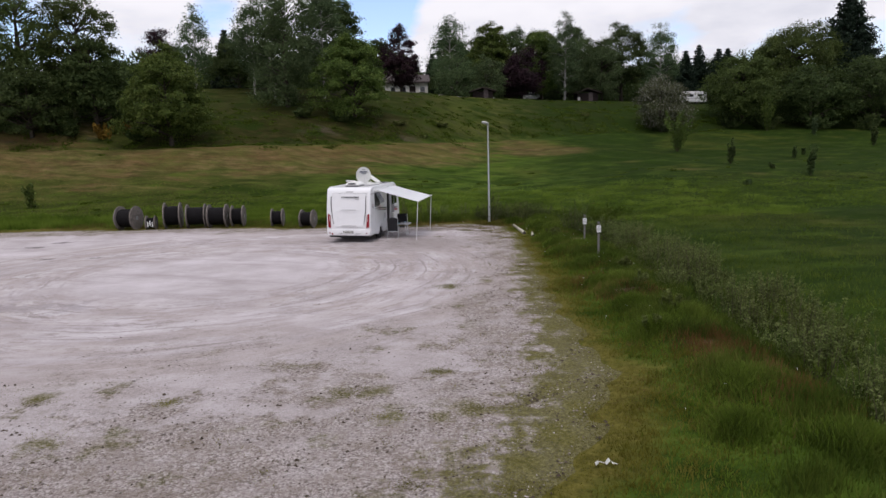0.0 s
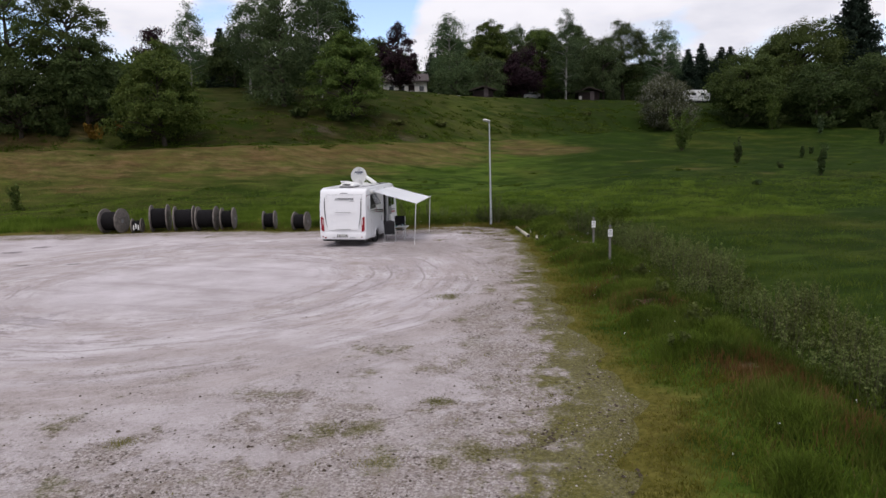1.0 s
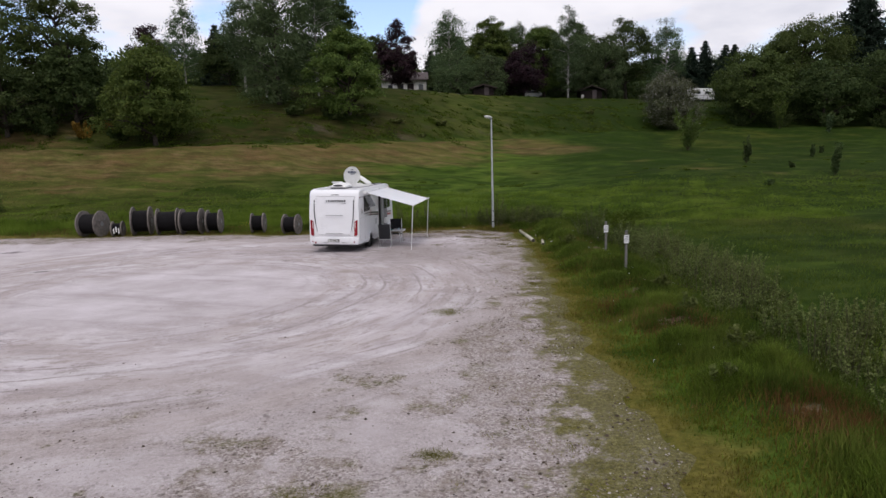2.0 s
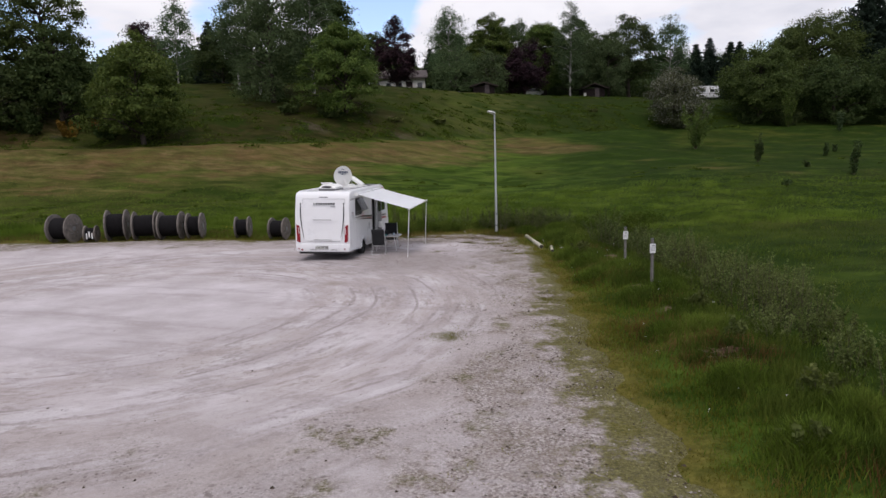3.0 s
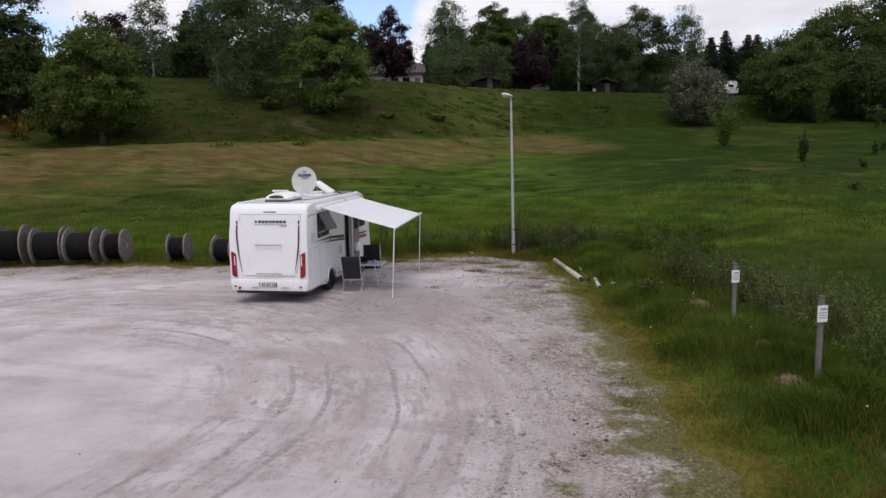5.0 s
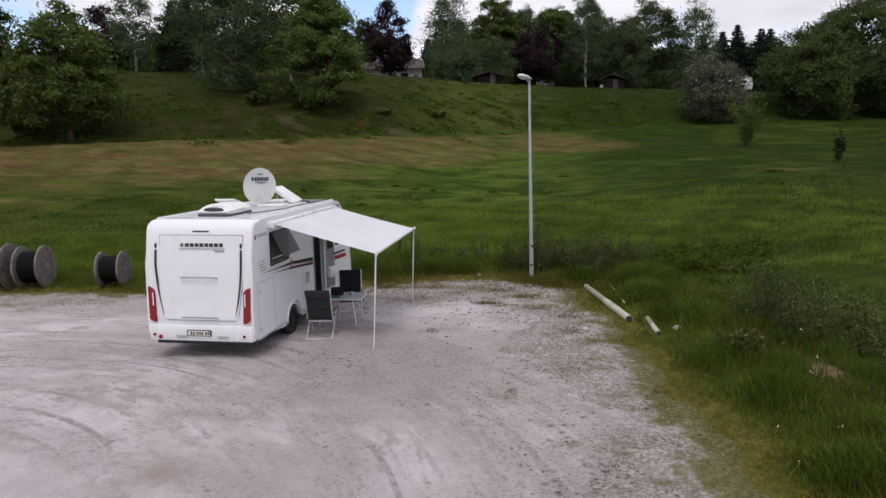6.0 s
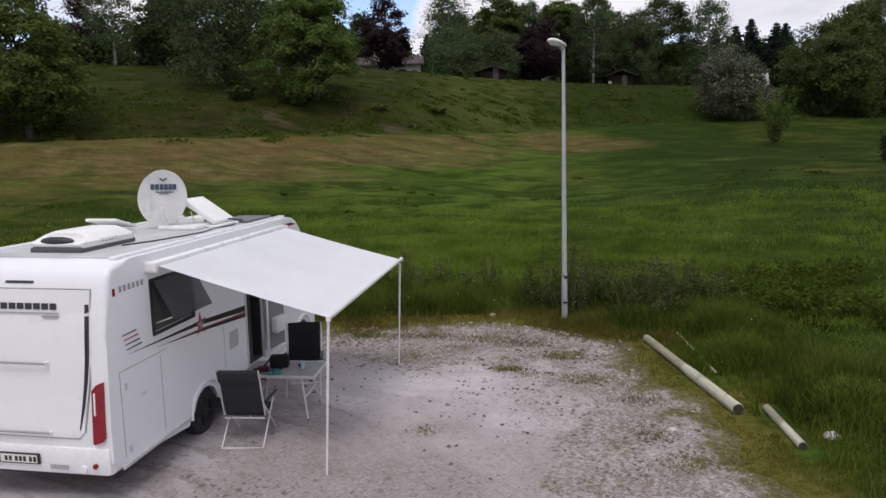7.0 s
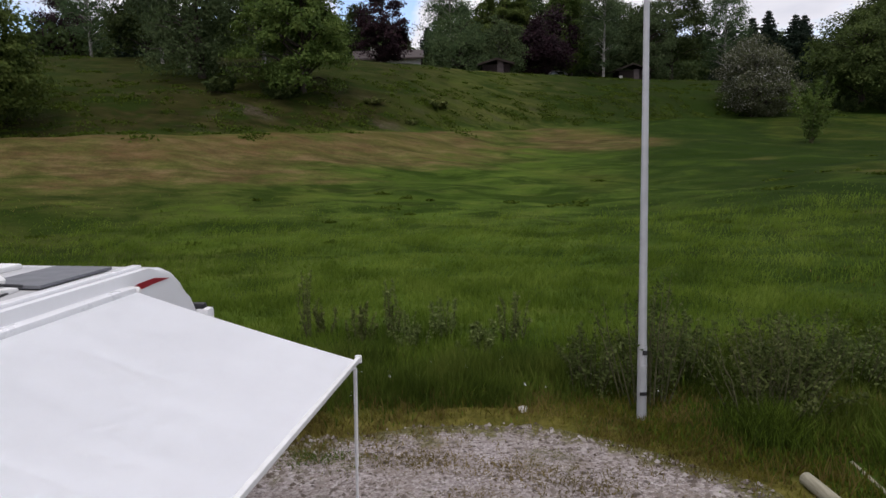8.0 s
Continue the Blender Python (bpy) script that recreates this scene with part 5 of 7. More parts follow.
        store.append(blades(rng, x, y, np.full(m, 0.015), rng.uniform(0.02, 0.07, m), 0.010 + 0.006 * rng.random(m), 1.8))
    grass_object("grass", "long green grass round the gravel lot", green, M_GRASS)
    grass_object("rank_grass", "rank dark green grass along the ditch", dark, M_GRASS_DARK)
    grass_object("dry_grass", "straw-coloured dry grass and weeds", dry, M_GRASS_DRY)
    grass_object("turf", "short olive turf and moss at the gravel's edge", olive, M_GRASS_HEM)
    grass_object("rusty_weeds", "rust-brown sorrel on the verge crest", rust, M_GRASS_RUST)


def build_meadow_tufts():
    """Coarse tufts over the far meadow; their kind follows the dry band."""
    rng = np.random.default_rng(8)
    n = 120000
    x, y, s = clumpy(rng, n, -45, 50, 47, 70, 10, 0.9)
    yr = np.interp(x, RIDGE_X, RIDGE_Y)
    ok = (y < yr + 0.5) & (rng.random(n) > smooth01(y, 52, 69))
    x, y, s = x[ok], y[ok], s[ok]
    n = len(x)
    u = lip_of(x, y)
    dryness = smooth01(u, -17, -10) * (1 - smooth01(u, 0, 4)) * smooth01(-x, -10, 0) + 0.25 * ripple(x, y, 0.25, 1.0)
    h = rng.uniform(0.06, 0.16, n) * s
    w = 0.025 + 0.02 * rng.random(n)
    v, t = blades(rng, x, y, terrain(x, y) - 0.01, h, w, 1.4)
    isdry = dryness > rng.uniform(0.15, 0.75, n)
    tri = t.reshape(3, n, 3)
    for name, label, sel, mat in (("meadow_grass", "coarse green meadow grass on the slope", ~isdry, M_GRASS), ("dry_meadow_grass", "dry straw grass on the slope", isdry, M_GRASS_DRY)):
        f = tri[:, sel].reshape(-1, 3)
        used = np.unique(f)
        back = np.zeros(len(v), np.int32)
        back[used] = np.arange(len(used))
        tagged(new(name, fast_mesh(name, v[used], back[f], mat)), label, "grass", kind="stuff")


def build_bank_weeds():
    """Low leafy clumps: docks and brambles on the bank, nettles and thistles in the meadow."""
    rng = np.random.default_rng(55)
    k = 620
    x = rng.uniform(-50, 45, k)
    s = np.where(rng.random(k) < 0.68, rng.normal(0.80, 0.05, k), rng.uniform(0.1, 0.98, k))
    s = np.where((s > 0.40) & (s < 0.73), s + 0.27, s)
    y = slope_y(x, s)
    size = rng.uniform(0.2, 0.8, k) * np.where(s > 0.55, 1.0, 0.45)
    m = (26 + 50 * size).astype(int)
    i = np.repeat(np.arange(k), m)
    c = np.stack([x[i] + rng.normal(size=len(i)) * size[i] * 0.8, y[i] + rng.normal(size=len(i)) * size[i] * 0.5, np.zeros(len(i))], -1)
    c[:, 2] = terrain(c[:, 0], c[:, 1]) + np.abs(rng.normal(size=len(i))) * 0.11 * size[i]
    v, f = leaf_quads(rng, c, 0.12, -0.2, 0.3, 2.2)
    tagged(new("weeds", fast_mesh("weeds", v, f, M_DOCK)), "dark weed clumps scattered over the bank and meadow", "weeds", kind="stuff")


def build_gravel_stones():
    """Loose stones and clods on the rough margin of the lot."""
    rng = np.random.default_rng(21)
    n = 64000
    x, y = rng.uniform(-9, 4.2, n), 5 + 37.0 * rng.random(n)
    dens = smooth01(x, -0.5, 3.0) * 0.9 + smooth01(-y, -16, -8) * 0.7 + 1.0 * smooth01(y, 37, 40.5) + 0.38 * smooth01(y, 33.0, 37.0) * smooth01(x, -1.5, 1.0) + 0.02
    keep = (rng.random(n) < dens) & (x < lot_edge_x(y) - 0.25) & (y < lot_edge_y(x))
    x, y = x[keep], y[keep]
    n = len(x)
    r = 0.007 + 0.005 * smooth01(y, 33, 37) + (0.022 + 0.020 * smooth01(y, 33, 38)) * rng.random(n) ** 2.4
    # bigger clods in loose drifts
    k = 13000
    cx, cy, sp = clumpy(rng, k, -9, 3.6, 5, 41.6, 14, 0.45)
    dn = smooth01(cx, -0.5, 2.6) * 0.55 + smooth01(-cy, -17, -9) * 0.6 - 0.45 * smooth01(cy, 20, 26) + 0.25 * smooth01(cy, 37, 40) + 0.01
    ok = (rng.random(k) < dn) & (cx < lot_edge_x(cy)) & (cy < lot_edge_y(cx))
    x, y = np.concatenate([x, cx[ok]]), np.concatenate([y, cy[ok]])
    r = np.concatenate([r, 0.012 + 0.030 * rng.random(ok.sum()) ** 1.8])
    clod = np.arange(len(x)) >= n
    n = len(x)
    base = np.array([(1, 0, 0), (0.2, 0.95, 0), (-0.85, 0.45, 0), (-0.7, -0.7, 0), (0.4, -0.9, 0), (0.1, 0.1, 0.75)])
    v = np.repeat(base[None], n, 0) * rng.uniform(0.6, 1.3, (n, 6, 1))
    a = rng.uniform(0, 6.28, n)
    ca, sa = np.cos(a)[:, None], np.sin(a)[:, None]
    vx, vy = v[..., 0] * ca - v[..., 1] * sa, v[..., 0] * sa + v[..., 1] * ca
    v = np.stack([vx * r[:, None] + x[:, None], vy * r[:, None] + y[:, None], v[..., 2] * r[:, None] + 0.012], -1).reshape(-1, 3)
    f = np.array([(k, (k + 1) % 5, 5) for k in range(5)])
    v, order = v.reshape(n, 6, 3), f
    soil = simple("dark_clod", (0.075, 0.058, 0.044), 0.95, 0, 0.3, 7, 0.3, 0.1)
    dark_v = v[clod].reshape(-1, 3)
    dark_f = (np.arange(clod.sum())[:, None, None] * 6 + order[None]).reshape(-1, 3)
    tagged(new("clods", fast_mesh("clods", dark_v, dark_f, soil)), "dark earth clods strewn over the gravel margin", "clods", kind="stuff")
    v = v[~clod].reshape(-1, 3)
    n = int((~clod).sum())
    f = (np.arange(n)[:, None, None] * 6 + f[None]).reshape(-1, 3)
    s = Nodes("loose_gravel")
    rnd = s.n("ShaderNodeNewGeometry").outputs["Random Per Island"]
    mat = s.done(s.ramp(rnd, (0.0, (0.09, 0.072, 0.058)), (0.45, (0.19, 0.162, 0.142)), (0.7, (0.26, 0.233, 0.215)), (1.0, (0.37, 0.34, 0.32))), 0.95, 0, 0.1)
    tagged(new("gravel", fast_mesh("gravel", v, f, mat)), "loose gravel and clods on the lot margin", "gravel", kind="stuff")


def build_flowers():
    rng = np.random.default_rng(31)
    n = 34
    x, y = rng.uniform(4.2, 7.0, n), rng.uniform(10, 41, n)
    x = np.concatenate([x, rng.uniform(-3, 3, 14)])
    y = np.concatenate([y, rng.uniform(42, 44, 14)])
    c = np.stack([x, y, terrain(x, y) + rng.uniform(0.18, 0.34, len(x))], -1)
    c = np.repeat(c, 3, 0) + rng.normal(size=(len(c) * 3, 3)) * 0.015
    v, f = leaf_quads(rng, c, 0.020, 0, 0.6, 1.0)
    tagged(new("wild_flowers", fast_mesh("wild_flowers", v, f, M_FLOWER)), "small white wild flowers in the verge", "flowers", kind="stuff")


def build_yellow_flowers():
    rng = np.random.default_rng(44)
    n = 40
    x, y = -11.6 + rng.normal(size=n) * 0.35, 42.4 + rng.normal(size=n) * 0.2
    c = np.stack([x, y, terrain(x, y) + rng.uniform(0.25, 0.5, n)], -1)
    v, f = leaf_quads(rng, c, 0.035, 0, 0.6, 1.0)
    tagged(new("yellow_flowers", fast_mesh("yellow_flowers", v, f, simple("yellow_petal", (0.5, 0.38, 0.02), 0.7, 0, 0.05, 10))), "small yellow flowers in grass behind cable drums", "flowers", kind="stuff")


def build_ridge_path():
    xs = np.linspace(-58, 12, 90)
    yr = np.interp(xs, RIDGE_X, RIDGE_Y)
    v = []
    for xx, yy in zip(xs, yr):
        for d in (2.2, 4.2):
            v.append((xx, yy + d, ground_z(xx, yy + d) + 0.10))
    f = [(2 * i, 2 * i + 2, 2 * i + 3, 2 * i + 1) for i in range(len(xs) - 1)]
    tagged(new("path", fast_mesh("path", v, f, M_PATH, True)), "pale gravel path along the crest of the bank", "path", kind="structure")

# ---- the motorhome ----
# its own axes: x to its right, y forwards, z up, origin on the ground below the middle of its rear
VAN = pose(-5.08, 34.12, 0.02, 0, 0, -8) @ pose(0, 0, 0, 0.0, 1.0, 0)


def arc(cy, cz, r, a0, a1, n=10):
    return [(cy + r * math.cos(radians(a0 + (a1 - a0) * i / n)), cz + r * math.sin(radians(a0 + (a1 - a0) * i / n))) for i in range(n + 1)]


def wheel(van, x, y, side):
    hub = pose(x, y, 0.33) @ pose(0, 0, 0, 0, 90 * side, 0)
    bm = bmesh.new()
    prof = [(0.21, -0.10), (0.30, -0.11), (0.335, -0.08), (0.34, 0.0), (0.335, 0.08), (0.30, 0.11), (0.21, 0.10)]
    rings = []
    for i in range(28):
        a = 2 * math.pi * i / 28
        rings.append([bm.verts.new((r * math.cos(a), r * math.sin(a), h)) for r, h in prof])
    for i in range(28):
        p, q = rings[i], rings[(i + 1) % 28]
        for j in range(len(prof)):
            k = (j + 1) % len(prof)
            bm.faces.new((p[j], q[j], q[k], p[k]))
    w = part("wheel", bm, M_TYRE, van, "black tyre", True, hub)
    bm = bmesh.new()
    bmesh.ops.create_cone(bm, cap_ends=True, segments=28, radius1=0.21, radius2=0.20, depth=0.10, matrix=Matrix.Translation((0, 0, 0.02)))
    for i in range(5):
        box(bm, (0.11 * math.cos(i * 1.2566), 0.11 * math.sin(i * 1.2566), 0.075), (0.18, 0.045, 0.03), Matrix.Rotation(i * 1.2566, 4, "Z"), 0.008)
    tube(bm, (0, 0, 0.05), (0, 0, 0.10), 0.05, 0.035, 12)
    part("rim", bm, M_RIM, w, "dark alloy rim", True)


def bars(parent, name, material, axis_, at, spans, thick=0.004, label=""):
    """Plain flat bars on a face: spans of (u0, v0, u1, v1)."""
    for u0, v0, u1, v1 in spans:
        c = ((u0 + u1) / 2, at, (v0 + v1) / 2) if axis_ == "y" else (at, (u0 + u1) / 2, (v0 + v1) / 2)
        d = (u1 - u0, thick, v1 - v0) if axis_ == "y" else (thick, u1 - u0, v1 - v0)
        part(name, boxes((c, d)), material, parent, label)


def rear_y(z):
    return float(np.interp(z, [0.4, 1.0, 2.0, 2.6, 2.75], [0.0, 0.0, 0.05, 0.13, 0.2]))


def rear_plate(pts, thick, lift=0.004):
    """A plate that follows the leaning rear wall; pts are (x, z)."""
    bm = bmesh.new()
    a = [bm.verts.new((u, rear_y(v) - lift - thick, v)) for u, v in pts]
    b = [bm.verts.new((u, rear_y(v) + 0.02, v)) for u, v in pts]
    bm.faces.new(a)
    bm.faces.new(b[::-1])
    for i in range(len(pts)):
        j = (i + 1) % len(pts)
        bm.faces.new((a[i], b[i], b[j], a[j]))
    return bm


def build_motorhome():
    van = thing("motorhome", VAN, "white coach-built motorhome with open side door, parked on gravel", "motorhome")
    rear_arch = arc(2.12, 0.36, 0.42, 180, 0, 12)
    front_arch = arc(6.05, 0.36, 0.42, 180, 0, 12)
    prof = [(0.02, 0.40), (0.0, 0.55), (0.0, 1.0), (0.05, 2.0), (0.13, 2.6), (0.17, 2.72), (0.24, 2.80), (0.36, 2.845), (0.6, 2.855),
            (5.55, 2.855), (5.80, 2.82), (5.98, 2.74), (6.14, 2.60), (6.28, 2.40), (6.55, 1.95), (6.85, 1.45), (7.12, 1.22), (7.26, 1.0), (7.30, 0.7), (7.22, 0.40)]
    prof += [(6.47, 0.38)] + front_arch[::-1] + [(5.63, 0.38), (2.54, 0.38)] + rear_arch[::-1] + [(1.70, 0.38)]
    bpy.context.view_layer.update()
    body = part("body", prism(prof, "x", -1.16, 1.16, 0.075, 4), M_PANEL, van, "glossy white bodywork", True)
    carve(body, [boxes(((1.05, 3.84, 1.46), (0.9, 0.60, 1.86))), boxes(((1.17, 1.44, 2.165), (0.07, 0.94, 0.64))), boxes(((1.17, 5.72, 1.93), (0.05, 0.8, 0.7)))])
    # wheels, wells, floor
    part("underbody", boxes(((0, 3.6, 0.36), (2.16, 6.9, 0.16)), bevel=0.02), M_BLACK, van)
    part("wheel_well", boxes(((0, 2.12, 0.5), (1.9, 0.84, 0.62)), bevel=0.02), M_BLACK, van)
    part("wheel_well", boxes(((0, 6.05, 0.5), (1.9, 0.84, 0.62)), bevel=0.02), M_BLACK, van)
    for sx in (-1, 1):
        wheel(van, 1.02 * sx, 2.12, sx)
        wheel(van, 1.02 * sx, 6.05, sx)
        # arch lips and lower skirt
        bm = bmesh.new()
        pts = [(1.17 * sx, y, z) for y, z in arc(2.12, 0.36, 0.435, 180, 0, 14)]
        path_tube(bm, pts, 0.022, 6)
        part("wheel_arch_trim", bm, M_WHITE, van, "", True)
        bm = bmesh.new()
        path_tube(bm, [(1.17 * sx, y, z) for y, z in arc(6.05, 0.36, 0.435, 180, 0, 14)], 0.022, 6)
        part("wheel_arch_trim", bm, M_WHITE, van, "", True)
        part("side_sill", boxes(((1.168 * sx, 0.90, 0.42), (0.03, 1.5, 0.05)), ((1.168 * sx, 4.08, 0.42), (0.03, 2.9, 0.05)), bevel=0.008), M_ALU, van)
        # long roof rail
        part("roof_rail", boxes(((1.03 * sx, 3.0, 2.868), (0.11, 5.1, 0.045)), bevel=0.018), M_WHITE, van)
    # roof skin between the rails
    part("roof_skin", boxes(((0, 3.0, 2.858), (1.88, 4.9, 0.016))), M_ROOF, van, "pale grey roof")
    # rear: tailgate-like moulding, bumper, lights
    part("rear_panel", rear_plate([(-0.83, 2.56), (0.96, 2.56), (0.93, 1.5), (0.83, 0.92), (0.75, 0.84), (-0.70, 0.84), (-0.80, 0.92), (-0.86, 1.5)], 0.012), M_WHITE, van, "moulded white rear panel")
    for p0, p1 in (((-0.84, 2.57), (0.97, 2.57)), ((-0.84, 2.57), (-0.87, 1.5)), ((0.97, 2.57), (0.94, 1.5)), ((-0.87, 1.5), (-0.81, 0.91)), ((0.94, 1.5), (0.84, 0.91)), ((-0.72, 0.83), (0.76, 0.83))):
        part("panel_seam", tubes(((p0[0], rear_y(p0[1]) - 0.004, p0[1]), (p1[0], rear_y(p1[1]) - 0.004, p1[1]), 0.006), n=6), M_GREY_VINYL, van)
    part("rear_bumper", boxes(((0, 0.03, 0.56), (2.27, 0.12, 0.34)), bevel=0.055), M_WHITE, van, "", True)
    for sx in (-1, 1):
        part("tail_light", rear_plate([(sx * 1.105, 1.52), (sx * 1.03, 1.49), (sx * 0.965, 1.42), (sx * 0.945, 0.80), (sx * 0.96, 0.775), (sx * 1.07, 0.82), (sx * 1.095, 0.86)], 0.035, 0.002), M_RED_LENS, van, "tall red tail light")
        part("light_stripe", rear_plate([(sx * 1.010, 1.40), (sx * 0.990, 1.39), (sx * 0.985, 1.13), (sx * 1.005, 1.13)], 0.006, 0.037), M_PLASTIC_W, van, "pale lamp slot")
        zs = [2.27 - 1.33 * i / 14 for i in range(15)]
        mid = [0.925 - 0.145 * max(0.0, (2.0 - z) / 1.06) ** 1.7 for z in zs]
        half = [0.020 - 0.017 * (i / 14) ** 3 for i in range(15)]
        rim_pts = [(sx * (m + h), z) for m, h, z in zip(mid, half, zs)] + [(sx * (m - h), z) for m, h, z in reversed(list(zip(mid, half, zs)))]
        part("black_swoosh", rear_plate(rim_pts, 0.004, 0.018), M_VINYL, van, "curved black stripe")
        part("black_tick", rear_plate([(0.905 * sx, 2.40), (0.945 * sx, 2.40), (0.945 * sx, 2.315), (0.905 * sx, 2.30)], 0.004, 0.018), M_VINYL, van)
        bm = bmesh.new()
        tube(bm, (0.84 * sx - 0.04, -0.055, 0.475), (0.84 * sx - 0.04, -0.03, 0.475), 0.042, n=18)
        fog = part("fog_lamp", bm, M_RED_LENS if sx < 0 else M_PLASTIC_W, van, "round rear lamp", True)
        bm = bmesh.new()
        tube(bm, (0.98 * sx - 0.03, -0.055, 0.52), (0.98 * sx - 0.03, -0.03, 0.52), 0.03, n=14)
        part("reflector", bm, M_RED_LENS, van, "", True)
        part("vent_slots", boxes(*[((0.45 * sx + 0.04 * i - 0.08 + 0.02, -0.047, 0.47 + 0.02 * j), (0.03, 0.006, 0.01)) for i in range(6) for j in range(3)]), M_GREY_VINYL, van)
    for z in (1.72, 0.90):
        g = part("grab_rail", tubes(((-0.36, rear_y(z) - 0.055, z), (0.41, rear_y(z) - 0.055, z), 0.014), n=8), M_GREY_VINYL, van, "slim metal grab rail", True)
        part("bracket", tubes(((-0.35, rear_y(z) + 0.01, z), (-0.35, rear_y(z) - 0.055, z), 0.018), n=8), M_PLASTIC_W, g)
        part("bracket", tubes(((0.40, rear_y(z) + 0.01, z), (0.40, rear_y(z) - 0.055, z), 0.018), n=8), M_PLASTIC_W, g)
    part("brake_light", rear_plate([(-0.12, 2.655), (0.24, 2.655), (0.24, 2.627), (-0.12, 2.627)], 0.012, 0.0), M_VINYL, van, "slim dark brake light")
    # maker's mark as plain shapes: a star and eight heavy bars, a thin rule below
    mark = [(-0.27 + 0.105 * i, 2.335, -0.27 + 0.105 * i + 0.078, 2.405) for i in range(8)]
    part("badge", rear_plate([(-0.40, 2.37), (-0.355, 2.385), (-0.35, 2.42), (-0.325, 2.385), (-0.29, 2.37), (-0.325, 2.355), (-0.35, 2.32), (-0.355, 2.355)], 0.004, 0.018), M_VINYL, van, "dark maker badge")
    for u0, v0, u1, v1 in mark:
        part("badge_bar", rear_plate([(u0, v1), (u1, v1), (u1, v0), (u0, v0)], 0.004, 0.018), M_VINYL, van)
    part("badge_rule", rear_plate([(-0.40, 2.30), (0.57, 2.30), (0.57, 2.292), (-0.40, 2.292)], 0.004, 0.018), M_GREY_VINYL, van)
    part("badge_rule", rear_plate([(0.36, 2.265), (0.57, 2.265), (0.57, 2.245), (0.36, 2.245)], 0.004, 0.018), M_GREY_VINYL, van)
    np_ = part("number_plate", boxes(((-0.02, -0.05, 0.575), (0.53, 0.02, 0.13)), bevel=0.006), M_BLACK, van, "framed number plate")
    part("plate_face", boxes(((-0.02, -0.063, 0.575), (0.48, 0.006, 0.095))), M_PLATE, np_)
    bars(np_, "plate_bars", M_VINYL, "y", -0.0675, [(-0.20 + 0.055 * i, 0.545, -0.165 + 0.055 * i, 0.605) for i in (0, 1, 2.4, 3.4, 4.4, 5.8, 6.8)])
    # seams of the rear panel, locker doors and the service flaps on the side
    seam = [(0.22, 0.52, 0.228, 1.56), (1.05, 0.5, 1.058, 1.52), (0.22, 1.555, 1.2, 1.563), (2.75, 0.5, 2.757, 1.45), (4.45, 0.5, 4.457, 2.45), (5.22, 0.5, 5.227, 2.3)]
    bars(van, "panel_seam", M_GREY_VINYL, "x", 1.161, seam, 0.004)
    bars(van, "locker_latch", M_ALU, "x", 1.166, [(0.30, 0.55, 0.34, 0.63), (0.30, 1.32, 0.34, 1.40), (0.62, 1.15, 0.70, 1.17)], 0.014)
    # side vents beside the door
    bars(van, "fridge_vent", M_GREY_VINYL, "x", 1.162, [(2.92, 1.02 + 0.028 * i, 3.22, 1.036 + 0.028 * i) for i in range(10)], 0.006, "grey slatted vent")
    # swept stripes: black above red, with a star
    def sweep(pts, mat, name, lift=1.163):
        return part(name, plate(pts, "x", lift, 0.004), mat, van)
    sweep([(0.42, 1.725), (1.3, 1.685), (2.05, 1.645), (3.50, 1.50), (3.50, 1.595), (2.05, 1.705), (1.3, 1.712)], M_VINYL, "black_stripe")
    sweep([(0.98, 1.64), (2.2, 1.535), (3.50, 1.405), (3.50, 1.46), (2.2, 1.565)], M_VINYL, "black_stripe", 1.164)
    sweep([(1.5, 1.618), (2.2, 1.568), (3.50, 1.463), (3.50, 1.488), (2.2, 1.583)], M_RED, "red_stripe")
    sweep([(4.50, 1.50), (5.3, 1.44), (6.2, 1.40), (6.2, 1.345), (5.3, 1.375), (4.5, 1.43)], M_VINYL, "black_stripe")
    sweep([(4.50, 1.40), (5.3, 1.335), (6.25, 1.28), (6.25, 1.18), (5.3, 1.235), (4.5, 1.29)], M_RED, "red_stripe")
    sweep([(4.95, 2.66), (5.35, 2.735), (5.62, 2.742), (5.90, 2.69), (5.60, 2.685), (5.3, 2.665), (4.97, 2.62)], M_RED, "red_flash")
    star = []
    for i in range(10):
        a, rr = radians(90 + i * 36), (0.165, 0.055)[i % 2]
        star.append((2.07 + rr * math.cos(a), 1.66 + rr * 1.1 * math.sin(a)))
    sweep(star, M_RED, "star_decal", 1.168)
    sweep([(2.07 + (y - 2.07) * 0.62, 1.64 + (z - 1.64) * 0.62) for y, z in star], M_GREY_VINYL, "star_centre", 1.173)
    for i in range(4):
        sweep([(0.33 + 0.02 * i, 1.965 - i * 0.062), (0.60 + 0.03 * i, 1.97 - i * 0.062), (0.60 + 0.03 * i, 1.988 - i * 0.062), (0.33 + 0.02 * i, 1.975 - i * 0.062)], (M_VINYL, M_RED)[i == 1], "pinstripe")
    bars(van, "model_badge", M_GREY_VINYL, "x", 1.163, [(0.34 + 0.085 * i, 2.49, 0.39 + 0.085 * i, 2.56) for i in range(6)], 0.004)
    part("side_marker", boxes(((1.166, 0.24, 2.51), (0.016, 0.035, 0.09)), bevel=0.006), M_RED_LENS, van)
    # side window with its pane tilted open at the bottom
    win = part("window", boxes(((1.162, 1.44, 2.51), (0.03, 1.02, 0.045)), ((1.162, 1.44, 1.82), (0.03, 1.02, 0.045)), ((1.162, 0.95, 2.165), (0.03, 0.045, 0.65)), ((1.162, 1.93, 2.165), (0.03, 0.045, 0.65)), bevel=0.008), M_BLACK, van, "dark framed side window, pane tilted open")
    part("blind", boxes(((1.145, 1.44, 2.165), (0.01, 0.92, 0.63))), M_DARK, win)
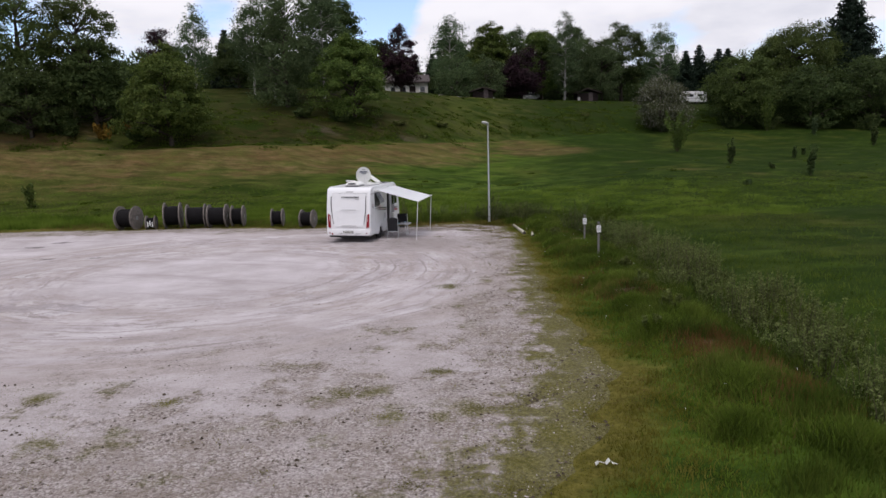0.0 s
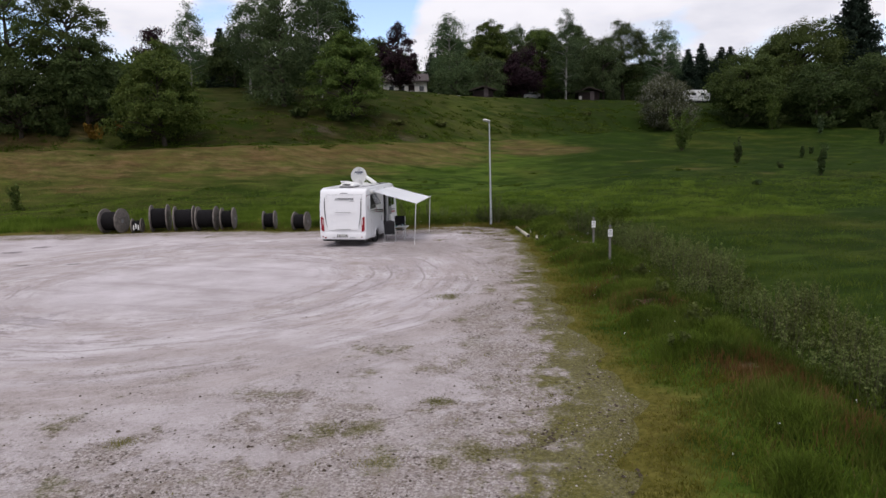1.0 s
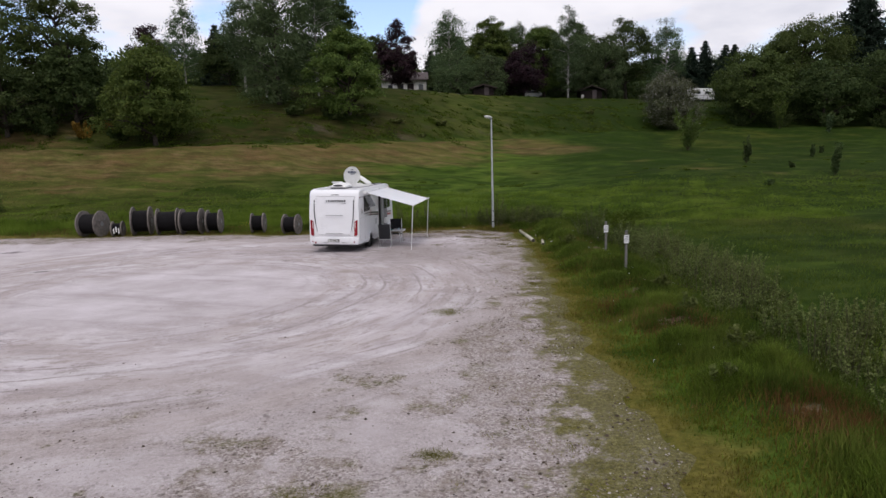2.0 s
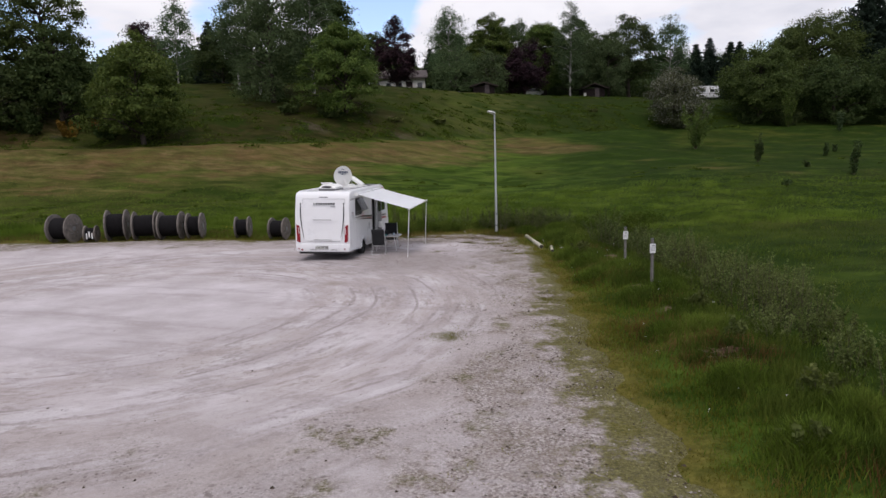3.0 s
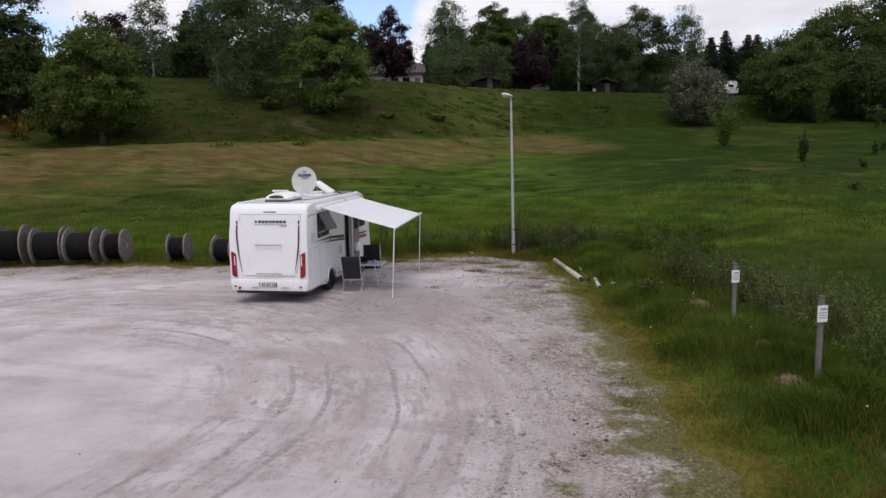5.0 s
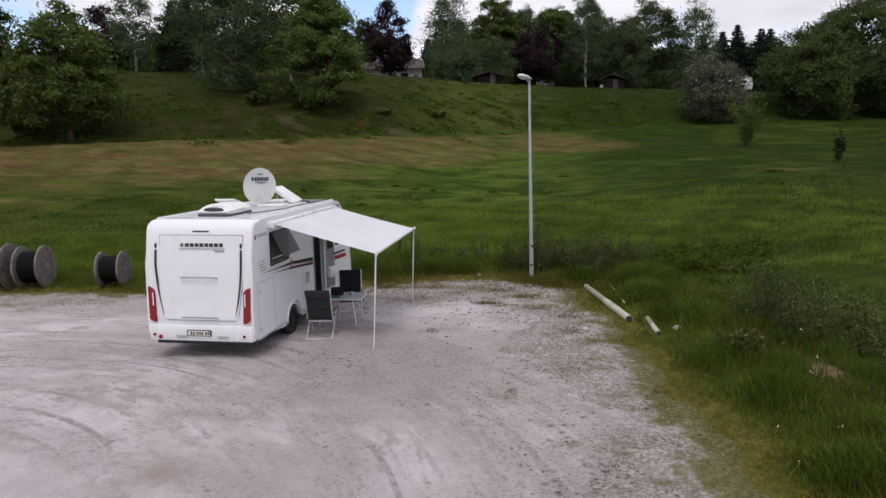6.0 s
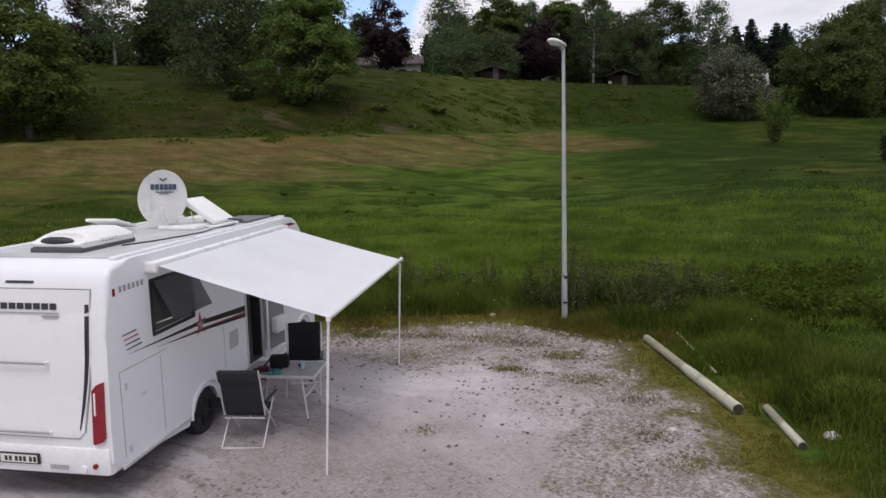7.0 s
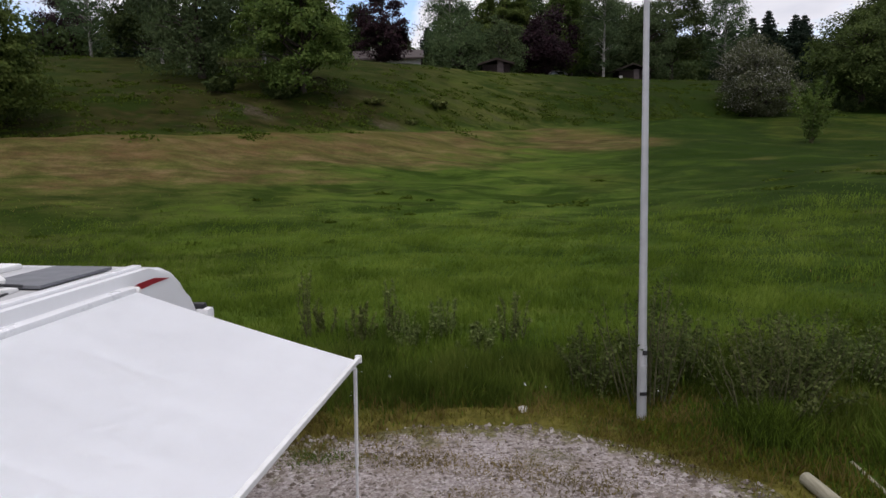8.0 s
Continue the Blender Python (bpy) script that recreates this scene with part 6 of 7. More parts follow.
    pane = part("pane", prism([(0.97, -0.56), (1.92, -0.56), (1.92, 0.0), (0.97, 0.0)], "x", 0.0, 0.02, 0.006, 1), M_PANE, win, "tinted acrylic pane")
    pane.matrix_local = pose(1.19, 0, 2.50, 0, -27, 0)
    for sy in (1.02, 1.86):
        part("stay", tubes(((1.17, sy, 1.95), (1.42, sy, 2.04), 0.008), n=6), M_ALU, win)
    cab = part("cab_window", prism([(5.35, 1.62), (6.05, 1.62), (6.08, 1.72), (5.98, 2.25), (5.35, 2.25)], "x", 1.148, 1.166, 0.006, 1), M_GLASS, van, "tinted cab window")
    # doorway and the door leaf that stands open
    door = part("door", boxes(((0.0, 0.29, 1.50), (0.045, 0.58, 1.80)), bevel=0.015), M_WHITE, van, "white entrance door folded back against the side")
    door.matrix_local = pose(1.235, 4.17, 0, 0, 0, -7)
    part("door_window", boxes(((0.030, 0.29, 1.92), (0.012, 0.36, 0.50)), bevel=0.004), M_GLASS, door)
    part("door_lining", boxes(((0.025, 0.29, 1.50), (0.008, 0.52, 1.72))), M_TABLE, door)
    part("door_bin", boxes(((0.08, 0.29, 1.05), (0.12, 0.36, 0.28)), bevel=0.03), M_PLASTIC_W, door, "pale door bin")
    part("doorway_frame", boxes(((1.165, 3.53, 1.46), (0.03, 0.035, 1.90)), ((1.165, 4.15, 1.46), (0.03, 0.035, 1.90)), ((1.165, 3.84, 2.41), (0.03, 0.64, 0.035))), M_ALU, van)
    # dark sheets on the pocket's faces stand in for the unlit interior
    part("door_lining", boxes(((0.64, 3.84, 1.46), (0.02, 0.6, 1.86))), M_BLACK, van, "black sheet standing for the unlit interior behind the doorway")
    part("door_lining", boxes(((0.88, 4.128, 1.46), (0.52, 0.02, 1.84))), M_BLACK, van)
    part("door_lining", boxes(((0.88, 3.84, 0.545), (0.52, 0.58, 0.02))), M_DARK, van)
    part("insect_screen", boxes(((1.13, 3.66, 1.46), (0.02, 0.20, 1.84))), M_BLACK, van)
    part("entry_step", boxes(((1.30, 3.84, 0.33), (0.34, 0.56, 0.045)), bevel=0.01), M_DARK, van, "grey entry step")
    # windscreen and mirrors
    part("windscreen", prism([(6.30, 2.39), (6.57, 1.95), (6.86, 1.47), (6.88, 1.49), (6.60, 1.99), (6.33, 2.42)], "x", -1.02, 1.02), M_GLASS, van)
    for sx in (-1, 1):
        mir = part("mirror", boxes(((1.24 * sx, 6.44, 2.10), (0.17, 0.16, 0.28)), bevel=0.05), M_WHITE, van, "white wing mirror on a bracket", True)
        part("mirror_glass", boxes(((1.24 * sx, 6.358, 2.08), (0.13, 0.008, 0.18))), M_GLASS, mir)
        part("mirror_arm", boxes(((1.17 * sx, 6.42, 2.26), (0.18, 0.09, 0.07)), bevel=0.02), M_BLACK, mir)
    # bonnet seam and front lamps
    part("headlight", boxes(((-0.85, 7.2, 0.98), (0.34, 0.12, 0.2)), bevel=0.03), M_GLASS, van)
    part("headlight", boxes(((0.85, 7.2, 0.98), (0.34, 0.12, 0.2)), bevel=0.03), M_GLASS, van)
    # the cab's front stands steeper than the first outline
    bpy.context.view_layer.update()
    for ob in van.children_recursive:
        if ob.type != "MESH":
            continue
        m = van.matrix_world.inverted() @ ob.matrix_world
        back = m.inverted()
        for v in ob.data.vertices:
            p = m @ v.co
            if p.y > 6.5:
                p.y = 6.5 + (p.y - 6.5) * (1 - 0.62 * min(1.0, max(0.0, (2.1 - p.z) / 0.6)))
                v.co = back @ p
    # rooftop gear
    ac = part("air_conditioner", boxes(((-0.03, 1.42, 2.89), (0.72, 1.12, 0.07)), bevel=0.02), M_DARK, van, "white rooftop air conditioner on a grey base")
    hood = [(-0.385, 2.92), (0.325, 2.92), (0.335, 2.99), (0.28, 3.07), (0.14, 3.115), (-0.20, 3.115), (-0.34, 3.07), (-0.395, 2.99)]
    bm = prism(hood, "y", 0.88, 1.96, 0.05, 3)
    for v in bm.verts:
        if v.co.z > 3.0:
            v.co.y += 0.18 if v.co.y < 1.3 else -0.10
    part("hood", bm, M_PLASTIC_W, ac, "white moulded hood", True)
    bm = bmesh.new()
    bmesh.ops.create_uvsphere(bm, u_segments=20, v_segments=8, radius=1, matrix=Matrix.Translation((-0.06, 0.945, 3.0)) @ Matrix.Diagonal((0.235, 0.075, 0.062, 1)))
    part("grille", bm, M_BLACK, ac, "dark oval intake", True)
    bars(ac, "maker_mark", M_VINYL, "x", 0.33, [(1.25 + 0.07 * i, 2.96, 1.29 + 0.07 * i, 3.0) for i in range(5)])
    hatch = part("roof_hatch", boxes(((-0.62, 2.80, 2.89), (0.5, 0.5, 0.06)), bevel=0.015), M_PLASTIC_W, van, "white roof hatch with a raised lid")
    lid = part("lid", boxes(((0, 0.26, 0.03), (0.52, 0.54, 0.05)), bevel=0.02), M_PLASTIC_W, hatch, "", True)
    lid.matrix_local = pose(-0.62, 3.06, 2.93, 0, 0, 180) @ pose(0, 0, 0, 16, 0, 0)
    # satellite dish
    dish = part("satellite_dish", boxes(((0.20, 3.62, 2.90), (0.66, 0.74, 0.07)), bevel=0.03), M_PLASTIC_W, van, "white motorised satellite dish raised on the roof")
    bm = bmesh.new()
    R = 0.44
    rings = [[bm.verts.new((0, 0, -0.075))]]
    for k in range(1, 7):
        rr = R * k / 6
        rings.append([bm.verts.new((rr * math.cos(a) * 0.96, rr * math.sin(a) * 1.04, -0.075 * (1 - (k / 6) ** 2))) for a in np.linspace(0, 2 * math.pi, 32, endpoint=False)])
    for a in range(32):
        bm.faces.new((rings[0][0], rings[1][a], rings[1][(a + 1) % 32]))
    for k in range(1, 6):
        for a in range(32):
            bm.faces.new((rings[k][a], rings[k + 1][a], rings[k + 1][(a + 1) % 32], rings[k][(a + 1) % 32]))
    bmesh.ops.solidify(bm, geom=bm.faces[:], thickness=0.012)
    turn = pose(-0.11, 3.42, 3.38, 0, 0, 4) @ pose(0, 0, 0, 80, 0, 0)
    refl = part("reflector", bm, M_PLASTIC_W, dish, "white dish with a dark printed mark", True, turn)
    # printed mark on the dish: chevron, six heavy bars, thin lines
    def print_bar(u0, v0, u1, v1):
        r2 = ((u0 + u1) ** 2 + (v0 + v1) ** 2) / 4 / R ** 2
        b = bmesh.new()
        box(b, ((u0 + u1) / 2, (v0 + v1) / 2, -0.075 * (1 - r2) + 0.012), (u1 - u0, v1 - v0, 0.012))
        part("printed_bar", b, M_INK_BLUE, refl)
    for i in range(6):
        print_bar(-0.22 + 0.075 * i, 0.135, -0.162 + 0.075 * i, 0.225)
    print_bar(-0.14, 0.09, 0.15, 0.105)
    print_bar(-0.08, 0.065, 0.07, 0.075)
    for s in (-1, 1):
        b = bmesh.new()
        box(b, (0.03 * s, 0.30, -0.02), (0.075, 0.022, 0.012), Matrix.Rotation(0.55 * s, 4, "Z"))
        part("printed_chevron", b, M_INK_BLUE, refl)
    part("feed_arm", tubes(((0.02, 3.38, 2.96), (0.06, 3.12, 3.17), 0.018), ((0.06, 3.12, 3.17), (0.06, 3.11, 3.24), 0.03), n=8), M_PLASTIC_W, dish, "", True)
    part("tilt_bracket", boxes(((-0.02, 3.47, 3.0), (0.20, 0.10, 0.22)), bevel=0.02), M_PLASTIC_W, dish)
    # tilted roof-light lid behind the dish, held open by a stay
    light = part("roof_light", boxes(((0.45, 3.98, 2.885), (0.60, 0.70, 0.05)), bevel=0.02), M_PLASTIC_W, van, "roof light with its cushion-shaped lid propped open")
    lid = part("lid", boxes(((-0.33, 0, 0.045), (0.68, 0.66, 0.09)), bevel=0.035), M_PLASTIC_W, light, "", True)
    lid.matrix_local = pose(0.62, 3.98, 2.905, 0, 34, 0)
    part("stay", tubes(((0.27, 3.72, 2.90), (0.20, 3.72, 3.13), 0.012), n=6), M_ALU, light)
    part("solar_panel", boxes(((0.60, 4.85, 2.895), (0.62, 0.95, 0.03)), bevel=0.006), M_SOLAR, van, "dark solar panel")
    part("roof_vent", boxes(((-0.35, 5.15, 2.89), (0.45, 0.45, 0.06)), bevel=0.02), M_PLASTIC_W, van)
    bm = bmesh.new()
    pts = [(0.45, 1.5), (0.62, 1.95), (0.74, 2.5), (0.80, 3.0), (0.72, 3.5), (0.80, 4.0), (0.70, 4.35)]
    path_tube(bm, [(u, v, 2.875) for u, v in pts], 0.011, 6)
    part("roof_cable", bm, M_BLACK, van, "black cable")
    bm = bmesh.new()
    path_tube(bm, [(0.30, 3.95, 2.95), (0.45, 4.1, 2.985), (0.70, 4.1, 2.97), (0.86, 4.25, 2.93)], 0.014, 6)
    part("roof_cable", bm, M_BLACK, van)
    return van


def build_awning():
    aw = thing("awning", VAN, "white roll-out awning on two slim poles beside motorhome", "awning")
    part("cassette", boxes(((1.215, 3.04, 2.70), (0.14, 4.22, 0.10)), bevel=0.035), M_WHITE, aw, "white awning box", True)
    part("end_cap", boxes(((1.23, 0.90, 2.69), (0.17, 0.08, 0.14)), bevel=0.03), M_PLASTIC_W, aw)
    part("end_cap", boxes(((1.225, 5.17, 2.69), (0.15, 0.05, 0.11)), bevel=0.03), M_PLASTIC_W, aw)
    # the cloth sags a little between box and front bar
    bm = bmesh.new()
    nu, nv = 14, 12
    grid = []
    for i in range(nu + 1):
        u = i / nu
        row = []
        for j in range(nv + 1):
            v = j / nv
            y = (0.98 + 4.16 * v) * (1 - u) + (0.98 + 4.02 * v) * u
            z = 2.705 + (2.085 + 0.06 * v - 2.705) * u - 0.012 * math.sin(math.pi * u) - 0.006 * math.sin(math.pi * v) * u
            row.append(bm.verts.new((1.25 + 2.22 * u, y, z)))
        grid.append(row)
    for i in range(nu):
        for j in range(nv):
            bm.faces.new((grid[i][j], grid[i + 1][j], grid[i + 1][j + 1], grid[i][j + 1]))
    bmesh.ops.solidify(bm, geom=bm.faces[:], thickness=0.006)
    part("cloth", bm, M_FABRIC, aw, "taut white fabric", True)
    fb = part("front_bar", prism([(0.94, 2.065), (0.94, 2.11), (5.04, 2.165), (5.04, 2.12)], "x", 3.455, 3.50, 0.014, 2), M_ALU_W, aw, "", True)
    part("bar_cap", boxes(((3.478, 0.93, 2.085), (0.06, 0.04, 0.075)), bevel=0.015), M_PLASTIC_W, fb)
    part("bar_cap", boxes(((3.478, 5.05, 2.14), (0.06, 0.04, 0.075)), bevel=0.015), M_PLASTIC_W, fb)
    for y, foot in ((0.98, (3.36, 0.98)), (5.0, (3.32, 5.35))):
        leg = part("support_leg", tubes(((3.46, y, 2.07), ((3.46 + foot[0]) / 2, (y + foot[1]) / 2, 1.045), 0.018), (((3.46 + foot[0]) / 2, (y + foot[1]) / 2, 1.05), (foot[0], foot[1], 0.02), 0.014), n=10), M_ALU_W, aw, "slim white pole", True)
        part("foot", boxes(((foot[0], foot[1], 0.012), (0.09, 0.09, 0.02)), bevel=0.006), M_PLASTIC_W, leg)


def build_chair(m, label, mat, recline=14, headrest=True):
    ch = thing("camping_chair", m, label, "chair", "camping chairs")
    sw, sh = 0.56, 0.44
    t = math.tan(radians(recline))
    top = 1.15 if headrest else 1.05
    by = lambda z: -0.22 - (z - sh) * t
    bm = bmesh.new()
    zc, hb = (sh + 0.04 + top) / 2, (top - sh - 0.04) / math.cos(radians(recline))
    box(bm, (0, by(zc), zc), (sw - 0.02, 0.03, hb), Matrix.Rotation(radians(recline), 4, "X"), 0.014)
    zh = top - 0.09
    box(bm, (0, by(zh) - 0.03, zh), (sw - 0.01, 0.05, 0.17), Matrix.Rotation(radians(recline), 4, "X"), 0.02)
    for q in (0.3, 0.5, 0.7):
        zq = sh + 0.04 + (top - sh) * q
        box(bm, (0, by(zq), zq), (sw - 0.10, 0.042, 0.012), Matrix.Rotation(radians(recline), 4, "X"), 0.004)
    part("backrest", bm, mat, ch, "padded dark backrest", True)
    part("seat", boxes(((0, 0.02, sh), (sw - 0.02, 0.46, 0.045)), bevel=0.018), mat, ch, "", True)
    for sx in (-1, 1):
        x = sx * (sw / 2 + 0.01)
        part("back_frame", tubes(((x, by(sh), sh), (x, by(top), top), 0.013), n=8), M_ALU, ch, "aluminium tube", True)
        part("armrest", boxes(((x * 1.08, 0.0, 0.64), (0.05, 0.48, 0.03)), bevel=0.012), M_BLACK, ch, "", True)
        part("leg", tubes(((x, 0.22, 0.62), (x, -0.40, 0.015), 0.012), n=8), M_ALU, ch, "crossing tube leg", True)
        part("leg", tubes(((x * 0.96, -0.24, 0.62), (x * 0.96, 0.30, 0.015), 0.012), n=8), M_ALU, ch, "", True)
    part("foot_bar", tubes(((-sw / 2 - 0.01, -0.40, 0.020), (sw / 2 + 0.01, -0.40, 0.020), 0.019), n=8), M_ALU, ch, "", True)
    part("foot_bar", tubes(((-sw / 2, 0.30, 0.016), (sw / 2, 0.30, 0.016), 0.014), n=8), M_ALU, ch, "", True)
    part("cross_bar", tubes(((-sw / 2, by(sh) - 0.02, 0.40), (sw / 2, by(sh) - 0.02, 0.40), 0.011), n=8), M_ALU, ch, "", True)
    return ch


def build_camp():
    build_chair(VAN @ pose(1.88, 2.02, 0.0, 0, 0, 6), "grey mesh reclining camp chair with aluminium frame", M_MESH, 16)
    build_chair(VAN @ pose(2.0, 3.86, 0.0, 0, 0, 196), "black padded camp chair facing folding table", M_BLACK_CLOTH, 10)
    tb = thing("folding_table", VAN @ pose(2.02, 2.98, 0.0, 0, 0, 4), "grey folding camp table with splayed metal legs", "table")
    part("tabletop", boxes(((0, 0, 0.715), (1.15, 0.72, 0.03)), bevel=0.01), M_TABLE, tb, "grey laminate top")
    part("edge_trim", boxes(((0, -0.365, 0.712), (1.17, 0.018, 0.042)), ((0, 0.365, 0.712), (1.17, 0.018, 0.042)), ((-0.58, 0, 0.712), (0.018, 0.74, 0.042)), ((0.58, 0, 0.712), (0.018, 0.74, 0.042)), bevel=0.004), M_ALU, tb)
    for sx in (-1, 1):
        for sy in (-1, 1):
            leg = part("leg", tubes(((sx * 0.34, sy * 0.24, 0.70), (sx * 0.46, sy * 0.36, 0.02), 0.014), n=8), M_ALU, tb, "", True)
            part("rubber_foot", tubes(((sx * 0.455, sy * 0.355, 0.05), (sx * 0.462, sy * 0.362, 0.0), 0.02), n=8), M_BLACK, leg)
    for sx in (-1, 1):
        part("stretcher", tubes(((0.40 * sx, -0.30, 0.36), (0.40 * sx, 0.30, 0.36), 0.009), n=6), M_ALU, tb)
    bag = thing("shoulder_bag", VAN @ pose(1.93, 3.02, 0.73, 0, 0, 15), "black shoulder bag lying on the table", "bag")
    bm = bmesh.new()
    box(bm, (0, 0, 0.10), (0.30, 0.16, 0.20), None, 0.05, 3)
    part("bag_body", bm, M_BLACK_CLOTH, bag, "", True)
    bm = bmesh.new()
    path_tube(bm, [(-0.13, 0, 0.16), (-0.24, -0.10, 0.04), (-0.20, -0.22, 0.02), (-0.05, -0.24, 0.02), (0.05, -0.14, 0.03)], 0.014, 6)
    part("strap", bm, M_BLACK_CLOTH, bag)
    lens = thing("folded_cloth", VAN @ pose(1.72, 2.80, 0.73, 0, 0, 30), "dark red folded cloth on the table", "cloth")
    part("fold", boxes(((0, 0, 0.02), (0.24, 0.14, 0.04)), ((0.03, 0.01, 0.05), (0.16, 0.10, 0.03)), bevel=0.012), M_MAROON, lens)
    pouch = thing("pouch", VAN @ pose(1.98, 2.70, 0.73, 0, 0, 25), "small teal cloth pouch on the table", "pouch")
    part("pouch_body", boxes(((0, 0, 0.02), (0.20, 0.11, 0.035)), ((0.05, 0.01, 0.045), (0.09, 0.08, 0.02)), bevel=0.012), M_TEAL, pouch)
    cup = thing("beaker", VAN @ pose(2.32, 2.98, 0.73), "pale blue plastic beaker on the table", "cup")
    bm = bmesh.new()
    rings = [[bm.verts.new((r * math.cos(a), r * math.sin(a), z)) for a in np.linspace(0, 2 * math.pi, 18, endpoint=False)] for r, z in ((0.03, 0.0), (0.036, 0.05), (0.040, 0.10), (0.037, 0.10), (0.033, 0.05), (0.027, 0.008))]
    for p, q in zip(rings, rings[1:]):
        for i in range(18):
            bm.faces.new((p[i], p[(i + 1) % 18], q[(i + 1) % 18], q[i]))
    bm.faces.new(rings[0])
    bm.faces.new(rings[-1])
    part("cup_wall", bm, M_PALE_BLUE, cup, "", True)
    phone = thing("phone", VAN @ pose(2.24, 3.12, 0.73, 0, 0, 25), "small black phone lying on the table", "phone")
    part("case", boxes(((0, 0, 0.008), (0.075, 0.15, 0.012)), bevel=0.005), M_BLACK, phone)
    part("screen", boxes(((0, 0, 0.0148), (0.066, 0.138, 0.0016))), M_GLASS, phone)


# ---- street lamp, cable drums, logs, posts ----
def build_lamp():
    gz = ground_z(2.61, 41.95) - 0.03
    lamp = thing("street_lamp", pose(2.61, 41.95, gz), "tall galvanised street lamp in long grass", "street lamp")
    H = 6.2 - gz
    bm = bmesh.new()
    tube(bm, (0, 0, 0), (0, 0, 1.1), 0.070, 0.066, 16)
    tube(bm, (0, 0, 1.1), (0, 0, H), 0.060, 0.036, 16)
    part("pole", bm, M_GALV, lamp, "tapered grey steel pole", True)
    part("service_door", boxes(((0, -0.068, 0.7), (0.07, 0.012, 0.28)), bevel=0.004), M_GALV, lamp)
    part("sticker", boxes(((0, -0.070, 0.42), (0.10, 0.006, 0.05))), M_BLACK, lamp)
    part("sticker", boxes(((0.02, -0.066, 1.02), (0.07, 0.006, 0.07))), M_BLACK, lamp)
    part("spigot", tubes(((0, 0.02, H - 0.04), (-0.10, -0.08, H + 0.06), 0.05), n=12), M_GALV, lamp, "", True)
    bm = bmesh.new()
    bmesh.ops.create_uvsphere(bm, u_segments=24, v_segments=14, radius=1)
    for v in bm.verts:
        c = v.co
        w = 0.8 + 0.25 * (-c.y)
        c.x, c.z = c.x * 0.17 * w, c.z * (0.10 if c.z > 0 else 0.07) * w
        c.y *= 0.38
    head = part("lamp_head", bm, M_LAMPHEAD, lamp, "pale oval lamp head", True, pose(-0.15, -0.13, H + 0.085, -8, 0, -50) @ Matrix.Diagonal((0.85, 0.80, 0.95, 1)))
    bm = bmesh.new()
    bmesh.ops.create_uvsphere(bm, u_segments=20, v_segments=10, radius=1, matrix=Matrix.Translation((0, -0.10, -0.035)) @ Matrix.Diagonal((0.115, 0.20, 0.05, 1)))
    part("lens", bm, M_PLASTIC_W, head, "clouded lens", True)


def build_drum(x, y, r, w, yaw, label, banded=False):
    d = thing("cable_drum", pose(x, y, ground_z(x, y) - 0.03, 0, 0, yaw), label, "cable drum", "cable drums")
    bm = bmesh.new()
    prof = [(-w / 2 + 0.03, 0.2 * r)] + [(-w / 2 + 0.04 + (w - 0.08) * i / 30, r * (0.74 if i % 2 else 0.71)) for i in range(31)] + [(w / 2 - 0.03, 0.2 * r)]
    rings = [[bm.verts.new((u, q * math.cos(a), r + q * math.sin(a))) for a in np.linspace(0, 2 * math.pi, 24, endpoint=False)] for u, q in prof]
    for p, q in zip(rings, rings[1:]):
        for k in range(24):
            bm.faces.new((p[k], p[(k + 1) % 24], q[(k + 1) % 24], q[k]))
    part("cable", bm, M_CABLE, d, "wound black cable", True)
    for sx in (-1, 1):
        bm = bmesh.new()
        bmesh.ops.create_cone(bm, cap_ends=True, segments=32, radius1=r, radius2=r, depth=0.07, matrix=Matrix.Translation((sx * w / 2, 0, r)) @ Matrix.Rotation(math.pi / 2, 4, "Y"))
        es = [e for e in bm.edges if len(e.link_faces) == 2 and e.calc_face_angle(0) > 1.2]
        bmesh.ops.bevel(bm, geom=es, offset=0.012, segments=1, affect="EDGES")
        fl = part("flange", bm, M_SPOOL, d, "weathered grey wooden flange")
        ofs = sx * (w / 2 + 0.036)
        for i in range(7):
            u = -r + 2 * r * (i + 0.5) / 7
            hl = math.sqrt(max(0.02, r * r - (abs(u) + r / 7) ** 2)) if abs(u) + r / 7 < r else 0.12 * r
            part("plank", boxes(((ofs, u, r), (0.012, 2 * r / 7 - 0.018, 2 * hl)),), M_SPOOL, fl)
        bm = bmesh.new()
        tube(bm, (ofs - 0.01 * sx, 0, r), (ofs + 0.025 * sx, 0, r), r * 0.17, n=16)
        part("hub_plate", bm, M_STEEL, fl, "", True)
        for i in range(4):
            a = math.pi / 4 + i * math.pi / 2
            bm = bmesh.new()
            tube(bm, (ofs, r * 0.42 * math.cos(a), r + r * 0.42 * math.sin(a)), (ofs + 0.03 * sx, r * 0.42 * math.cos(a), r + r * 0.42 * math.sin(a)), 0.022, n=8)
            part("bolt", bm, M_STEEL, fl)
    if banded:
        for i in range(3):
            part("white_band", boxes(((-w * 0.25 + w * 0.25 * i, -r * 0.74, r * (0.8 + 0.2 * (i % 2))), (0.06, 0.04, r * 0.7))), M_PLASTIC_W, d)
    return d


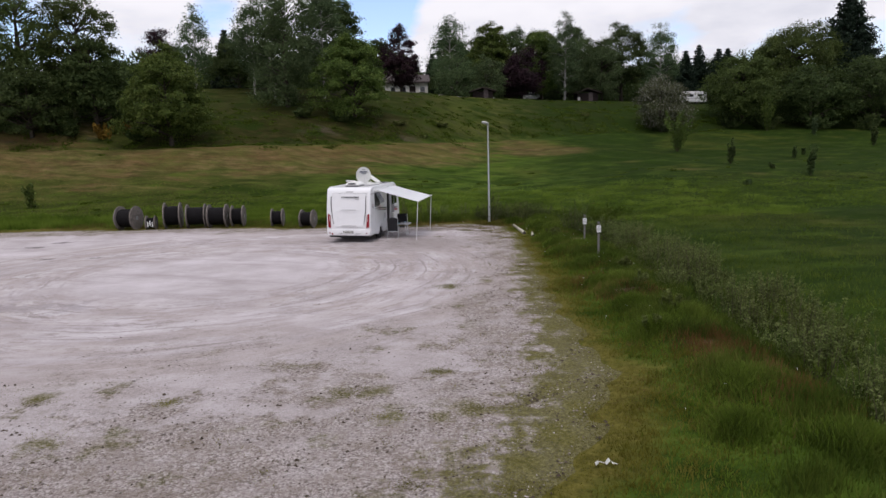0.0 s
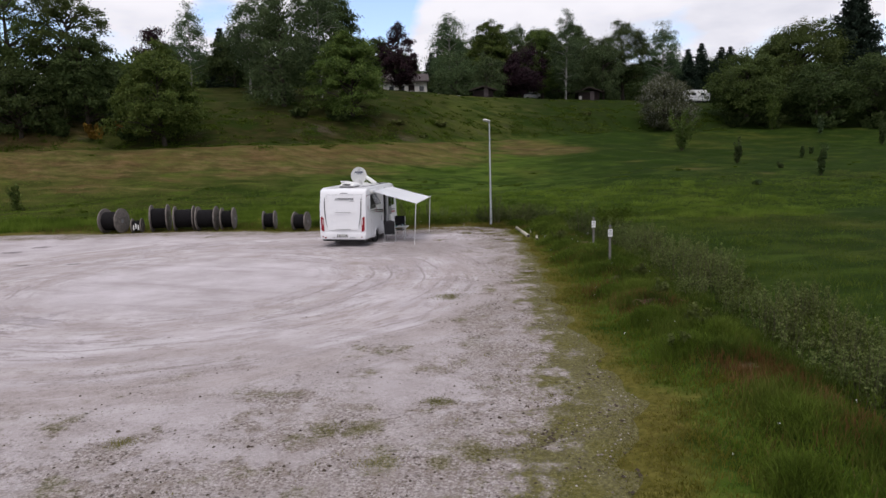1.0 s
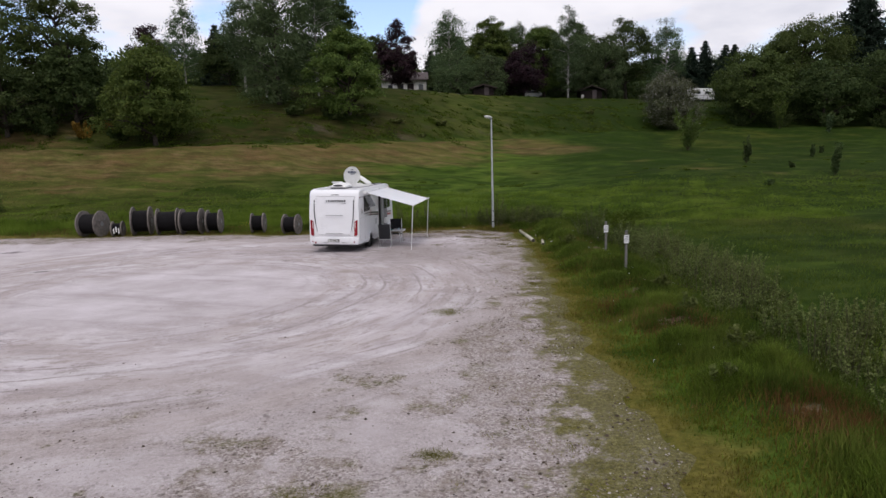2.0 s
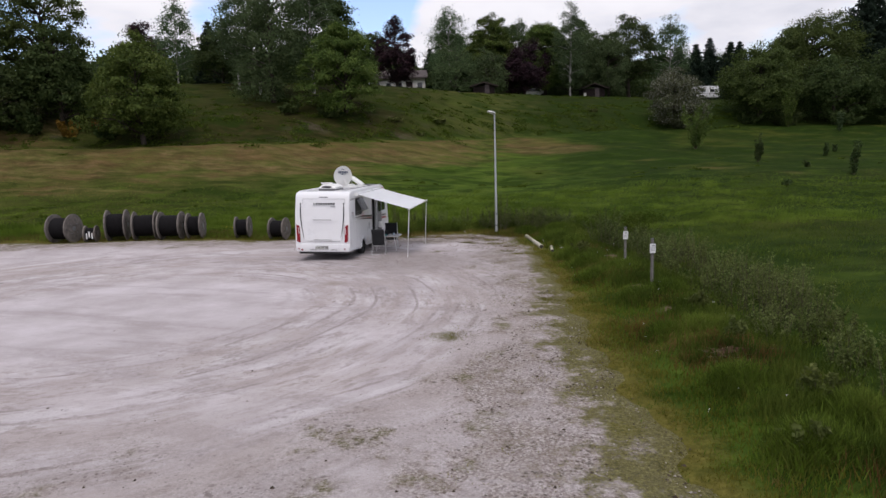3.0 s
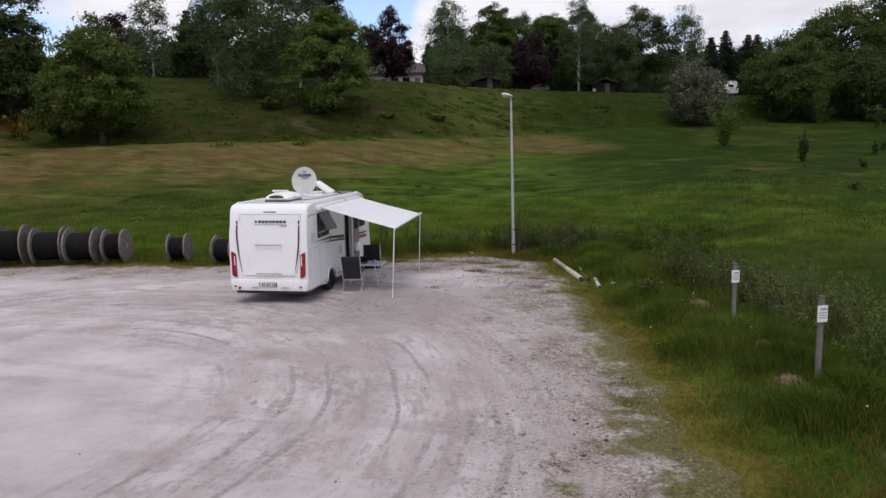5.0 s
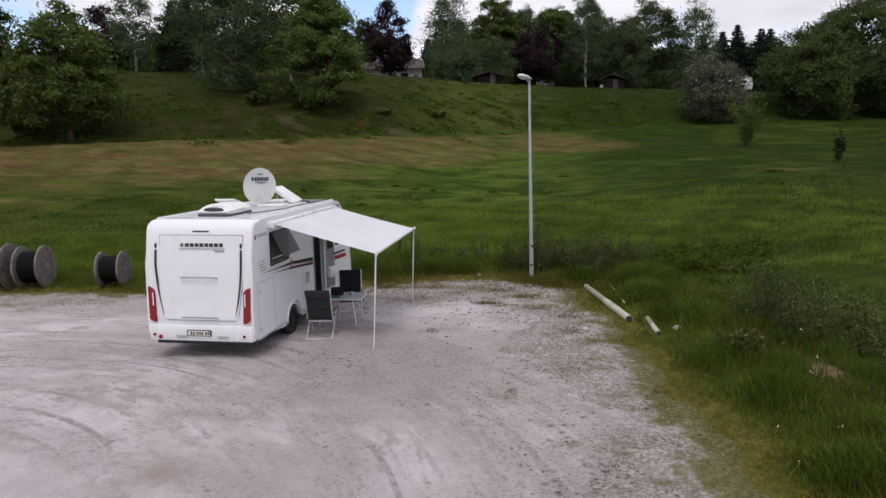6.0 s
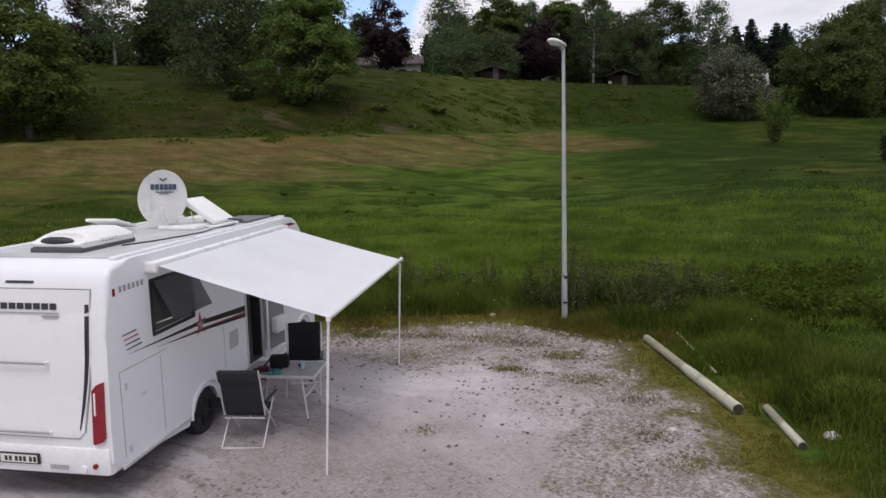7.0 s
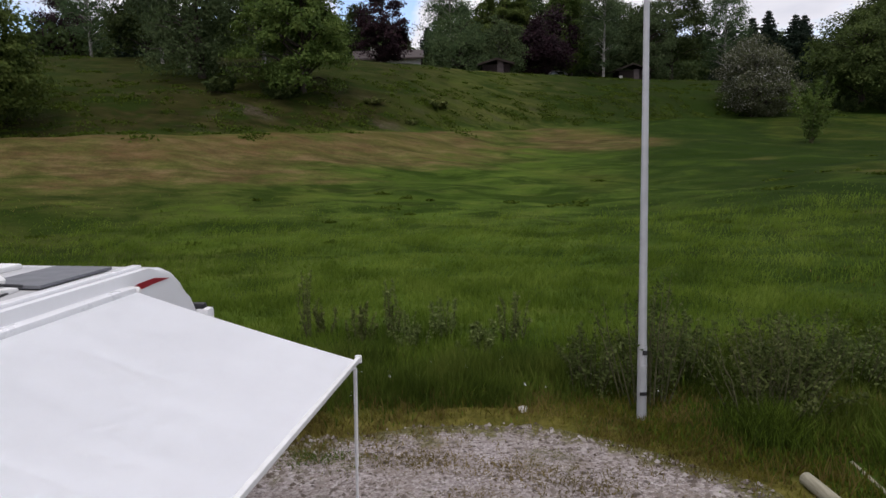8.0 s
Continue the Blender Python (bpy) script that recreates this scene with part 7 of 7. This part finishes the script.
def build_drums():
    base = "wooden drum of black cable at the gravel edge"
    for x, y, r, w, yaw, lab, band in (
        (-20.18, 41.5, 0.76, 1.06, -7, "large " + base + ", turned aside", False),
        (-18.76, 41.5, 0.44, 0.53, 10, "small wooden drum with black and white wrapping", True),
        (-17.42, 41.7, 0.82, 0.92, 13, "tall " + base, False),
        (-15.92, 41.7, 0.76, 1.07, 11, "large " + base, False),
        (-14.50, 41.6, 0.74, 1.07, 3, "wide " + base + ", turned aside", False),
        (-13.28, 41.7, 0.68, 0.69, 6, "narrow " + base, False),
        (-10.80, 41.8, 0.57, 0.66, 4, "small " + base + ", standing apart", False),
        (-8.84, 41.6, 0.58, 0.76, -9, "small " + base + ", near motorhome", False)):
        build_drum(x, y, r, w, yaw, lab, band)


def build_log(name, a, b, r, label, two_tone=False, lift=0.0):
    a, b = Vector(a), Vector(b)
    a.z, b.z = lift + r * 0.75, lift + r * 0.75
    lg = thing(name, Matrix.Translation((a + b) / 2), label, "log", "logs")
    o = (a + b) / 2
    bm = bmesh.new()
    n = 14
    prev = None
    for i in range(n + 1):
        t = i / n
        p = a.lerp(b, t) - o
        rr = r * (0.88 + 0.12 * (t > 0.5 if two_tone else 1)) * (1 + 0.012 * math.sin(i * 0.9))
        ring = []
        d = (b - a).normalized()
        side = Vector((d.y, -d.x, 0)).normalized()
        for k in range(14):
            an = 2 * math.pi * k / 14
            ring.append(bm.verts.new(p + side * rr * math.cos(an) + Vector((0, 0, 1)) * rr * math.sin(an)))
        if prev:
            for k in range(14):
                bm.faces.new((prev[k], prev[(k + 1) % 14], ring[(k + 1) % 14], ring[k]))
        else:
            first = ring
        prev = ring
    bm.faces.new(first)
    bm.faces.new(prev)
    part("stem", bm, M_LOG, lg, "", True)
    d = (b - a).normalized()
    part("cut_end", tubes((b - o - d * 0.005, b - o + d * 0.008, r * 0.9), n=14), M_LOG_CUT, lg, "dark sawn end")


def build_post(x, y, top, yaw, label):
    g = ground_z(x, y)
    p = thing("sign_post", pose(x, y, g - 0.1, 0, 0, yaw), label, "sign", "posts with small signs")
    h = top - g + 0.1
    part("post", boxes(((0, 0, h / 2), (0.07, 0.07, h)), bevel=0.01), M_POST, p, "grey weathered wooden post")
    part("cap", boxes(((0, 0, h + 0.008), (0.085, 0.085, 0.02)), bevel=0.004), M_DARK, p)
    bd = part("board", boxes(((-0.01, -0.052, h - 0.26), (0.17, 0.012, 0.27)), bevel=0.003), M_SIGN, p, "small white notice")
    bars(bd, "print", M_SIGN_INK, "y", -0.0605, [(-0.05, h - 0.20, 0.05, h - 0.165), (-0.08, h - 0.25, 0.06, h - 0.235), (-0.08, h - 0.29, 0.05, h - 0.275), (-0.08, h - 0.33, 0.06, h - 0.315)], 0.003)


def build_small():
    build_log("fallen_log", (3.98, 40.1, 0), (4.22, 36.25, 0), 0.092, "pale weathered log lying along the gravel edge", True)
    build_log("fallen_log", (4.66, 36.3, 0), (4.52, 35.0, 0), 0.06, "short pale log half hidden in grass", False, 0.02)
    build_log("fallen_pole", (4.74, 40.5, 0), (4.55, 37.9, 0), 0.026, "thin pale pole lying in grass", False, 0.03)
    build_post(6.04, 26.0, 1.71, 8, "grey wooden post with a white notice in the grass verge")
    build_post(6.20, 29.6, 1.63, 5, "grey wooden post with a white notice near the ditch")
    # crumpled strip of plastic
    g = 0.05
    li = thing("plastic_litter", pose(2.52, 9.25, g, 0, 0, 12), "crumpled white plastic strip lying on weeds", "litter")
    rng = random.Random(5)
    bm = bmesh.new()
    pts = [(-0.16, 0, 0.02), (-0.08, 0.03, 0.05), (0.0, 0.0, 0.03), (0.07, 0.04, 0.06), (0.10, -0.01, 0.03), (0.17, -0.03, 0.02)]
    for a, b in zip(pts, pts[1:]):
        v = [bm.verts.new((p[0] + rng.uniform(-.01, .01), p[1] + s * rng.uniform(0.03, 0.05), p[2] + rng.uniform(-.01, .02))) for p in (a, b) for s in (-1, 1)]
        bm.faces.new((v[0], v[1], v[3], v[2]))
    bmesh.ops.solidify(bm, geom=bm.faces[:], thickness=0.004)
    part("strip", bm, M_PLASTIC_W, li)
    for x, y, r in ((4.95, 35.1, 0.11), (3.05, 35.7, 0.06), (0.95, 42.3, 0.08)):
        st = thing("stone", pose(x, y, max(ground_z(x, y), 0.02), 0, 0, 40), "pale rough stone in grass", "stone", "loose stones")
        bm = bmesh.new()
        bmesh.ops.create_icosphere(bm, subdivisions=2, radius=r)
        for v in bm.verts:
            v.co *= 1 + 0.35 * noise.noise(v.co * 9 + Vector((x, y, 0)))
            v.co.z *= 0.65
        part("rock", bm, M_STONE, st)


def build_dug_earth():
    x, y = 5.7, 19.6
    heap = thing("dug_earth", pose(x, y, ground_z(x, y) + 0.02, 0, 0, 20), "small heap of dug brown earth in the verge", "soil")
    rng = random.Random(9)
    bm = bmesh.new()
    for i in range(46):
        r = rng.uniform(0.03, 0.09)
        m = Matrix.Translation((rng.gauss(0, 0.17), rng.gauss(0, 0.12), rng.uniform(0.0, 0.08))) @ Matrix.Rotation(rng.uniform(0, 3), 4, "Z") @ Matrix.Diagonal((r, r * rng.uniform(0.6, 1), r * 0.6, 1))
        bmesh.ops.create_icosphere(bm, subdivisions=1, radius=1, matrix=m)
    part("clods", bm, simple("brown_earth", (0.075, 0.042, 0.028), 0.95, 0, 0.25, 9, 0.3, 0.1), heap)
    bm = bmesh.new()
    for i in range(60):
        a, u = rng.uniform(0, 6.28), Vector((rng.gauss(0, 0.30), rng.gauss(0, 0.2), rng.uniform(0.03, 0.07)))
        w = Vector((math.cos(a), math.sin(a), rng.uniform(-0.1, 0.3))) * rng.uniform(0.06, 0.16)
        tube(bm, u - w, u + w, 0.004, 0.002, n=4)
    part("dead_straw", bm, M_DEAD, heap, "pale dead straw")


# ---- buildings and vehicles on the rise ----
def gable(w, d, h, rise, over):
    return prism([(-w / 2 - over, h - 0.1), (0, h + rise), (w / 2 + over, h - 0.1), (w / 2 + over, h + 0.1), (0, h + rise + 0.22), (-w / 2 - over, h + 0.1)], "y", -d / 2 - over, d / 2 + over)


def build_house():
    x, y = -10.2, 146.0
    h = thing("house", pose(x, y, ground_z(x, y) - 3.0, 0, 0, 4), "white rendered house with dark tiled roof behind trees", "house")
    part("wall", boxes(((0, 0, 2.6), (10.6, 8, 5.2))), M_RENDER, h, "white rendered wall")
    bm = prism([(-4.6, 5.0), (0, 6.8), (4.6, 5.0), (4.6, 5.25), (0, 7.1), (-4.6, 5.25)], "x", -5.8, 5.8)
    part("roof", bm, M_TILE, h, "dark tiled roof")
    part("dormer", boxes(((0.5, -3.2, 5.7), (2.2, 2.0, 1.2)), bevel=0.02), M_RENDER, h)
    part("dormer_roof", boxes(((0.5, -3.3, 6.4), (2.7, 2.4, 0.2))), M_TILE, h)
    for wx in (-4.2, -2.0, 0.2, 4.2):
        w = part("window", boxes(((wx, -4.03, 3.7), (1.2, 0.1, 1.3)), bevel=0.02), M_PLASTIC_W, h)
        part("pane", boxes(((wx, -4.09, 3.7), (0.95, 0.03, 1.05))), M_GLASS, w)
    d = part("door", boxes(((2.1, -4.04, 3.3), (1.3, 0.1, 2.2)), bevel=0.02), M_HUT, h)
    part("chimney", boxes(((-2.5, 0.4, 7.2), (0.7, 0.7, 1.4)), bevel=0.02), M_STONE, h)


def build_hut(x, y, w, h, rise, label):
    g = ground_z(x, y)
    hut = thing("garden_hut", pose(x, y, g, 0, 0, 3), label, "hut", "garden huts")
    part("wall", boxes(((0, 0, h / 2), (w, 3.0, h))), M_HUT, hut, "dark red-brown boards")
    for i in range(9):
        part("board", boxes(((-w / 2 + w * (i + 0.5) / 9, -1.515, h / 2), (w / 9 - 0.03, 0.03, h - 0.05))), M_HUT, hut)
    part("roof", gable(w, 3.0, h, rise, 0.55), M_HUT_ROOF, hut, "low dark gable roof")
    part("door", boxes(((0.15 * w, -1.545, 0.95), (0.8, 0.03, 1.8))), M_TILE, hut)
    if w > 4:
        part("plinth", boxes(((-0.42 * w, -1.6, 0.45), (0.5, 0.2, 0.9)), bevel=0.02), M_STONE, hut)


def build_caravan():
    x, y = 49.2, 137.5
    c = thing("caravan", pose(x, y, ground_z(x, y), 0, 0, 14), "white touring caravan parked behind hawthorn bush", "caravan")
    part("shell", prism([(-2.4, 0.45), (2.3, 0.45), (2.4, 1.2), (2.2, 2.2), (1.9, 2.55), (-2.0, 2.55), (-2.3, 2.2), (-2.45, 1.2)], "y", -1.1, 1.1, 0.08, 2), M_WHITE, c, "", True)
    for wx in (-1.2, 0.7):
        part("window", boxes(((wx, -1.105, 1.7), (0.9, 0.03, 0.5)), bevel=0.01), M_GLASS, c)
    part("stripe", boxes(((0, -1.103, 1.15), (4.4, 0.012, 0.09))), M_GREY_VINYL, c)
    for sx in (-1, 1):
        part("wheel", tubes(((0, sx * 0.9, 0.32), (0, sx * 1.08, 0.32), 0.32), n=20), M_TYRE, c, "", True)
    part("drawbar", tubes(((-2.4, 0, 0.5), (-3.5, 0, 0.45), 0.05), n=8), M_STEEL, c)


def build_far_van():
    x, y = 17.2, 142.0
    v = thing("parked_car", pose(x, y, ground_z(x, y) + 0.75, 0, 0, 3), "white parked car between the trees", "car")
    v.location.z = ground_z(x, y)
    part("body", prism([(-2.0, 0.35), (2.0, 0.35), (2.05, 0.9), (1.3, 1.05), (0.8, 1.6), (-1.2, 1.65), (-1.8, 1.1), (-2.05, 0.95)], "y", -0.85, 0.85, 0.1, 2), M_WHITE, v, "", True)
    part("side_glass", prism([(-1.5, 1.08), (0.95, 1.05), (0.65, 1.5), (-1.1, 1.53)], "y", -0.862, -0.84), M_GLASS, v)
    for wx in (-1.25, 1.25):
        for sy in (-1, 1):
            part("wheel", tubes(((wx, sy * 0.7, 0.31), (wx, sy * 0.87, 0.31), 0.31), n=18), M_TYRE, v, "", True)


# ---- put it all in place ----
build_motorhome()
build_awning()
build_camp()
build_lamp()
build_drums()
build_small()
build_dug_earth()
build_house()
build_hut(5.9, 122.5, 3.6, 1.25, 0.55, "low dark timber garden hut under trees")
build_hut(27.6, 138.0, 4.2, 1.7, 0.8, "dark timber garden hut with porch under trees")
build_caravan()
build_far_van()
build_ridge_path()
for i, (kind, tx, ty, th, tw) in enumerate(TREES):
    build_tree(kind, tx, ty, th, tw, 500 + i)
for i in range(34):
    bx = -80 + 5.4 * i + 2.0 * math.sin(i * 2.7)
    by = float(np.interp(bx, RIDGE_X, RIDGE_Y)) + 48 + 6 * math.sin(i * 1.9)
    build_tree(("ash", "oak", "pine", "ash")[i % 4], bx, by, (10.2 + 1.5 * math.sin(i * 1.3) + (1.5 if i % 4 == 2 else 0)) * (0.6 if bx < -45 else 1.0), 11.0 if i % 4 != 2 else 7.0, 900 + i, 1.5)
build_shrubs()
build_hedge()
build_grass()
build_meadow_tufts()
build_bank_weeds()
build_gravel_stones()
build_flowers()
build_yellow_flowers()
